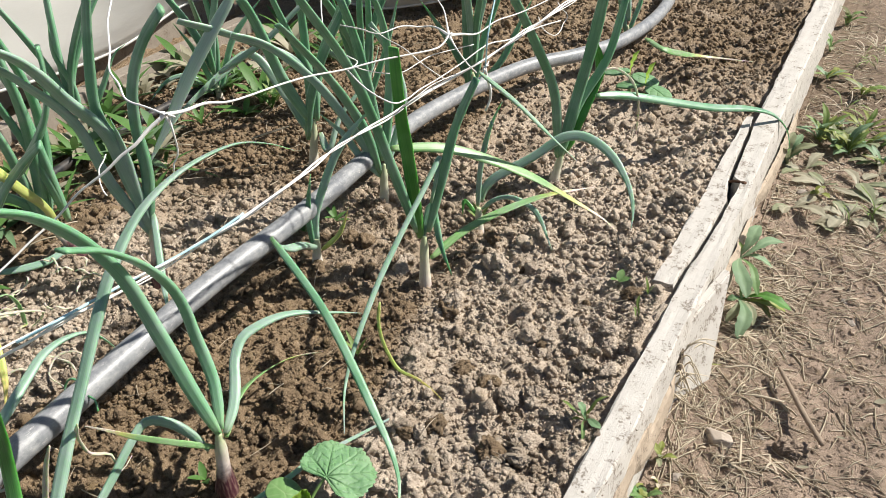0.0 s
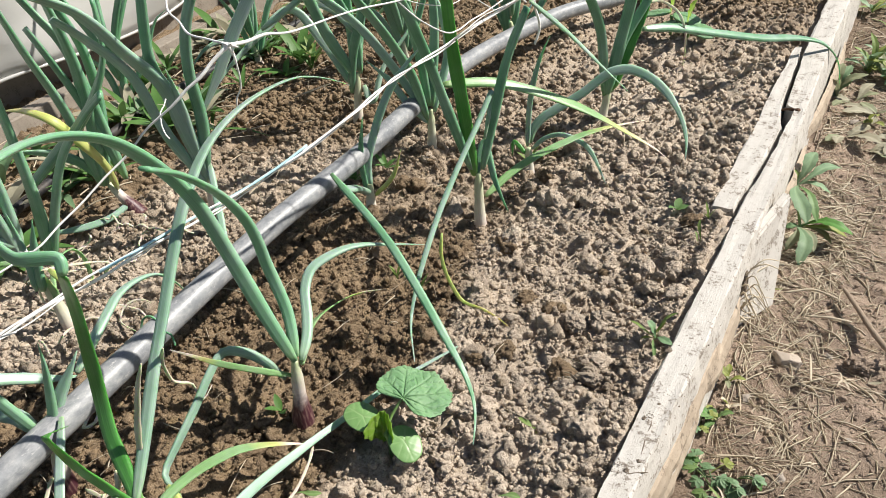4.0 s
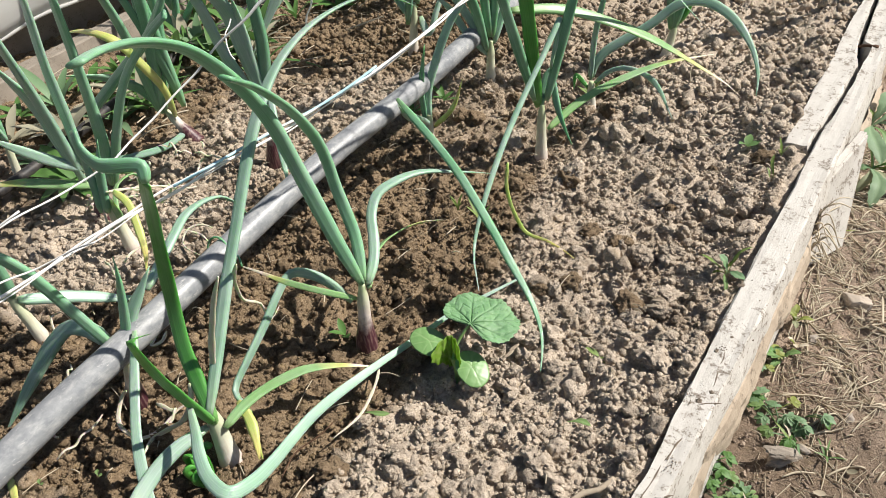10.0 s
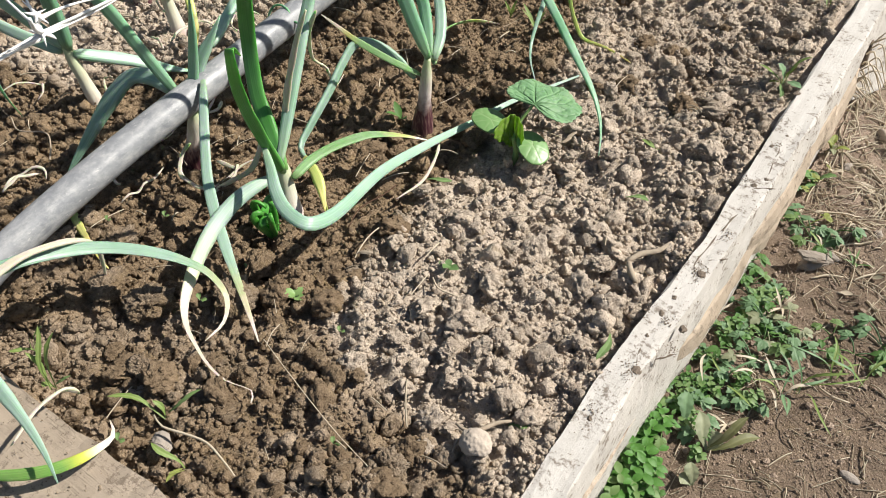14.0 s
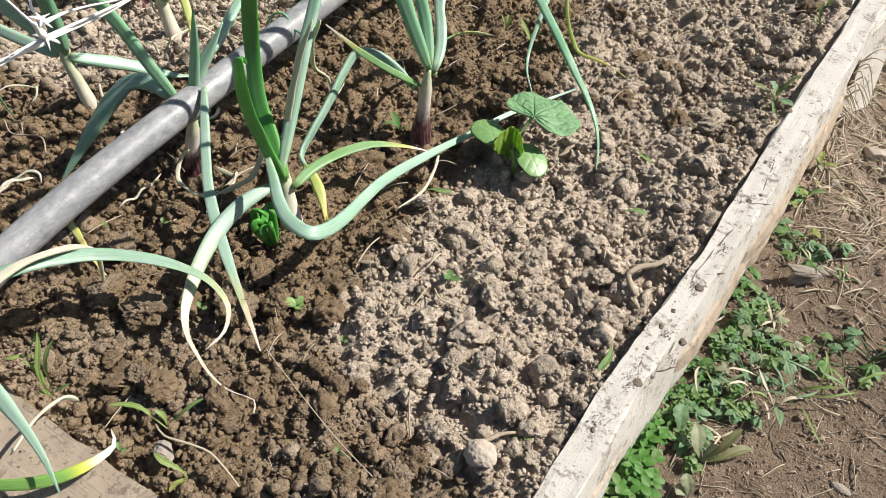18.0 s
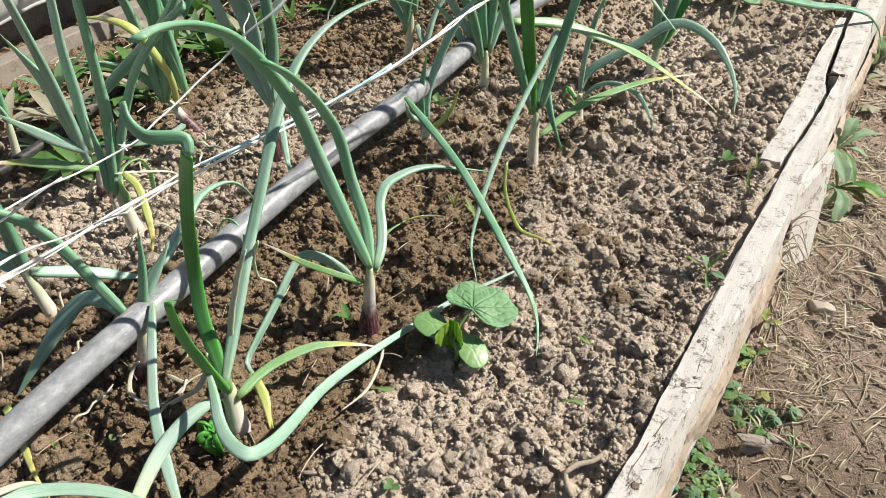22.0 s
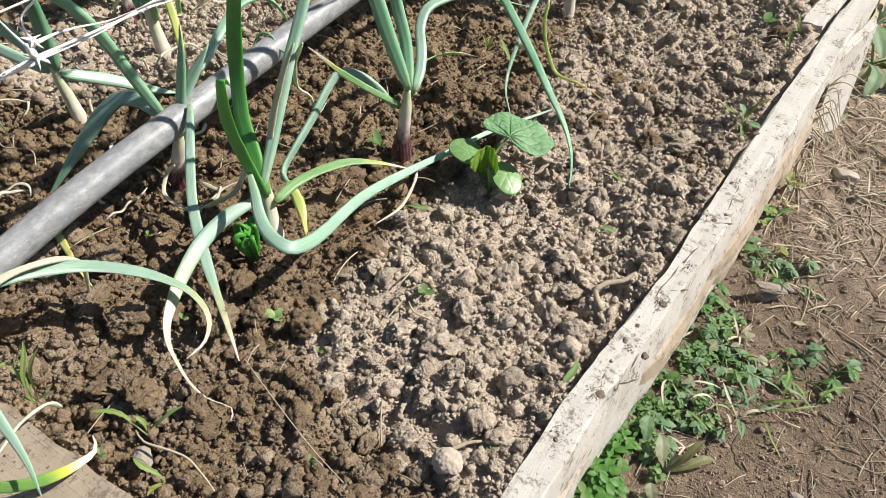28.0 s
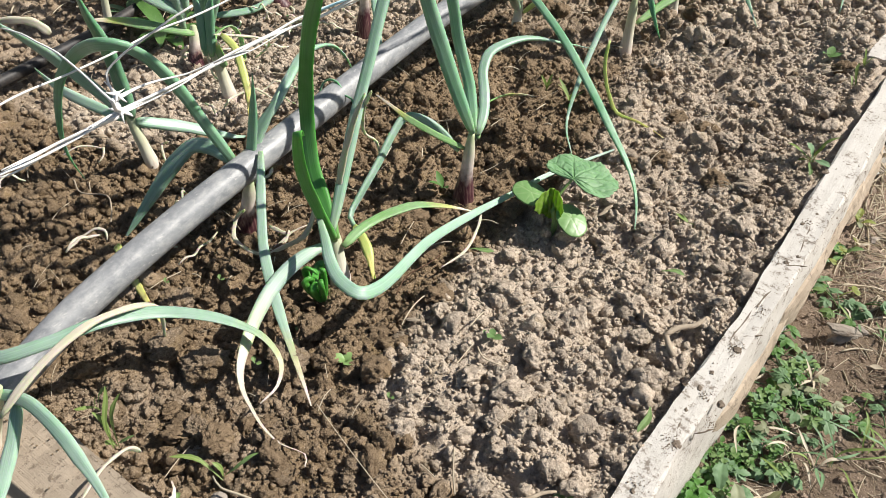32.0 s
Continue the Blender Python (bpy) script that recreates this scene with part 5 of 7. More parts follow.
leaf_line(14, 'YT', [(-0.148, 0.326, 0.181), (-0.104, 0.377, 0.167), (-0.060, 0.415, 0.142), (-0.012, 0.450, 0.109), (0.033, 0.478, 0.071), (0.075, 0.501, 0.035), (0.101, 0.511, 0.006)])
onion((-0.114, 0.326), 'w')
leaf_line(13, 'B', [(-0.266, 0.290, 0.021), (-0.245, 0.243, 0.059), (-0.218, 0.188, 0.097), (-0.186, 0.134, 0.150)])
leaf_line(8.5, 'G', [(-0.187, 0.137, 0.153), (-0.108, 0.108, 0.112), (-0.054, 0.079, 0.081), (-0.005, 0.049, 0.050), (0.027, 0.028, 0.030), (0.048, 0.006, 0.012), (0.063, -0.028, 0.006)])
leaf_line(11, 'B', [(-0.263, 0.292, 0.025), (-0.266, 0.301, 0.067), (-0.244, 0.331, 0.145), (-0.216, 0.354, 0.190), (-0.189, 0.371, 0.219)])
leaf_line(7, 'Y', [(-0.259, 0.295, 0.015), (-0.235, 0.309, 0.042), (-0.223, 0.321, 0.080)])
leaf_line(8, 'G', [(-0.268, 0.289, 0.021), (-0.269, 0.290, 0.073), (-0.257, 0.297, 0.143)])
onion((-0.268, 0.289), 'y')
leaf_line(17, 'G', [(-0.049, 0.643, 0.036), (-0.035, 0.659, 0.118), (-0.019, 0.672, 0.204), (-0.006, 0.678, 0.285), (0.002, 0.680, 0.331)])
leaf_line(14, 'G', [(-0.052, 0.642, 0.036), (-0.058, 0.636, 0.143), (-0.080, 0.610, 0.228), (-0.103, 0.576, 0.308), (-0.109, 0.563, 0.340)])
leaf_line(16, 'F', [(-0.043, 0.648, 0.045), (-0.025, 0.680, 0.111), (-0.013, 0.704, 0.167), (-0.027, 0.706, 0.204), (-0.038, 0.701, 0.217)])
leaf_line(13, 'G', [(-0.045, 0.647, 0.040), (-0.035, 0.673, 0.112), (-0.004, 0.707, 0.184), (0.009, 0.734, 0.269)])
leaf_line(13, 'B', [(-0.123, 0.514, 0.006), (-0.115, 0.530, 0.036), (-0.062, 0.566, 0.071), (-0.025, 0.592, 0.099), (0.010, 0.601, 0.101), (0.051, 0.594, 0.083), (0.086, 0.570, 0.053), (0.103, 0.541, 0.027), (0.109, 0.510, 0.006)])
leaf_line(14, 'G', [(-0.006, 0.674, 0.135), (0.026, 0.721, 0.122), (0.079, 0.786, 0.094), (0.136, 0.853, 0.066), (0.186, 0.917, 0.046), (0.223, 0.948, 0.027), (0.248, 0.986, -0.020), (0.259, 0.986, -0.075)])
leaf_line(4, 'D', [(-0.028, 0.708, 0.203), (-0.009, 0.714, 0.163), (0.003, 0.730, 0.159), (0.027, 0.740, 0.140), (0.043, 0.734, 0.108), (0.020, 0.827, 0.006)])
leaf_line(12, 'YT', [(-0.033, 1.024, 0.105), (0.028, 0.945, 0.117), (0.035, 1.236, 0.006), (0.150, 1.243, 0.006)])
onion((-0.057, 0.638), 'w')
leaf_line(8, 'B', [(-0.110, 0.478, 0.022), (-0.107, 0.485, 0.086), (-0.095, 0.494, 0.147), (-0.074, 0.504, 0.197)])
leaf_line(7, 'B', [(-0.105, 0.482, 0.016), (-0.082, 0.492, 0.036), (-0.052, 0.493, 0.040), (-0.016, 0.481, 0.031), (0.023, 0.441, 0.006)])
leaf_line(6, 'F', [(-0.112, 0.477, 0.008), (-0.133, 0.481, 0.024), (-0.132, 0.470, 0.006)])
onion((-0.109, 0.479), 'y')
leaf_line(16, 'G', [(-0.340, 0.888, 0.007), (-0.342, 0.890, 0.094), (-0.342, 0.889, 0.192), (-0.342, 0.886, 0.244)])
leaf_line(13, 'G', [(-0.331, 0.894, 0.012), (-0.322, 0.919, 0.097), (-0.299, 0.948, 0.177), (-0.288, 0.962, 0.216)])
leaf_line(13, 'G', [(-0.326, 0.897, 0.006), (-0.286, 0.932, 0.063), (-0.260, 0.963, 0.133), (-0.245, 0.981, 0.172)])
leaf_line(11, 'G', [(-0.335, 0.891, 0.007), (-0.362, 0.877, 0.085), (-0.394, 0.853, 0.156), (-0.416, 0.833, 0.202)])
onion((-0.331, 0.894), 'w', 3)
leaf_line(14, 'G', [(-0.506, 0.771, 0.012), (-0.495, 0.782, 0.103), (-0.489, 0.785, 0.211), (-0.486, 0.785, 0.252)])
leaf_line(13, 'G', [(-0.510, 0.767, 0.013), (-0.529, 0.757, 0.119), (-0.542, 0.745, 0.218)])
leaf_line(12, 'G', [(-0.500, 0.775, 0.011), (-0.475, 0.812, 0.106), (-0.458, 0.842, 0.196)])
leaf_line(11, 'B', [(-0.511, 0.767, 0.007), (-0.544, 0.752, 0.085), (-0.579, 0.718, 0.127)])
onion((-0.507, 0.770), 'w', 3)
leaf_line(14, 'G', [(-0.816, 0.681, 0.013), (-0.806, 0.692, 0.120), (-0.807, 0.690, 0.212), (-0.806, 0.688, 0.256)])
leaf_line(13, 'G', [(-0.810, 0.685, 0.012), (-0.793, 0.722, 0.099), (-0.761, 0.754, 0.151), (-0.728, 0.781, 0.191)])
leaf_line(12, 'G', [(-0.820, 0.678, 0.007), (-0.832, 0.660, 0.093), (-0.847, 0.634, 0.159)])
leaf_line(9, 'B', [(-0.826, 0.674, 0.001), (-0.871, 0.664, 0.037), (-0.904, 0.630, 0.033), (-0.919, 0.583, -0.000)])
onion((-0.816, 0.681), 'w', 4)
leaf_line(15, 'G', [(-0.919, 0.418, 0.013), (-0.910, 0.429, 0.092), (-0.919, 0.420, 0.162), (-0.909, 0.425, 0.224)])
leaf_line(13, 'G', [(-0.915, 0.421, 0.012), (-0.883, 0.464, 0.082), (-0.862, 0.495, 0.140), (-0.841, 0.511, 0.159)])
leaf_line(13, 'G', [(-0.925, 0.414, 0.007), (-0.938, 0.410, 0.072), (-0.958, 0.390, 0.112)])
onion((-0.918, 0.419), 'w', 4)
leaf_line(12, 'G', [(-0.159, 1.318, 0.007), (-0.173, 1.309, 0.078), (-0.181, 1.302, 0.128)])
leaf_line(10, 'G', [(-0.154, 1.322, 0.006), (-0.141, 1.352, 0.068), (-0.139, 1.369, 0.113)])
onion((-0.156, 1.320), 'w', 2)
leaf_line(10.5, 'BT', [(-0.250, -0.496, 0.075), (-0.232, -0.491, 0.080), (-0.209, -0.462, 0.085), (-0.199, -0.427, 0.080), (-0.187, -0.385, 0.060), (-0.154, -0.354, 0.042), (-0.124, -0.342, 0.026), (-0.104, -0.347, 0.016), (-0.097, -0.355, 0.006), (-0.095, -0.377, 0.006), (-0.094, -0.387, 0.006)])
leaf_line(7, 'D', [(-0.203, -0.518, 0.060), (-0.199, -0.485, 0.080), (-0.197, -0.440, 0.088), (-0.195, -0.405, 0.078), (-0.204, -0.380, 0.050), (-0.212, -0.382, 0.006)])
leaf_line(9.5, 'B', [(-0.240, -0.509, 0.050), (-0.204, -0.499, 0.060), (-0.161, -0.500, 0.060), (-0.128, -0.505, 0.050), (-0.099, -0.511, 0.040), (-0.073, -0.521, 0.030)])
leaf_line(7.5, 'YG', [(-0.136, -0.546, 0.016), (-0.108, -0.530, 0.018), (-0.089, -0.512, 0.020), (-0.081, -0.492, 0.018), (-0.084, -0.477, 0.012), (-0.088, -0.471, 0.014), (-0.101, -0.470, 0.014)])
leaf_line(5, 'D', [(-0.138, -0.466, 0.006), (-0.141, -0.472, 0.016), (-0.138, -0.495, 0.022), (-0.126, -0.521, 0.025)])
leaf_line(10, 'B', [(-0.214, -0.502, 0.050), (-0.202, -0.520, 0.035), (-0.188, -0.544, 0.020), (-0.171, -0.564, 0.012)])
onion((-0.249, -0.537), 'w')
leaf_line(13, 'G', [(-0.770, -0.023, 0.057), (-0.768, -0.020, 0.093), (-0.768, -0.020, 0.129), (-0.765, -0.019, 0.168)])
leaf_line(9, 'B', [(-0.768, -0.021, 0.055), (-0.765, -0.028, 0.084), (-0.764, -0.043, 0.114), (-0.763, -0.066, 0.138)])
onion((-0.779, -0.029), 'w')

# ---- cucumber seedling ----
def blade(outline, bend, material, name, parent, veins, label="", rings=30, n=144, ruffle=0.0, thickness=0.0006, depth=0.0006):
    """A leaf blade from the vein centre out, its tip along +x; outline(angle) gives its reach, bend(x, y) its height, veins the angles of its ribs."""
    a, f = np.meshgrid(np.arange(n) / n * 2 * np.pi, np.linspace(0, 1, rings + 1))
    r = np.array([outline(q) for q in a[0]])[None] * f
    x, y = r * np.cos(a), r * np.sin(a)
    off = np.stack([(a - b + np.pi) % (2 * np.pi) - np.pi for b in veins])
    pick = np.abs(off).argmin(0)
    off = np.take_along_axis(off, pick[None], 0)[0]
    along, across = r * np.cos(off), np.abs(r * np.sin(off))
    branch = np.abs(((along - 0.9 * across) / 0.010 + 0.5) % 1 - 0.5) * 0.0074
    vein = np.maximum(np.exp(-(across / 0.0009) ** 2) * (1 - 0.5 * f), 0.6 * np.exp(-(branch / 0.0007) ** 2) * (across < 0.012) * np.clip(f * 4 - 0.6, 0, 1))
    z = bend(x, y) - depth * vein + ruffle * f * f * np.sin(7 * a + 2 * f) + 0.5 * depth * np.sin(x * 700) * np.sin(y * 640)
    i, j = np.meshgrid(np.arange(rings), np.arange(n), indexing="ij")
    k = (j + 1) % n
    faces = np.stack([i * n + j, i * n + k, (i + 1) * n + k, (i + 1) * n + j], -1).reshape(-1, 4)
    ob = mesh_object(name, np.stack([x, y, z], -1).reshape(-1, 3), faces, material, parent, label, attrs=(("vein", vein),))
    s = ob.modifiers.new("thickness", "SOLIDIFY")
    s.thickness = thickness
    return ob


def cuke_outline(a):
    """Five blunt corners, a toothed edge and an open notch at the stalk."""
    w = abs((a + math.pi) % (2 * math.pi) - math.pi)
    r = np.interp(math.degrees(w), (0, 20, 42, 60, 80, 104, 113, 119, 180), (0.0475, 0.0455, 0.0468, 0.0430, 0.0375, 0.0290, 0.0235, 0.004, 0.002))
    return r * (1 + 0.022 * math.sin(46 * a) + 0.010 * math.sin(19 * a + 1))


def seed_outline(a):
    w = abs((a + math.pi) % (2 * math.pi) - math.pi)
    return np.interp(w, (0, 0.5, 1.0, 1.6, 2.4, math.pi), (0.0185, 0.0172, 0.0142, 0.0128, 0.0136, 0.0150))


cuke = thing("cucumber_seedling", "young cucumber seedling with one broad true leaf and two seed leaves", "seedling")
cx, cy = -0.010, -0.059
cz = top_of(cx, cy)
RIBS = [radians(q) for q in (0, 38, -38, 74, -74, 104, -104)]
tube("stem", [(cx, cy, cz - 0.01), (cx + 0.001, cy + 0.001, cz + 0.012), (cx - 0.003, cy + 0.002, cz + 0.026)], [0.0034, 0.0030, 0.0026], SHOOT, cuke, sides=10, steps=400)
big = blade(cuke_outline, lambda x, y: -2.6 * (x * x + 0.8 * y * y) + 0.0012 * np.sin(x * 150) * np.cos(y * 140), CUKE, "true_leaf", cuke, RIBS, "broad veined leaf with toothed edge", ruffle=0.0016)
big.matrix_local = pose(-0.006, -0.031, 0.041, -4, 5, 0) @ pose(0, 0, 0, 0, 0, 80)
tube("leaf_stalk", [(cx - 0.003, cy + 0.002, cz + 0.024), (cx - 0.003, cy + 0.014, cz + 0.036), (-0.007, -0.032, 0.0405)], [0.0018, 0.0016, 0.0014], SHOOT, cuke, sides=8, steps=400)
young = blade(lambda a: 0.005 + 0.024 * max(0, math.cos(a)) ** 1.2 + 0.0007 * math.sin(21 * a), lambda x, y: 13 * np.abs(y) ** 1.5 + 0.0014 * np.sin(y * 1300), YOUNG, "young_leaf", cuke,
              [radians(q) for q in (0, 16, -16, 32, -32)], "folded bright young leaf", rings=24, ruffle=0.0008)
young.matrix_local = pose(cx - 0.006, cy + 0.004, cz + 0.018, 0, 0, 20) @ pose(0, 0, 0, 72, 0, 0) @ pose(0, 0, 0, 0, 0, 90) @ Matrix.Scale(0.95, 4)
for px, py, pz, rx, ry, rz in ((0.008, -0.058, 0.016, 6, 20, -30), (-0.039, -0.055, 0.024, 4, 10, 172)):
    cot = blade(seed_outline, lambda x, y: -9 * x * x - 10 * y * y, SEEDLEAF, "seed_leaf", cuke, [0.0, radians(150), radians(-150)], "thick smooth seed leaf", rings=14, thickness=0.0014, depth=0.0002)
    cot.matrix_local = pose(px, py, pz, rx, ry, 0) @ pose(0, 0, 0, 0, 0, rz) @ Matrix.Scale(1.12, 4)


# ---- weeds, grass and litter ----
def leaflet(length, width, lift, droop, lobed=0.0, sides=7):
    """Vertices and quads of one small leaf along +x, curved downwards at its end."""
    u = np.linspace(0, 1, sides)
    w = width * np.sin(np.pi * np.clip(u * 0.93 + 0.05, 0, 1)) ** 0.8 * (1 + lobed * np.sin(u * 22))
    x, z = length * u, lift * u - droop * u * u
    v = np.concatenate([np.stack([x, w, z + 0.25 * w], -1), np.stack([x, 0 * x, z], -1), np.stack([x, -w, z + 0.25 * w], -1)])
    f = [(r * sides + i, r * sides + i + 1, (r + 1) * sides + i + 1, (r + 1) * sides + i) for r in (0, 1) for i in range(sides - 1)]
    return v, np.array(f)


def turned(v, x, y, z, yaw, pitch=0.0):
    c, s = math.cos(pitch), math.sin(pitch)
    v = np.stack([v[:, 0] * c - v[:, 2] * s, v[:, 1], v[:, 0] * s + v[:, 2] * c], -1)
    c, s = math.cos(yaw), math.sin(yaw)
    return np.stack([v[:, 0] * c - v[:, 1] * s + x, v[:, 0] * s + v[:, 1] * c + y, v[:, 2] + z], -1)


def weed(name, label, x, y, z, leaves, length, width, pitch, material, seed, compound=0, droop=0.4, lobed=0.0, category="weed", group="weeds"):
    """A rooted weed: each leaf a part of its own; compound leaves carry pairs of leaflets on a stalk."""
    r = random.Random(seed)
    plant = thing(name, label, category, group)
    plant.location = (x, y, z)
    for i in range(leaves):
        yaw = 2 * math.pi * i / leaves + r.uniform(-0.5, 0.5)
        p, ln = radians(pitch + r.uniform(-14, 14)), length * r.uniform(0.6, 1.1)
        if compound:
            pieces = []
            for j in range(compound):
                f = 0.35 + 0.65 * j / compound
                for side in (-1, 1):
                    v, fc = leaflet(ln * 0.26 * r.uniform(0.6, 1.1), width * r.uniform(0.7, 1.1), 0.0, ln * 0.08, lobed)
                    v = turned(v, ln * f, 0, -droop * ln * f * f * 0.5, side * r.uniform(0.8, 1.3))
                    pieces.append((v, fc))
            v, fc = leaflet(ln * 0.36, width * 1.2, 0, ln * 0.1, lobed)
            pieces.append((turned(v, ln, 0, -droop * ln * 0.5, 0), fc))
            v, fc = leaflet(ln, 0.0007, 0, droop * ln * 0.5)
            pieces.append((v, fc))
            v, fc = join_arrays(pieces)
        else:
            v, fc = leaflet(ln, width * r.uniform(0.8, 1.15), 0.0, droop * ln, lobed, 9)
        mesh_object("leaf", turned(v, 0, 0, 0.001 * i, yaw, p), fc, material, plant)
    return plant


def on_path(x, y):
    return float(path_z(x, y)) - 0.001


def long_leaf(tip, wide, rise, material, plant, name="leaf", base=(0, 0, 0), label=""):
    """A leaf from the plant's heart to its tip, arched, broadest past the middle, folded along its midrib."""
    n, m = 14, 7
    a, b = np.array(base, float), np.array(tip, float)
    d = b - a
    reach = np.linalg.norm(d)
    side = np.cross(d, (0, 0, 1.0))
    side /= np.linalg.norm(side) + 1e-9
    up = np.cross(side, d / reach)
    u = np.linspace(0, 1, n)
    half = 0.5 * wide * np.clip(np.interp(u, (0, 0.12, 0.3, 0.55, 0.72, 0.88, 0.96, 1), (0.25, 0.22, 0.5, 0.92, 1.0, 0.72, 0.38, 0.05)), 0.04, 1)
    half = half * (1 + 0.10 * np.sin(u * 37 + reach * 900))
    line = a + np.outer(u, d) + np.outer(rise * reach * 4 * u * (1 - u), up) + np.outer(0.06 * reach * np.sin(u * 5 + reach * 700), side)
    c = np.linspace(-1, 1, m)
    lift = 0.35 * np.abs(c) - 0.16 * c * c
    v = line[:, None] + (half[:, None] * c[None])[..., None] * side + (half[:, None] * (lift[None] + 0.10 * np.sin(u * 23)[:, None] * c[None]))[..., None] * up
    idx = np.arange(n * m).reshape(n, m)
    f = np.stack([idx[:-1, :-1], idx[:-1, 1:], idx[1:, 1:], idx[1:, :-1]], -1).reshape(-1, 4)
    rib = np.tile(np.exp(-(c / 0.16) ** 2), (n, 1))
    return mesh_object(name, v.reshape(-1, 3), f, material, plant, label, attrs=(("vein", rib),))


plant = thing("broadleaf_weed", "leafy grey-green weed growing against the board's foot", "weed", "weeds")
plant.location = (0.268, 0.566, -0.112)
tube("stem", [(0, 0, -0.005), (-0.005, 0.012, 0.017), (-0.025, 0.066, 0.05)], [0.0022, 0.0020, 0.0016], SHOOT, plant, sides=8, steps=200)
for tip, wide, look_ in (((0.030, 0.112, 0.062), 0.020, WEED_SILVER), ((-0.006, 0.118, 0.079), 0.021, WEED_SILVER), ((-0.002, -0.020, 0.044), 0.023, WEED_SILVER), ((0.022, 0.078, 0.040), 0.016, WEED_SILVER),
                         ((0.018, 0.020, 0.026), 0.014, WEED_PALE), ((-0.034, 0.034, 0.032), 0.016, WEED_LEAF), ((-0.020, 0.088, 0.062), 0.007, WEED_YELLOW), ((-0.030, 0.084, 0.066), 0.006, GRASS)):
    long_leaf(tip, wide, 0.16, look_, plant, base=(-0.025, 0.066, 0.05))
for tip, wide, look_ in (((0.062, 0.016, 0.020), 0.022, WEED_BRIGHT), ((0.056, 0.020, 0.006), 0.018, WEED_YELLOW), ((0.010, -0.060, 0.003), 0.020, WEED_SILVER), ((0.022, -0.026, 0.006), 0.012, WEED_DUSTY), ((-0.023, 0.004, 0.016), 0.014, WEED_LEAF),
                         ((0.040, 0.004, 0.003), 0.014, WEED_OLIVE), ((-0.012, -0.034, 0.004), 0.013, WEED_DUSTY), ((0.030, 0.046, 0.008), 0.012, WEED_DUSTY)):
    long_leaf(tip, wide, 0.16, look_, plant, base=(-0.005, 0.012, 0.017))
spread = random.Random(77)


def clump(name, label, x, y, count, length, wide, looks, pitch=(15, 60), rise=0.18, category="weed"):
    """A rosette of long leaves on the path."""
    plant = thing(name, label, category, "weeds")
    plant.location = (x, y, on_path(x, y))
    for i in range(count):
        a, p, ln = spread.uniform(0, 6.28), radians(spread.uniform(*pitch)), length * spread.uniform(0.55, 1.1)
        long_leaf((ln * math.cos(a) * math.cos(p), ln * math.sin(a) * math.cos(p), ln * math.sin(p) + 0.002), wide * spread.uniform(0.7, 1.15), rise, spread.choice(looks), plant)


def lobed_weed(x, y, leaves, size, looks, name="lobed_weed", label="low weed with lobed grey-green leaves beside the board"):
    """Stalked leaves, each cut into three to five toothed lobes."""
    plant = thing(name, label, "weed", "weeds")
    plant.location = (x, y, on_path(x, y))
    for i in range(leaves):
        a = spread.uniform(0, 6.28)
        out, high, look_ = size * spread.uniform(0.5, 1.3), size * spread.uniform(0.15, 0.8), spread.choice(looks)
        end = np.array((out * math.cos(a), out * math.sin(a), high))
        tube("stalk", [(0, 0, 0), tuple(end * (0.5, 0.5, 0.8)), tuple(end)], 0.0006, look_, plant, sides=5, steps=120)
        pieces = []
        for lobe in (-1.9, -0.95, 0.0, 0.95, 1.9):
            ln = size * (0.62 - 0.10 * abs(lobe)) * spread.uniform(0.8, 1.15)
            v, f = leaflet(ln, ln * 0.30, 0.0, ln * 0.3, 0.16, 9)
            pieces.append((turned(v, end[0], end[1], end[2], a + lobe * 0.75, spread.uniform(-0.25, 0.2)), f))
        v, f = join_arrays(pieces)
        mesh_object("leaf", v, f, look_, plant)


def creeping_weed(x, y, stems, length, leaf, looks, label="bright green chickweed at the board's foot"):
    """Short stems with pairs of small pointed oval leaves."""
    plant = thing("chickweed", label, "weed", "weeds")
    plant.location = (x, y, on_path(x, y))
    for i in range(stems):
        a, p = spread.uniform(0, 6.28), radians(spread.uniform(35, 75))
        way = np.array((math.cos(a) * math.cos(p), math.sin(a) * math.cos(p), math.sin(p)))
        ln = length * spread.uniform(0.5, 1.1)
        tube("stalk", [(0, 0, 0), tuple(way * ln * 0.5), tuple(way * ln)], 0.0007, WEED_FRESH, plant, sides=5, steps=120)
        pieces = []
        for j in range(3):
            for turn in (0, math.pi):
                q = leaf * spread.uniform(0.7, 1.1) * (1 - 0.12 * j)
                v, f = leaflet(q, q * 0.34, 0.0, q * 0.25, 0.0, 8)
                at = way * ln * (0.45 + 0.27 * j)
                pieces.append((turned(v, at[0], at[1], at[2], a + j * 1.57 + turn + spread.uniform(-0.3, 0.3), spread.uniform(0.0, 0.6)), f))
        v, f = join_arrays(pieces)
        mesh_object("leaf", v, f, spread.choice(looks), plant)


clump("path_weed", "upright yellow-green weed on the path", 0.295, 1.176, 12, 0.070, 0.0150, (WEED_YELLOW, WEED_SILVER, GRASS))
clump("path_weed", "leafy green weed rosette on the path", 0.349, 1.152, 16, 0.070, 0.0155, (WEED_SILVER, GRASS, WEED_YELLOW))
clump("path_weed", "narrow-leaved green weed on the path", 0.37, 1.25, 12, 0.065, 0.0110, (GRASS, WEED_YELLOW))
clump("path_weed", "round-leaved dusty weed at the board's foot", 0.25, 1.048, 7, 0.060, 0.0264, (WEED_DUSTY, WEED_SILVER))
clump("path_weed", "yellowish weed against the board's outer face", 0.221, 1.143, 5, 0.058, 0.0120, (WEED_YELLOW,))
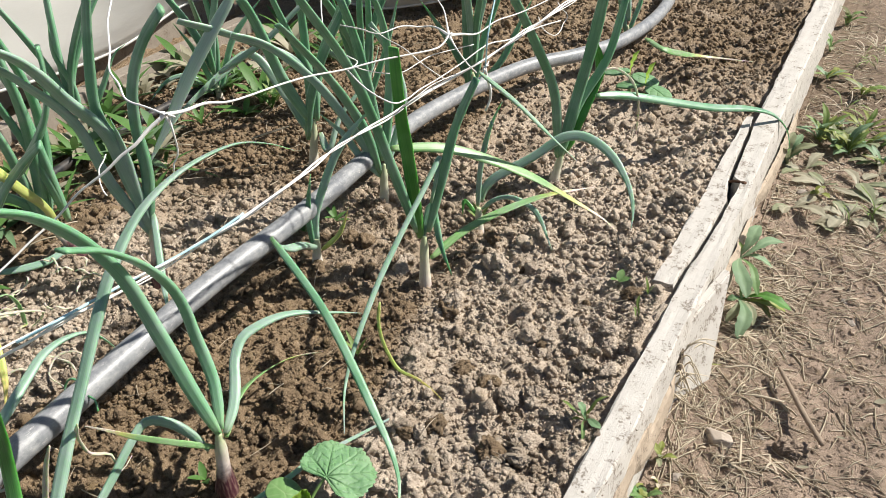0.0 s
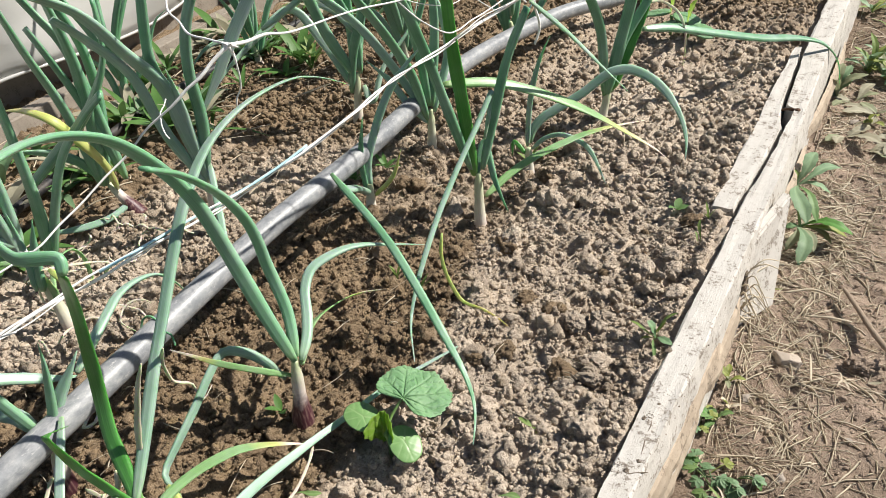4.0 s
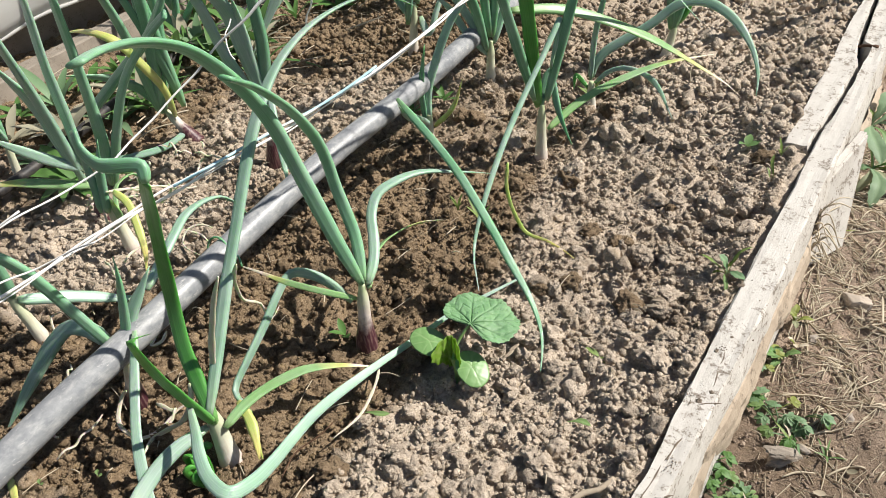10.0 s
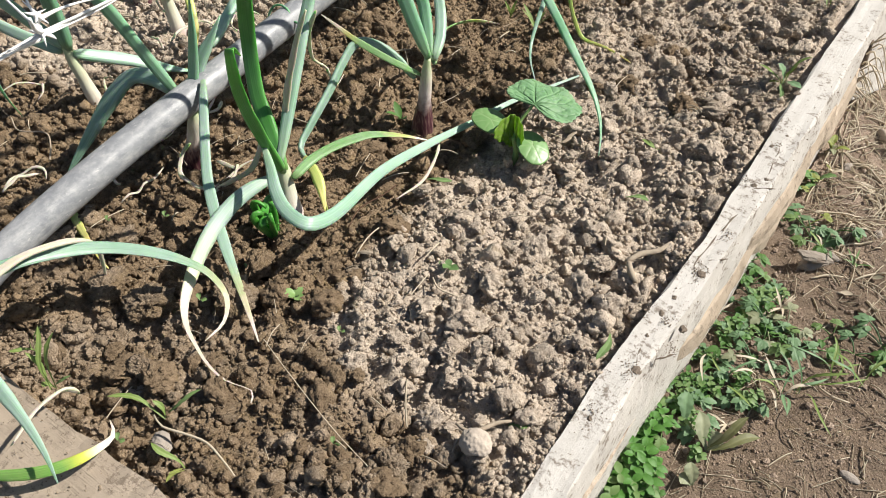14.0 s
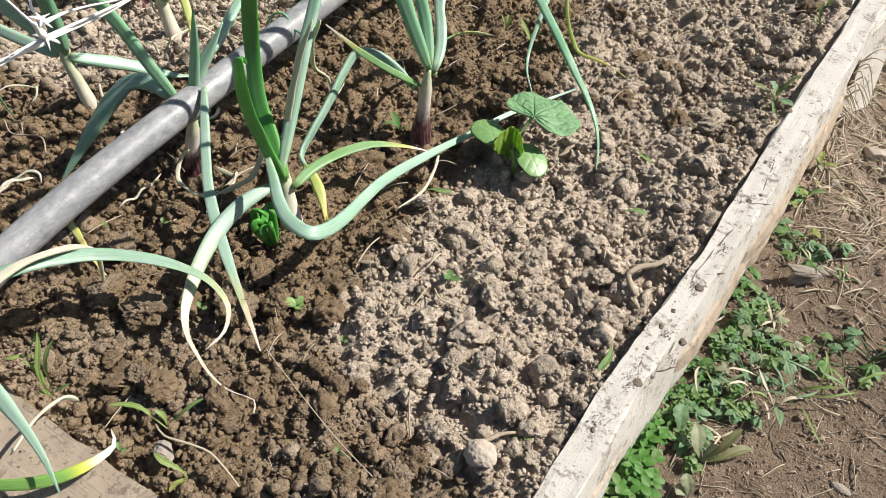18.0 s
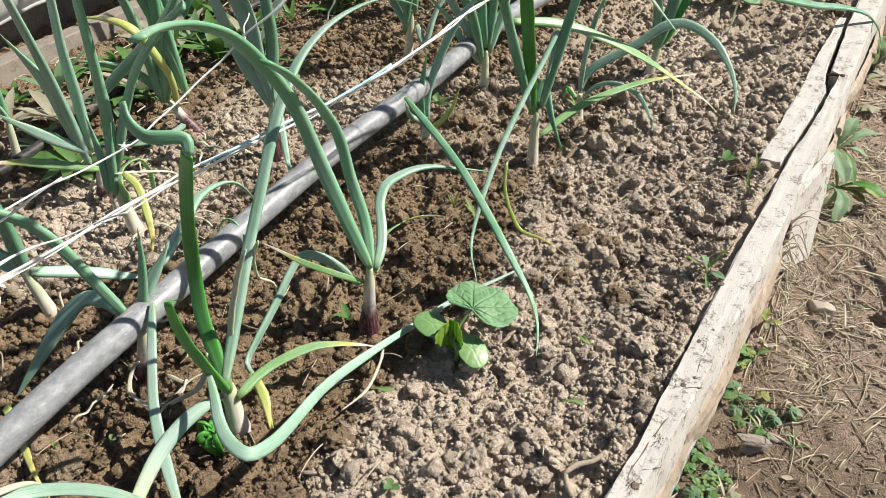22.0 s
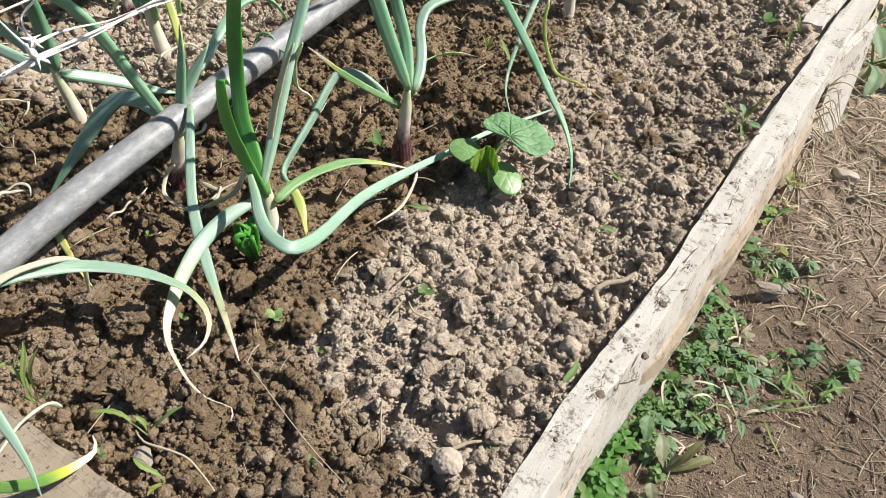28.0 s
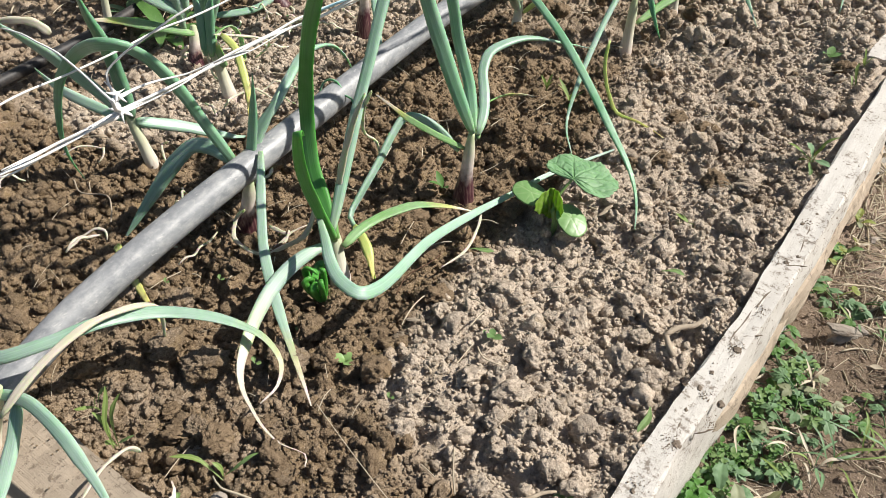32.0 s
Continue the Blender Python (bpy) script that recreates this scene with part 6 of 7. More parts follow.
clump("path_weed", "small dusty weed on the path", 0.254, 1.702, 8, 0.065, 0.0120, (WEED_FRESH, WEED_DUSTY))
clump("path_weed", "small dusty weed on the path", 0.269, 1.938, 8, 0.078, 0.0144, (WEED_DUSTY, WEED_FRESH))
clump("path_weed", "low yellowing weed on the path", 0.318, 0.957, 5, 0.052, 0.0108, (WEED_YELLOW, WEED_DUSTY))
clump("withered_weed", "withered grey-olive leaves flat on the path", 0.282, 1.043, 5, 0.059, 0.022, (DEADLEAF, WEED_DUSTY, DEADLEAF), (0, 14), 0.08)
clump("withered_weed", "withered grey-olive leaves flat on the path", 0.327, 0.994, 6, 0.065, 0.023, (DEADLEAF, WEED_DUSTY, DEADLEAF), (0, 14), 0.08)
clump("withered_weed", "withered grey-olive leaves flat on the path", 0.286, 0.89, 5, 0.065, 0.022, (DEADLEAF, WEED_DUSTY, DEADLEAF), (0, 14), 0.08)
clump("withered_weed", "withered grey-olive leaves flat on the path", 0.373, 0.91, 6, 0.065, 0.025, (DEADLEAF, WEED_DUSTY, DEADLEAF), (0, 14), 0.08)
clump("withered_weed", "withered grey-olive leaves flat on the path", 0.407, 0.966, 5, 0.065, 0.025, (DEADLEAF, WEED_DUSTY, DEADLEAF), (0, 14), 0.08)
clump("withered_weed", "withered grey-olive leaves flat on the path", 0.325, 0.868, 4, 0.054, 0.019, (DEADLEAF, WEED_DUSTY, DEADLEAF), (0, 14), 0.08)
clump("withered_weed", "withered grey-olive leaves flat on the path", 0.407, 1.099, 5, 0.065, 0.019, (DEADLEAF, WEED_DUSTY, DEADLEAF), (0, 14), 0.08)
clump("withered_weed", "withered grey-olive leaves flat on the path", 0.381, 1.018, 4, 0.054, 0.019, (DEADLEAF, WEED_DUSTY, DEADLEAF), (0, 14), 0.08)
lobed_weed(0.208, 0.028, 6, 0.02, (WEED_LEAF, WEED))
lobed_weed(0.226, 0.017, 4, 0.018, (WEED, WEED_LEAF, WEED_FRESH))
lobed_weed(0.255, -0.029, 6, 0.02, (WEED_LEAF, WEED_DUSTY))
lobed_weed(0.259, -0.05, 5, 0.018, (WEED_LEAF, WEED))
lobed_weed(0.288, -0.047, 6, 0.02, (WEED, WEED_LEAF, WEED_FRESH))
lobed_weed(0.273, -0.029, 4, 0.018, (WEED_LEAF, WEED_DUSTY))
lobed_weed(0.241, -0.077, 4, 0.016, (WEED_LEAF, WEED))
lobed_weed(0.234, -0.101, 4, 0.015, (WEED, WEED_LEAF, WEED_FRESH))
lobed_weed(0.258, -0.078, 5, 0.018, (WEED_LEAF, WEED_DUSTY))
lobed_weed(0.353, 0.002, 6, 0.022, (WEED_LEAF, WEED))
lobed_weed(0.334, -0.017, 4, 0.018, (WEED, WEED_LEAF, WEED_FRESH))
lobed_weed(0.248, 0.122, 6, 0.02, (WEED_YELLOW, WEED_LEAF))
lobed_weed(0.272, 0.106, 5, 0.018, (WEED_LEAF, WEED))
lobed_weed(0.227, 0.124, 4, 0.016, (WEED, WEED_LEAF, WEED_FRESH))
lobed_weed(0.294, -0.08, 3, 0.014, (WEED_LEAF, WEED_DUSTY))
lobed_weed(0.206, -0.068, 3, 0.014, (WEED_YELLOW, WEED_LEAF))
lobed_weed(0.259, 0.109, 4, 0.02, (WEED, WEED_LEAF, WEED_FRESH))
lobed_weed(0.222, 0.199, 3, 0.018, (WEED_YELLOW, WEED_LEAF))
lobed_weed(0.217, 0.167, 3, 0.016, (WEED_YELLOW, WEED_LEAF))
lobed_weed(0.277, 0.131, 3, 0.018, (WEED, WEED_LEAF, WEED_FRESH))
lobed_weed(0.214, -0.031, 4, 0.016, (WEED_LEAF, WEED_DUSTY))
lobed_weed(0.23, -0.028, 4, 0.016, (WEED_LEAF, WEED))
lobed_weed(0.311, -0.008, 3, 0.016, (WEED, WEED_LEAF, WEED_FRESH))
creeping_weed(0.212, -0.216, 6, 0.026, 0.013, (WEED_BRIGHT, WEED_BRIGHT, WEED_FRESH))
creeping_weed(0.212, -0.236, 7, 0.028, 0.014, (WEED_BRIGHT, WEED_BRIGHT, WEED_FRESH))
creeping_weed(0.212, -0.196, 5, 0.022, 0.011, (WEED_BRIGHT, WEED_BRIGHT, WEED_FRESH))
creeping_weed(0.212, -0.252, 7, 0.028, 0.014, (WEED_BRIGHT, WEED_BRIGHT, WEED_FRESH))
creeping_weed(0.215, -0.237, 6, 0.026, 0.013, (WEED_BRIGHT, WEED_BRIGHT, WEED_FRESH))
creeping_weed(0.212, -0.182, 4, 0.016, 0.009, (WEED_BRIGHT, WEED_BRIGHT, WEED_FRESH))
creeping_weed(0.212, -0.268, 7, 0.028, 0.014, (WEED_BRIGHT, WEED_BRIGHT, WEED_FRESH))
creeping_weed(0.216, -0.254, 6, 0.026, 0.013, (WEED_BRIGHT, WEED_BRIGHT, WEED_FRESH))
creeping_weed(0.217, -0.137, 4, 0.016, 0.008, (WEED_LEAF, WEED_FRESH, WEED), "small green seedling weeds beside the board")
creeping_weed(0.219, -0.161, 4, 0.014, 0.007, (WEED_LEAF, WEED_FRESH, WEED), "small green seedling weeds beside the board")
creeping_weed(0.229, -0.138, 4, 0.016, 0.008, (WEED_LEAF, WEED_FRESH, WEED), "small green seedling weeds beside the board")
creeping_weed(0.202, -0.147, 3, 0.012, 0.007, (WEED_LEAF, WEED_FRESH, WEED), "small green seedling weeds beside the board")
creeping_weed(0.236, -0.125, 3, 0.018, 0.008, (WEED_LEAF, WEED_FRESH, WEED), "small green seedling weeds beside the board")
creeping_weed(0.201, -0.123, 4, 0.014, 0.007, (WEED_LEAF, WEED_FRESH, WEED), "small green seedling weeds beside the board")
creeping_weed(0.256, -0.105, 3, 0.014, 0.008, (WEED_LEAF, WEED_FRESH, WEED), "small green seedling weeds beside the board")
creeping_weed(0.208, -0.107, 3, 0.014, 0.007, (WEED_LEAF, WEED_FRESH, WEED), "small green seedling weeds beside the board")
creeping_weed(0.219, -0.092, 3, 0.014, 0.007, (WEED_LEAF, WEED_FRESH, WEED), "small green seedling weeds beside the board")
plant = thing("plantain_weed", "plantain with a pale leaf and two olive leaves", "weed", "weeds")
plant.location = (0.255, -0.19, -0.112)
for tip, wide, rise, look_ in (((-0.018, 0.019, 0.017), 0.0135, 0.12, WEED_DUSTY), ((0.021, 0.028, 0.027), 0.008, 0.12, WEED_OLIVE), ((0.035, 0.028, 0.007), 0.009, 0.12, WEED_OLIVE), ((0.007, 0.013, 0.012), 0.014, 0.12, WEED_DUSTY),):
    long_leaf(tip, wide, rise, look_, plant)
plant = thing("plantain_weed", "plantain with a pale leaf and two olive leaves", "weed", "weeds")
plant.location = (0.256, -0.227, -0.112)
for tip, wide, rise, look_ in (((-0.006, 0.013, 0.012), 0.012, 0.12, WEED_DUSTY), ((-0.011, 0.002, 0.004), 0.012, 0.12, WEED_DUSTY),):
    long_leaf(tip, wide, rise, look_, plant)
plant = thing("plantain_weed", "small dusty plantain pressed to the path", "weed", "weeds")
plant.location = (0.228, -0.178, -0.112)
for tip, wide, rise, look_ in (((-0.004, 0.025, 0.012), 0.014, 0.1, WEED_LEAF), ((0.012, 0.006, 0.002), 0.014, 0.1, WEED_DUSTY), ((-0.005, -0.008, 0.002), 0.012, 0.1, WEED_DUSTY),):
    long_leaf(tip, wide, rise, look_, plant)
for i in range(46):
    y = spread.uniform(-0.33, 0.03)
    x = 0.216 + 0.07 * (y + 0.2) + abs(spread.gauss(0, 0.022))
    if i % 2:
        lobed_weed(x, y, spread.randint(3, 5), spread.uniform(0.011, 0.018), (WEED_LEAF, WEED_LEAF, WEED, WEED_FRESH))
    else:
        creeping_weed(x, y, spread.randint(3, 5), spread.uniform(0.012, 0.02), 0.008, (WEED, WEED_LEAF, WEED_FRESH), "small green seedling weeds beside the board")
clump("grass_tuft", "thin grass blades on the path", 0.29, -0.108, 6, 0.05, 0.0028, (WEED_LEAF, GRASS, STRAW), (5, 45), 0.2, "grass")
clump("grass_tuft", "thin grass blades on the path", 0.301, -0.093, 5, 0.06, 0.0028, (WEED_LEAF, GRASS, STRAW), (5, 45), 0.2, "grass")
clump("grass_tuft", "thin grass blades on the path", 0.217, -0.093, 4, 0.05, 0.0028, (WEED_LEAF, GRASS, STRAW), (5, 45), 0.2, "grass")
clump("grass_tuft", "thin grass blades on the path", 0.27, -0.103, 4, 0.04, 0.0028, (WEED_LEAF, GRASS, STRAW), (5, 45), 0.2, "grass")
clump("grass_tuft", "thin grass blades on the path", 0.324, -0.06, 3, 0.05, 0.0028, (WEED_LEAF, GRASS, STRAW), (5, 45), 0.2, "grass")
clump("grass_tuft", "thin grass blades on the path", 0.343, -0.055, 3, 0.05, 0.0028, (WEED_LEAF, GRASS, STRAW), (5, 45), 0.2, "grass")
clump("grass_tuft", "thin grass blades on the path", 0.22, -0.014, 4, 0.03, 0.0028, (WEED_LEAF, GRASS, STRAW), (5, 45), 0.2, "grass")
clump("grass_tuft", "thin grass blades on the path", 0.275, 0.091, 5, 0.03, 0.0028, (WEED_LEAF, GRASS, STRAW), (5, 45), 0.2, "grass")
clump("grass_tuft", "thin grass blades on the path", 0.245, -0.119, 3, 0.04, 0.0028, (WEED_LEAF, GRASS, STRAW), (5, 45), 0.2, "grass")
clump("grass_tuft", "thin grass blades on the path", 0.411, 0.918, 9, 0.07, 0.003, (WEED_DUSTY, GRASS, STRAW), (5, 40), 0.2, "grass")
clump("grass_tuft", "thin grass blades on the path", 0.427, 0.878, 8, 0.06, 0.003, (WEED_DUSTY, GRASS, STRAW), (5, 40), 0.2, "grass")
clump("grass_tuft", "thin grass blades on the path", 0.376, 0.882, 6, 0.06, 0.003, (WEED_DUSTY, GRASS, STRAW), (5, 40), 0.2, "grass")
r = random.Random(12)
for i in range(60):
    x, y = r.uniform(-1.01, -0.66), r.uniform(0.0, 1.05)
    weed("bed_weed", "leafy weed along the far edge of the bed", x, y, top_of(x, y), r.randint(6, 9), r.uniform(0.04, 0.10), r.uniform(0.003, 0.013), r.uniform(30, 65), r.choice((WEED, WEED, WEED, WEED_LEAF, DEADLEAF)), 300 + i, droop=0.4)
for i in range(14):
    x, y = 0.246 + abs(r.gauss(0, 0.05)), r.uniform(-0.4, 1.6)
    weed("grass_tuft", "small tuft of grass on the path", x, y, on_path(x, y), r.randint(4, 7), r.uniform(0.015, 0.03), 0.0011, r.uniform(20, 55), r.choice((GRASS, STRAW, STRAW, WEED_PALE)), 340 + i, droop=0.5, category="grass")
for i in range(26):
    x, y = r.uniform(0.25, 0.5), r.uniform(-0.35, 1.2)
    weed("dead_leaf", "curled dry leaf on the path", x, y, on_path(x, y) + 0.003, 1, r.uniform(0.010, 0.024), r.uniform(0.002, 0.0045), 8, r.choice((DEADLEAF, STRAW)), 380 + i, droop=-0.2, category="leaf", group="dead leaves")
# seedlings and grass in the bed
def seedling(x, y, n, ln, w, m, p, seed):
    weed("seedling_weed", "tiny green weed seedling in the bed", x, y, top_of(x, y) + 0.002, n, ln, w, p, m, seed, droop=0.2, group="seedlings in the bed")


seedling(-0.110, 0.160, 5, 0.035, 0.0025, GRASS, 60, 126)
seedling(-0.150, 0.172, 4, 0.028, 0.0025, GRASS, 65, 127)
seedling(0.125, 0.420, 3, 0.022, 0.006, WEED_PALE, 35, 128)
seedling(0.170, 0.395, 3, 0.026, 0.002, GRASS, 70, 129)
seedling(0.023, -0.222, 3, 0.010, 0.0035, WEED_PALE, 35, 130)
seedling(-0.075, -0.305, 4, 0.010, 0.004, SHOOT, 25, 133)
seedling(-0.13, -0.30, 2, 0.010, 0.003, SHOOT, 25, 136)
seedling(0.100, 0.02, 2, 0.014, 0.003, GRASS, 15, 137)
seedling(-0.147, -0.06, 3, 0.02, 0.004, WEED, 40, 139)
seedling(-0.33, 0.34, 6, 0.03, 0.004, WEED, 45, 140)
seedling(-0.30, 0.38, 6, 0.03, 0.004, WEED, 45, 141)
seedling(-0.62, 0.32, 7, 0.04, 0.005, WEED, 45, 142)
seedling(-0.74, 0.55, 7, 0.05, 0.005, WEED, 45, 143)
seedling(-0.82, 0.75, 8, 0.06, 0.006, WEED, 45, 144)
seedling(-0.86, 0.35, 8, 0.05, 0.006, GRASS, 50, 145)
seedling(-0.68, 0.70, 7, 0.05, 0.006, GRASS, 45, 146)
seedling(-0.12, 0.50, 6, 0.03, 0.003, GRASS, 55, 147)
plant = thing("grass_seedling", "young grass with broad green blades in the damp soil", "seedling", "seedlings in the bed")
plant.location = (-0.159, -0.473, 0.004)
for tip, wide, rise, look_ in (((-0.021, 0.017, 0.041), 0.0042, 0.1, GRASS), ((-0.004, 0.022, 0.041), 0.0042, 0.1, GRASS), ((-0.021, 0.003, 0.026), 0.004, 0.1, GRASS), ((0.016, 0.01, 0.016), 0.004, 0.1, WEED_FRESH), ((-0.009, -0.003, 0.004), 0.004, 0.1, GRASS),):
    long_leaf(tip, wide, rise, look_, plant)
plant = thing("grass_seedling", "young grass with broad green blades in the damp soil", "seedling", "seedlings in the bed")
plant.location = (-0.199, -0.46, 0.004)
for tip, wide, rise, look_ in (((0.008, 0.012, 0.026), 0.005, 0.1, WEED_FRESH), ((-0.013, -0.012, 0.006), 0.004, 0.1, GRASS), ((0.001, 0.002, 0.016), 0.004, 0.1, GRASS),):
    long_leaf(tip, wide, rise, look_, plant)
plant = thing("grass_seedling", "young grass with two spread blades in the damp soil", "seedling", "seedlings in the bed")
plant.location = (-0.069, -0.444, 0.006)
for tip, wide, rise, look_ in (((-0.037, -0.015, 0.016), 0.0042, 0.12, GRASS), ((0.02, 0.021, 0.02), 0.0042, 0.12, WEED_FRESH), ((-0.008, 0.0, 0.014), 0.004, 0.12, GRASS),):
    long_leaf(tip, wide, rise, look_, plant)
plant = thing("grass_seedling", "small reddish grass seedling in the damp soil", "seedling", "seedlings in the bed")
plant.location = (-0.028, -0.466, 0.006)
for tip, wide, rise, look_ in (((-0.023, -0.001, 0.016), 0.0045, 0.12, GRASS), ((0.001, -0.014, 0.006), 0.003, 0.12, WEED_YELLOW), ((-0.002, -0.009, 0.006), 0.003, 0.12, WEED_YELLOW),):
    long_leaf(tip, wide, rise, look_, plant)
plant = thing("grass_seedling", "small broad-leaved seedling and grass by the board", "seedling", "seedlings in the bed")
plant.location = (0.173, 0.168, 0.01)
for tip, wide, rise, look_ in (((-0.029, 0.004, 0.01), 0.004, 0.15, GRASS), ((0.018, 0.014, 0.03), 0.004, 0.15, GRASS), ((-0.01, 0.0, 0.02), 0.012, 0.15, WEED_LEAF), ((0.02, -0.011, 0.008), 0.01, 0.15, WEED_LEAF), ((-0.012, -0.008, 0.002), 0.004, 0.15, WEED_YELLOW), ((0.007, 0.011, 0.02), 0.004, 0.15, WEED_YELLOW), ((0.005, -0.027, -0.002), 0.0042, 0.15, WEED_FRESH),):
    long_leaf(tip, wide, rise, look_, plant)
plant = thing("grass_seedling", "single upright grass blade by the board", "seedling", "seedlings in the bed")
plant.location = (0.17, 0.353, 0.006)
for tip, wide, rise, look_ in (((-0.003, 0.015, 0.024), 0.004, 0.05, GRASS), ((-0.008, 0.008, 0.009), 0.003, 0.05, GRASS),):
    long_leaf(tip, wide, rise, look_, plant)
plant = thing("sprout", "tiny sprout with a pair of round seed leaves", "seedling", "seedlings in the bed")
plant.location = (0.046, -0.397, 0.008)
for tip, wide, rise, look_ in (((0.0050, 0.0017, 0.002), 0.0037, 0.1, WEED_FRESH), ((-0.0039, 0.0022, 0.003), 0.0037, 0.1, WEED_FRESH),):
    long_leaf(tip, wide, rise, look_, plant)
plant = thing("sprout", "tiny sprout with a pair of round seed leaves", "seedling", "seedlings in the bed")
plant.location = (-0.081, -0.476, 0.008)
for tip, wide, rise, look_ in (((0.0055, 0.0017, 0.002), 0.0041, 0.1, WEED_FRESH), ((-0.0044, 0.0022, 0.003), 0.0041, 0.1, WEED_FRESH),):
    long_leaf(tip, wide, rise, look_, plant)
plant = thing("sprout", "tiny sprout with a pair of round seed leaves", "seedling", "seedlings in the bed")
plant.location = (-0.126, -0.357, 0.008)
for tip, wide, rise, look_ in (((0.0060, 0.0017, 0.002), 0.0045, 0.1, WEED_FRESH), ((-0.0050, 0.0022, 0.003), 0.0045, 0.1, WEED_FRESH),):
    long_leaf(tip, wide, rise, look_, plant)
plant = thing("sprout", "tiny sprout with a pair of round seed leaves", "seedling", "seedlings in the bed")
plant.location = (-0.225, -0.306, 0.008)
for tip, wide, rise, look_ in (((0.0050, 0.0017, 0.002), 0.0037, 0.1, WEED_FRESH), ((-0.0039, 0.0022, 0.003), 0.0037, 0.1, WEED_FRESH),):
    long_leaf(tip, wide, rise, look_, plant)
plant = thing("sprout", "tiny sprout with a pair of round seed leaves", "seedling", "seedlings in the bed")
plant.location = (-0.265, -0.337, 0.008)
for tip, wide, rise, look_ in (((0.0044, 0.0011, 0.002), 0.0033, 0.1, WEED_FRESH), ((-0.0033, 0.0017, 0.003), 0.0033, 0.1, WEED_FRESH),):
    long_leaf(tip, wide, rise, look_, plant)
plant = thing("sprout", "tiny sprout with a pair of round seed leaves", "seedling", "seedlings in the bed")
plant.location = (-0.011, -0.321, 0.008)
for tip, wide, rise, look_ in (((0.0044, 0.0011, 0.002), 0.0033, 0.1, WEED_FRESH), ((-0.0033, 0.0017, 0.003), 0.0033, 0.1, WEED_FRESH),):
    long_leaf(tip, wide, rise, look_, plant)
plant = thing("sprout", "tiny sprout with a pair of round seed leaves", "seedling", "seedlings in the bed")
plant.location = (0.017, -0.224, 0.008)
for tip, wide, rise, look_ in (((0.0044, 0.0011, 0.002), 0.0033, 0.1, WEED_FRESH), ((-0.0033, 0.0017, 0.003), 0.0033, 0.1, WEED_FRESH),):
    long_leaf(tip, wide, rise, look_, plant)
plant = thing("fallen_blade", "short green blade lying on the dry soil", "leaf")
plant.location = (0.109, -0.068, 0.008)
for tip, wide, rise, look_ in (((0.02, 0.003, 0.002), 0.006, 0.08, WEED_FRESH),):
    long_leaf(tip, wide, rise, look_, plant)
plant = thing("fallen_blade", "short green blade lying on the dry soil", "leaf")
plant.location = (0.138, -0.322, 0.008)
for tip, wide, rise, look_ in (((0.012, 0.008, 0.002), 0.006, 0.08, WEED_FRESH),):
    long_leaf(tip, wide, rise, look_, plant)
plant = thing("fallen_blade", "short green blade lying on the dry soil", "leaf")
plant.location = (0.163, -0.211, 0.008)
for tip, wide, rise, look_ in (((0.003, -0.03, 0.002), 0.006, 0.08, WEED_FRESH),):
    long_leaf(tip, wide, rise, look_, plant)
plant = thing("fallen_blade", "short green blade lying on the dry soil", "leaf")
plant.location = (-0.054, -0.144, 0.008)
for tip, wide, rise, look_ in (((0.022, 0.01, 0.002), 0.006, 0.08, WEED_FRESH),):
    long_leaf(tip, wide, rise, look_, plant)
for sx, sy, tall, parts in ((-0.06, 1.041, 0.035, (165, 345)), (-0.019, 1.01, 0.022, (175, 330))):
    plant = thing("squash_seedling", "pale-leaved squash seedling in the dry soil", "seedling", "squash seedlings")
    plant.location = (sx, sy, top_of(sx, sy))
    tube("stem", [(0, 0, -0.004), (0.001, 0.001, tall * 0.5), (0, 0, tall)], 0.003, SHOOT, plant, sides=8, steps=200)
    for turn in parts:
        cot = blade(seed_outline, lambda x, y: -6 * x * x - 5 * y * y, CUKE, "seed_leaf", plant, [0.0], rings=8, n=48, thickness=0.0014, depth=0.0003)
        cot.matrix_local = pose(0, 0, tall, 0, 0, turn) @ pose(0.030, 0, 0.001, 0, 10, 0) @ Matrix.Scale(1.7, 4)
    long_leaf((0.012, 0.006, tall + 0.050), 0.026, 0.10, YOUNG, plant, "young_leaf", (0, 0, tall), "folded bright young leaf")
# bright shoots at the foot of the near onion
shoot = thing("onion_shoot", "bunch of bright green curled young onion shoots", "shoot")
sx, sy = -0.147, -0.254
for dx, dy, hgt, curl in ((-0.013, -0.004, 0.030, 0.9), (-0.007, -0.012, 0.024, 0.6), (0.003, -0.013, 0.020, 0.8), (0.010, -0.008, 0.026, 0.5), (0.002, 0.004, 0.030, 0.3)):
    sz = top_of(sx, sy)
    tube("blade", [(sx + dx * 0.3, sy + dy * 0.3, sz - 0.004), (sx + dx * 0.8, sy + dy * 0.8, sz + hgt * 0.5), (sx + dx, sy + dy, sz + hgt), (sx + dx * (1 - curl * 0.5), sy + dy * (1 - curl * 0.5), sz + hgt * 1.12),
                   (sx + dx * (1 - curl), sy + dy * (1 - curl), sz + hgt * 0.95)], [0.0030, 0.0036, 0.0038, 0.0034, 0.0022], LEAF["F"], shoot, flat=0.6, sides=10, steps=400)


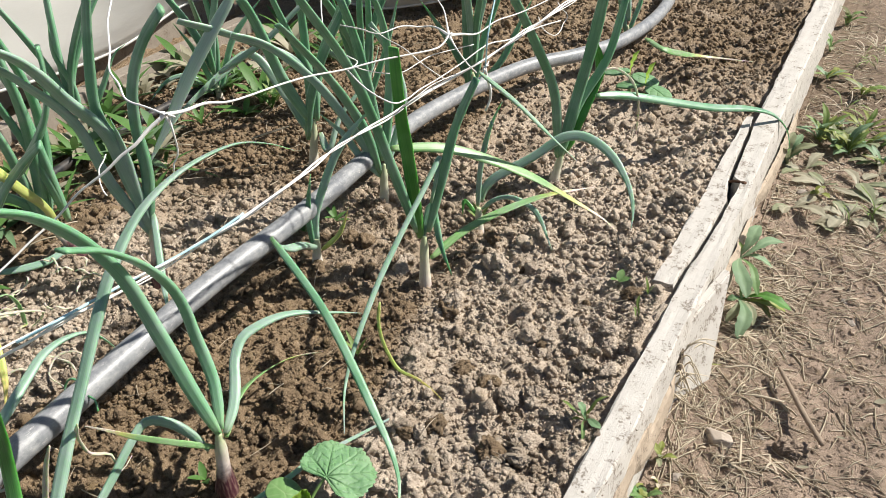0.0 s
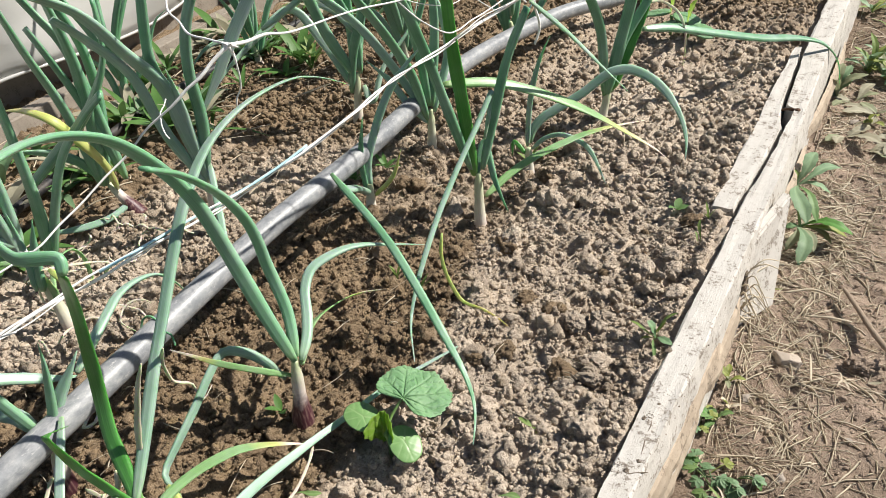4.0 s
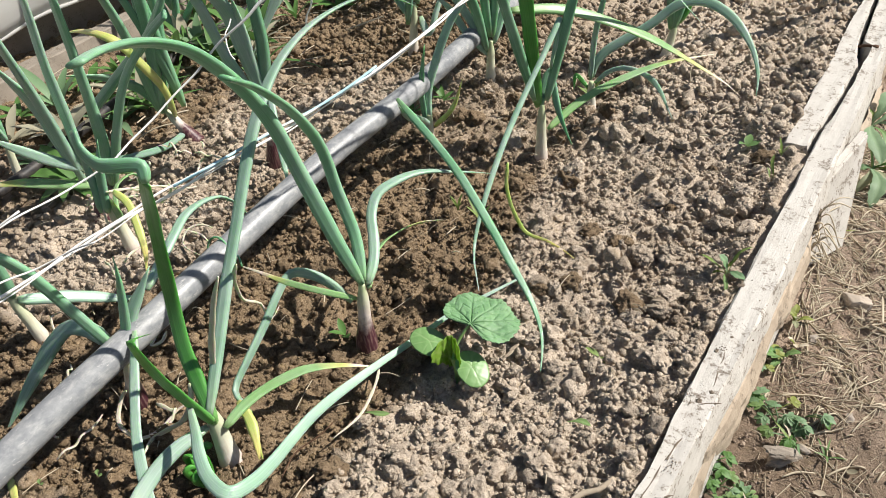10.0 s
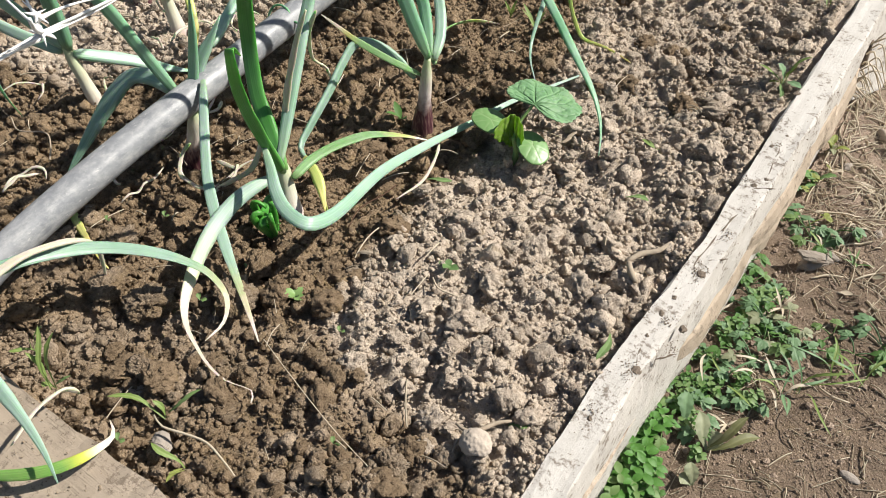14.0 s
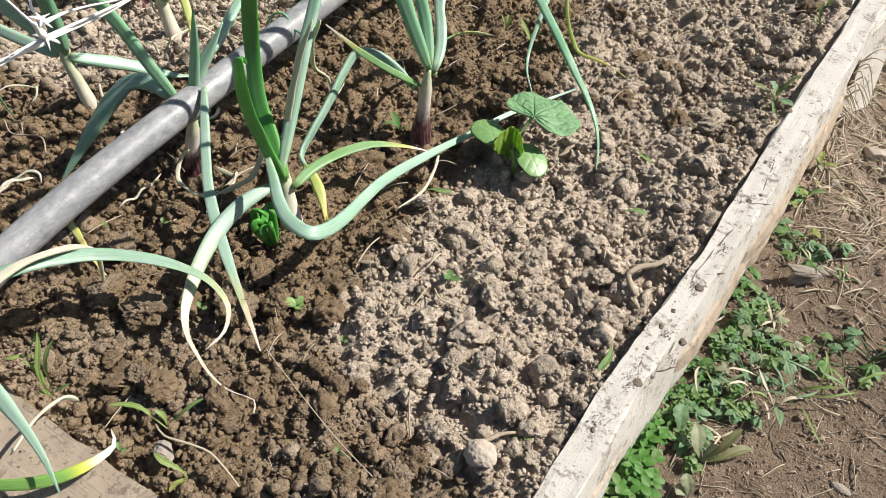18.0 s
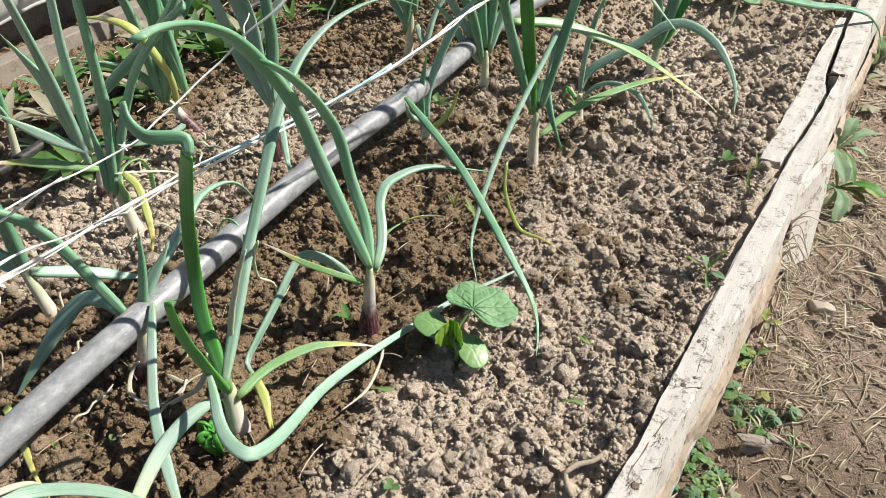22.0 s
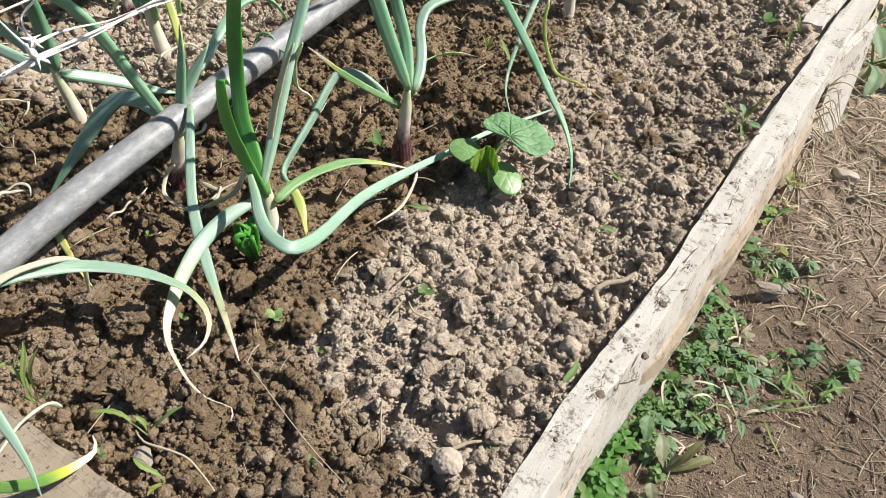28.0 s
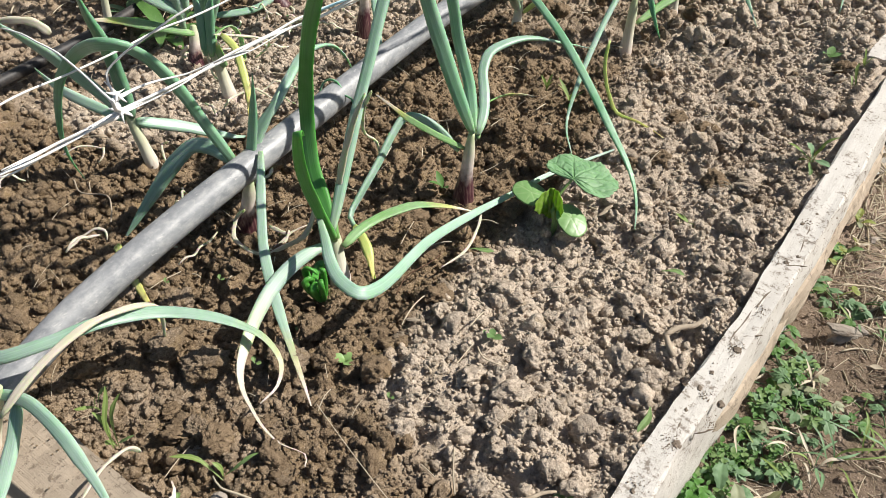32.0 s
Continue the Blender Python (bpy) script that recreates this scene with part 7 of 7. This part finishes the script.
def strands(count, box, zf, seed, reach=(0.02, 0.10), thick=0.0008):
    """Many thin dead stems lying about: triangular tubes joined into one mesh."""
    r = np.random.default_rng(seed)
    pieces = []
    for _ in range(count):
        x, y = r.uniform(box[0], box[1]), r.uniform(box[2], box[3])
        ln, a, bend = reach[0] + (reach[1] - reach[0]) * r.random() ** 2, r.uniform(0, 2 * np.pi), r.normal(0, 5)
        n = 8
        s = np.linspace(0, ln, n)
        ang = a + bend * s
        px, py = x + np.cumsum(np.cos(ang)) * ln / n, y + np.cumsum(np.sin(ang)) * ln / n
        px = np.maximum(px, box[0])
        pz = zf(px, py) + 0.0008 + r.uniform(0, 0.003) * np.sin(np.linspace(0, np.pi, n))
        w = thick * r.uniform(0.4, 1.5) ** 1.5
        ring = np.array(((0, 1.0), (0.87, -0.5), (-0.87, -0.5))) * w
        nx, ny = -np.sin(ang), np.cos(ang)
        v = np.stack([np.stack([px + nx * c, py + ny * c, pz + d], -1) for c, d in ring], 1).reshape(-1, 3)
        f = np.array([(i * 3 + j, i * 3 + (j + 1) % 3, i * 3 + 3 + (j + 1) % 3, i * 3 + 3 + j) for i in range(n - 1) for j in range(3)])
        pieces.append((v, f))
    return join_arrays(pieces)


v, f = strands(2300, (0.243, 0.52, 0.10, 1.1), path_z, 3, (0.005, 0.050), 0.0005)
v2, f2 = strands(1100, (0.235, 0.55, -0.40, 0.10), path_z, 4, (0.006, 0.05), 0.00045)
v3, f3 = strands(1500, (0.25, 0.64, 0.75, 2.3), path_z, 14, (0.02, 0.09), 0.0008)
v4, f4 = strands(300, (0.25, 0.47, 0.0, 1.0), path_z, 15, (0.015, 0.07), 0.0009)
v5, f5 = strands(900, (0.236, 0.34, 0.12, 0.75), path_z, 16, (0.010, 0.06), 0.0007)
v, f = join_arrays([(v, f), (v2, f2), (v3, f3), (v4, f4), (v5, f5)])
tagged(mesh_object("straw_litter", v, f, STRAW), "dry straw and dead stems scattered on the path", "straw", kind="stuff")
v, f = strands(330, (-0.75, 0.14, -0.46, 0.7), lambda x, y: soil_low(x, y) + 0.005, 5, (0.012, 0.05), 0.0005)
v2, f2 = strands(200, (-1.0, -0.45, -0.1, 1.1), lambda x, y: soil_low(x, y) + 0.008, 25, (0.02, 0.09), 0.0008)
v, f = join_arrays([(v, f), (v2, f2)])
tagged(mesh_object("root_litter", v, f, STRAW), "pale dry roots and onion threads on the soil", "roots", kind="stuff")


def rock(name, label, x, y, z, size, seed, material, category):
    if material == CLOD:
        v, f = clod_shape(seed, 5, 0.34)
        ob = mesh_object(name, v * np.array(size), f, material, attrs=(("damp", np.full(len(v), float(damp_shade_at(x, y)))),))
    else:
        v, f = clod_shape(seed, 5, 0.10)
        ob = mesh_object(name, v * np.array(size) * 1.2, f, material)
    ob.matrix_basis = pose(x, y, z, 0, 0, seed * 57)
    return tagged(ob, label, category)


for i, (x, y, s) in enumerate(((0.269, 0.07, (0.016, 0.007, 0.006)), (0.33, 0.02, (0.006, 0.004, 0.004)), (0.36, -0.15, (0.007, 0.004, 0.003)))):
    rock("pebble", "small grey-brown stone on the path", x, y, on_path(x, y) + s[2] * 0.6, s, i + 1, STONE, "stone")
v, f = clod_shape(61, 5, 0.06)
tagged(mesh_object("stone", np.clip(v, (-0.9, -0.7, -0.8), (0.8, 0.8, 0.7)) * np.array((0.023, 0.015, 0.010)), f, STONE_PALE), "flat pale angular stone on the path", "stone").matrix_basis = pose(0.290, 0.325, on_path(0.290, 0.325) + 0.004, 8, -14, -38)
v, f = clod_shape(62, 5, 0.36)
tagged(mesh_object("clod", v * np.array((0.018, 0.015, 0.012)), f, PATH_CRUMB), "brown clod of earth on the path", "clod").matrix_basis = pose(0.37, 0.345, on_path(0.37, 0.345) + 0.006, 0, 0, 20)
for i, (x, y, s, wet) in enumerate(((0.069, -0.291, 0.009, 0), (0.098, -0.265, 0.010, 0), (0.119, 0.117, 0.008, 0), (0.10, 0.005, 0.010, 0), (0.128, 0.10, 0.013, 0), (0.145, 0.03, 0.013, 0),
                                    (0.152, 0.06, 0.011, 0), (0.085, 0.17, 0.015, 0), (0.11, 0.19, 0.013, 0), (0.125, -0.15, 0.010, 0), (0.115, 0.30, 0.014, 0),
                                    (0.14, 0.26, 0.012, 0), (0.13, 0.46, 0.012, 0))):
    rock("soil_clod", "dry pale clod of earth", x, y, top_of(x, y) + s * 0.3, (s, s * 0.85, s * 0.7), i + 11, CLOD, "clod")
for i, (x, y, s, wet) in enumerate(((-0.128, -0.295, 0.016, 1), (-0.115, -0.335, 0.022, 1), (-0.170, -0.375, 0.020, 1), (-0.21, -0.385, 0.018, 1), (-0.13, -0.42, 0.014, 1),
                                    (-0.205, -0.245, 0.018, 1), (-0.245, -0.345, 0.017, 1), (0.085, -0.385, 0.012, 1), (-0.06, -0.05, 0.012, 1),
                                    (-0.20, 0.05, 0.018, 1), (-0.35, 0.05, 0.014, 0), (-0.40, -0.05, 0.013, 0), (-0.50, -0.16, 0.014, 0), (-0.36, 0.20, 0.014, 0), (0.05, 0.40, 0.012, 0), (0.03, 0.55, 0.012, 0))):
    rock("soil_clod", "damp dark clod of earth" if wet else "dry pale clod of earth", x, y, top_of(x, y) + s * 0.3, (s, s * 0.85, s * 0.7), i + 24, CLOD, "clod")
# roots, threads and scraps on the bed
tagged(tube("root", [(0.108, -0.341, 0.012), (0.117, -0.342, 0.012), (0.125, -0.336, 0.012), (0.131, -0.326, 0.012), (0.139, -0.319, 0.012)], [0.0009, 0.0016, 0.0018, 0.0016, 0.001], ROOT, sides=7, steps=200), "pale branching root on the dry soil", "root", "roots on the bed")
tagged(tube("root", [(0.122, -0.34, 0.012), (0.118, -0.348, 0.012), (0.116, -0.353, 0.012), (0.118, -0.361, 0.012)], [0.0016, 0.0013, 0.001, 0.0005], ROOT, sides=7, steps=200), "pale branching root on the dry soil", "root", "roots on the bed")
tagged(tube("root", [(0.145, -0.143, 0.012), (0.151, -0.152, 0.012), (0.158, -0.159, 0.012)], [0.0022, 0.0028, 0.002], ROOT, sides=7, steps=200), "thick brown root stub by the board", "root", "roots on the bed")
tagged(tube("root", [(0.143, -0.143, 0.012), (0.15, -0.128, 0.012), (0.159, -0.12, 0.012), (0.166, -0.105, 0.012)], [0.002, 0.0026, 0.0022, 0.0024], ROOT, sides=7, steps=200), "thick brown root stub by the board", "root", "roots on the bed")
tagged(tube("root_thread", [(-0.053, -0.36, 0.012), (-0.024, -0.37, 0.012), (0.016, -0.383, 0.012), (0.047, -0.392, 0.012), (0.077, -0.399, 0.012)], 00.00035, STRAW, sides=7, steps=200), "long pale root thread across the damp soil", "root", "roots on the bed")
tagged(tube("root_thread", [(-0.073, -0.45, 0.012), (-0.061, -0.453, 0.012), (-0.042, -0.448, 0.012), (-0.026, -0.445, 0.012), (-0.008, -0.448, 0.012), (0.008, -0.452, 0.012)], [0.0006, 0.001, 0.0009, 0.0008, 0.0005], STRAW, sides=7, steps=200), "pale curled root thread on the damp soil", "root", "roots on the bed")
tagged(tube("root_thread", [(-0.47, -0.293, 0.012), (-0.444, -0.302, 0.012), (-0.417, -0.29, 0.012), (-0.395, -0.3, 0.012), (-0.377, -0.314, 0.012)], 0.0008, ROOT, sides=7, steps=200), "pale curled root thread on the damp soil", "root", "roots on the bed")
tagged(tube("root_thread", [(-0.074, -0.232, 0.012), (-0.08, -0.208, 0.012), (-0.073, -0.183, 0.012), (-0.071, -0.167, 0.012)], 0.0006, RUST, sides=7, steps=200), "thin reddish rootlet under the bent leaf", "root", "roots on the bed")
tagged(tube("root_thread", [(0.02, -0.241, 0.012), (0.031, -0.248, 0.012), (0.051, -0.247, 0.012), (0.07, -0.253, 0.012)], 0.0007, STRAW, sides=7, steps=200), "small pale rootlet on the dry soil", "root", "roots on the bed")
rock("pebble", "pale grey stone in the damp soil", -0.059, -0.459, top_of(-0.059, -0.459) + 0.006, (0.008, 0.006, 0.004), 6, STONE, "stone")
rock("soil_clod", "large pale hard clod beside the board", 0.129, -0.348, top_of(0.129, -0.348) + 0.006, (0.0100, 0.0095, 0.009), 3, STONE_PALE, "clod")

# pale chips on the dry soil
for x, y, turn in ((0.025, -0.02, 60), (0.123, 0.095, 10), (-0.047, -0.244, 20), (0.009, 0.258, 80), (0.126, 0.104, 0), (0.026, -0.011, 65)):
    tagged(part("chip", lump(0.0065, 0.0018, 0.0008, turn, 0.3, 3), ROOT, None, smooth=True), "small pale chip of dry skin on the soil", "chip", "chips on the soil").matrix_basis = pose(x, y, float(soil_low(x, y)) + 0.008, 10, -12, turn)
for i in range(26):
    x, y = sway.uniform(-0.60, -0.27), sway.uniform(-0.36, 0.22)
    a, ln, bend = sway.uniform(0, 6.28), sway.uniform(0.02, 0.06), sway.uniform(-2.6, 2.6)
    pts = []
    for q in np.linspace(0, 1, 7):
        px, py = x + ln * q * math.cos(a + bend * q), y + ln * q * math.sin(a + bend * q)
        pts.append((px, py, float(soil_low(px, py)) + 0.008 + 0.010 * math.sin(q * 3.1) * sway.random()))
    tagged(tube("dry_leaf", pts, [0.0008, 0.0016, 0.0013, 0.0017, 0.0010], LEAF["D"], sides=7, steps=250, flat=0.5), "pale curled dry onion leaf on the soil", "leaf", "dry onion leaves")

# plants at the board's foot and on the far path
spread = random.Random(123)
for x, y, count, length, wide, looks in ((0.238, 0.262, 7, 0.026, 0.009, (WEED_YELLOW, GRASS, WEED_DUSTY)), (0.236, 0.205, 6, 0.026, 0.010, (WEED_BRIGHT, WEED_PALE)), (0.246, 0.228, 5, 0.020, 0.006, (STRAW, WEED_YELLOW)),
                                         (0.240, 0.425, 6, 0.030, 0.003, (STRAW, WEED_YELLOW))):
    clump("board_weed", "small yellow-green weed at the board's foot", x, y, count, length, wide, looks, (10, 60), 0.18)
for x, y, count, length in ((0.325, 1.16, 16, 0.060), (0.375, 1.19, 16, 0.060), (0.41, 1.13, 12, 0.055), (0.31, 1.23, 12, 0.055), (0.43, 1.24, 12, 0.06), (0.27, 1.50, 10, 0.06), (0.35, 1.45, 10, 0.06)):
    clump("path_weed", "leafy yellow-green weed rosette on the path", x, y, count, length, 0.014, (WEED_YELLOW, WEED_SILVER, GRASS, WEED_DUSTY), (5, 45), 0.16)
for i in range(7):
    x, y = spread.uniform(0.27, 0.5), spread.uniform(1.0, 1.9)
    clump("grass_tuft", "dry straw-coloured grass on the path", x, y, 12, 0.07, 0.003, (STRAW, STRAW, GRASS), (3, 35), 0.2, "grass")

STICK = wood_material("dead_stick", (0.30, 0.23, 0.17), (0.24, 0.19, 0.15), 0.4)
tagged(tube("stick", [(0.335, 0.462, -0.100), (0.352, 0.43, -0.098), (0.372, 0.396, -0.1), (0.40, 0.35, -0.098)], [0.0025, 0.0032, 0.0036, 0.003], STICK, sides=8, steps=200), "brown dead stick lying on the path", "stick")
for i, pts in enumerate(([(0.315, 0.33, -0.104), (0.318, 0.31, -0.102), (0.322, 0.285, -0.103)], [(0.300, 0.395, -0.102), (0.325, 0.40, -0.1), (0.35, 0.405, -0.103)], [(0.27, 0.43, -0.1), (0.30, 0.445, -0.098), (0.33, 0.44, -0.1)])):
    tagged(tube("straw_stalk", pts, [0.0010, 0.0016, 0.0014], STRAW, sides=6, steps=200, flat=0.5), "pale flattened straw stalk on the path", "straw", "straw stalks")
for i in range(16):
    x, y = sway.uniform(0.25, 0.48), sway.uniform(-0.3, 0.9)
    a, ln = sway.uniform(0, 6.28), sway.uniform(0.012, 0.035)
    pts = [(x + ln * (q - 0.5) * math.cos(a + 0.4 * q), y + ln * (q - 0.5) * math.sin(a + 0.4 * q), on_path(x, y) + 0.0035) for q in (0, 0.5, 1)]
    tagged(tube("straw_stalk", pts, [0.0006, 0.0012, 0.0008], STRAW, sides=6, steps=200, flat=0.5), "pale flattened straw stalk on the path", "straw", "straw stalks")
for i in range(14):
    x, y, q = sway.uniform(0.26, 0.5), sway.uniform(-0.3, 1.0), sway.uniform(0.003, 0.007)
    rock("pebble", "small grey-brown stone on the path", x, y, on_path(x, y) + q * 0.3, (q * 1.3, q, q * 0.7), i + 50, STONE, "stone")
chip = part("bark_chip", lump(0.017, 0.0075, 0.004, 3, 0.35, 3), WOOD_GREY, None)
tagged(chip, "grey weathered chip of bark on the path", "bark").matrix_basis = pose(0.270, 0.068, -0.104, 0, 8, 20)

# ---- crumbs of soil over the whole bed ----
def scatter(count, box, sizes, sub, seed, fade=1.0, rough=0.32, sink=0.42, height=soil_z, note=None, places=None):
    """Angular crumbs strewn over the bed, small ones far more often than large ones."""
    r = np.random.default_rng(seed)
    if places is None:
        x = box[1] - (box[1] - box[0]) * r.random(count) ** fade
        y = box[2] + (box[3] - box[2]) * r.random(count) ** 1.25
    else:
        x, y = places[:, 0], places[:, 1]
    size = sizes[0] * (1 - r.random(count) * (1 - (sizes[0] / sizes[1]) ** 2.2)) ** (-1 / 2.2)
    z = height(x, y) + size * sink if places is None else places[:, 2]
    if note:
        where[note] = (np.stack([x, y, z], -1), size)
    yaw, tip = r.uniform(0, 6.28, count), r.uniform(-1.2, 1.2, count)
    stretch = r.uniform(0.7, 1.2, (count, 3)) * size[:, None]
    out = []
    for s in range(12):
        sv, sf = clod_shape(s + 31, sub, rough)
        k = np.arange(s, count, 12)
        v = sv[None] * stretch[k][:, None]
        c, n = np.cos(tip[k])[:, None], np.sin(tip[k])[:, None]
        v = np.stack([v[..., 0] * c - v[..., 2] * n, v[..., 1], v[..., 0] * n + v[..., 2] * c], -1)
        c, n = np.cos(yaw[k])[:, None], np.sin(yaw[k])[:, None]
        v = np.stack([v[..., 0] * c - v[..., 1] * n + x[k][:, None], v[..., 0] * n + v[..., 1] * c + y[k][:, None], v[..., 2] + z[k][:, None]], -1)
        out.append((v.reshape(-1, 3), (sf[None] + (np.arange(len(k)) * len(sv))[:, None, None]).reshape(-1, 3)))
    return join_arrays(out)


def crumbs(name, label, pieces, smooth, material=CLOD):
    v, f = join_arrays(pieces)
    tagged(mesh_object(name, v, f, material, smooth=smooth, attrs=(("damp", damp_shade_at(v[:, 0], v[:, 1])),)), label, "soil", kind="stuff")


def knobs(pieces, each, seed):
    """Crumbs that cling to the upper sides of the lumps."""
    r = np.random.default_rng(seed)
    centre, reach = pieces
    n = len(centre) * each
    d = r.normal(size=(n, 3))
    d[:, 2] = np.abs(d[:, 2])
    d /= np.linalg.norm(d, axis=1)[:, None]
    return np.repeat(centre, each, 0) + d * (np.repeat(reach, each) * r.uniform(0.8, 1.0, n))[:, None]


where = {}
crumbs("soil_lumps", "loose knobbly lumps of garden soil", [scatter(1700, (-0.62, 0.18, -0.48, 0.70), (0.0044, 0.0105), 3, 1, 1.2, note="lumps"), scatter(2600, (-1.0, 0.18, 0.45, 2.4), (0.005, 0.012), 2, 3)], True)
# the larger clods lie singly on the bed
CLOD_ONE = soil_material("single_clod", DRY, DAMP, True, 0.009)
CLOD_WET = soil_material("damp_clod", [c * 1.05 for c in DAMP], [c * 0.95 for c in DAMP], True, 0.009)
shapes = []
for s in range(16):
    pieces = [clod_shape(s + 71, 4, 0.33)]
    for i, spot in enumerate(knobs((np.zeros((1, 3)), np.array([0.9])), 9, s)):
        v, f = clod_shape(i + s, 2, 0.4)
        pieces.append((v * (0.08 + 0.03 * (i % 4)) + spot, f))
    v, f = join_arrays(pieces)
    ob = mesh_object("clod", v, f, CLOD_ONE, bpy.data.objects["bed_soil"])
    shapes.append(ob.data)
    bpy.data.objects.remove(ob)
r = random.Random(21)
for i in range(290):
    x, y = 0.172 - 0.55 * r.random() ** 1.2, -0.46 + 1.0 * r.random() ** 1.2
    if x > 0.15 and y > 0.40 or math.hypot(x - 0.165, y - 0.185) < 0.03 or math.hypot(x + 0.012, y + 0.05) < 0.025 or math.hypot(x + 0.066, y - 0.15) < 0.06:
        continue
    s = min(0.016, 0.0078 * (1 - r.random() * 0.9) ** -0.42)
    ob = new("clod", shapes[i % 16])
    ob.parent = bpy.data.objects["bed_soil"]
    ob.matrix_local = pose(x, y, float(soil_z(x, y)) + s * 0.2, r.uniform(-40, 40), r.uniform(-40, 40), r.uniform(0, 360)) @ Matrix.Diagonal((s, s * r.uniform(0.7, 1.0), s * r.uniform(0.65, 0.95), 1))
    if float(damp_shade_at(x, y)) + r.uniform(-0.2, 0.2) > 0.5:
        ob.material_slots[0].link = "OBJECT"
        ob.material_slots[0].material = CLOD_WET
clinging = knobs(where["lumps"], 12, 6)
crumbs("soil_crumbs", "loose crumbs of garden soil",
       [scatter(11000, (-0.60, 0.182, -0.48, 0.66), (0.0022, 0.0046), 2, 2, 1.3), scatter(4500, (-0.95, -0.28, -0.40, 0.8), (0.0032, 0.010), 2, 19)], True)
crumbs("soil_grains", "fine grains of garden soil",
       [scatter(22000, (-0.55, 0.183, -0.48, 0.60), (0.0014, 0.0027), 1, 4, 1.3), scatter(45000, (-0.42, 0.183, -0.48, 0.42), (0.0006, 0.0014), 0, 24, 1.3),
        scatter(16000, (-0.95, 0.183, 0.48, 1.9), (0.0028, 0.007), 1, 5, 1.0), scatter(9000, (-1.02, -0.25, -0.40, 0.9), (0.0018, 0.006), 1, 9, 1.0),
        scatter(len(clinging), None, (0.0007, 0.0016), 0, 7, 1.0, sink=0.0, height=None, places=clinging)], True)
crumbs("board_crumbs", "crumbs of earth strewn over the end plank", [scatter(2600, (-0.62, 0.15, -0.62, -0.484), (0.0004, 0.0016), 1, 28, 1.0, 0.3, 0.2, lambda x, y: 0.001 + 0 * x)], False)
r = np.random.default_rng(61)
spots = np.vstack([np.stack([r.normal(x, s, 60), r.normal(y, 1.5 * s, 60), np.full(60, 0.0148)], -1) for x, y, s in ((0.197, -0.131, 0.0045), (0.187, -0.24, 0.004), (0.207, -0.206, 0.003), (0.179, -0.181, 0.0025), (0.19, -0.001, 0.003), (0.189, 0.156, 0.004), (0.2, 0.061, 0.0022), (0.185, -0.285, 0.003), (0.196, -0.122, 0.004), (0.2, -0.074, 0.003), (0.191, -0.24, 0.003), (0.194, -0.184, 0.003))] + [np.stack([0.186 + 0.062 * (q + 0.3) + r.uniform(-0.010, 0.012, 260), q, np.full(260, 0.0144)], -1) for q in [r.uniform(-0.4, 0.3, 260)]])
crumbs("board_dirt", "dark crumbs of earth stuck to the pale board", [scatter(len(spots), None, (0.0003, 0.0010), 1, 62, sink=0.0, height=None, places=spots)], True, CRUST)
crumbs("path_crumbs", "small stones and crumbs of earth on the trodden path", [scatter(15000, (0.215, 0.62, -0.42, 1.5), (0.0010, 0.0048), 1, 8, 1.0, 0.4, 0.2, path_z), scatter(38000, (0.215, 0.56, -0.42, 1.0), (0.0005, 0.0015), 0, 88, 1.0, 0.3, 0.3, path_z)], False, PATH_CRUMB)
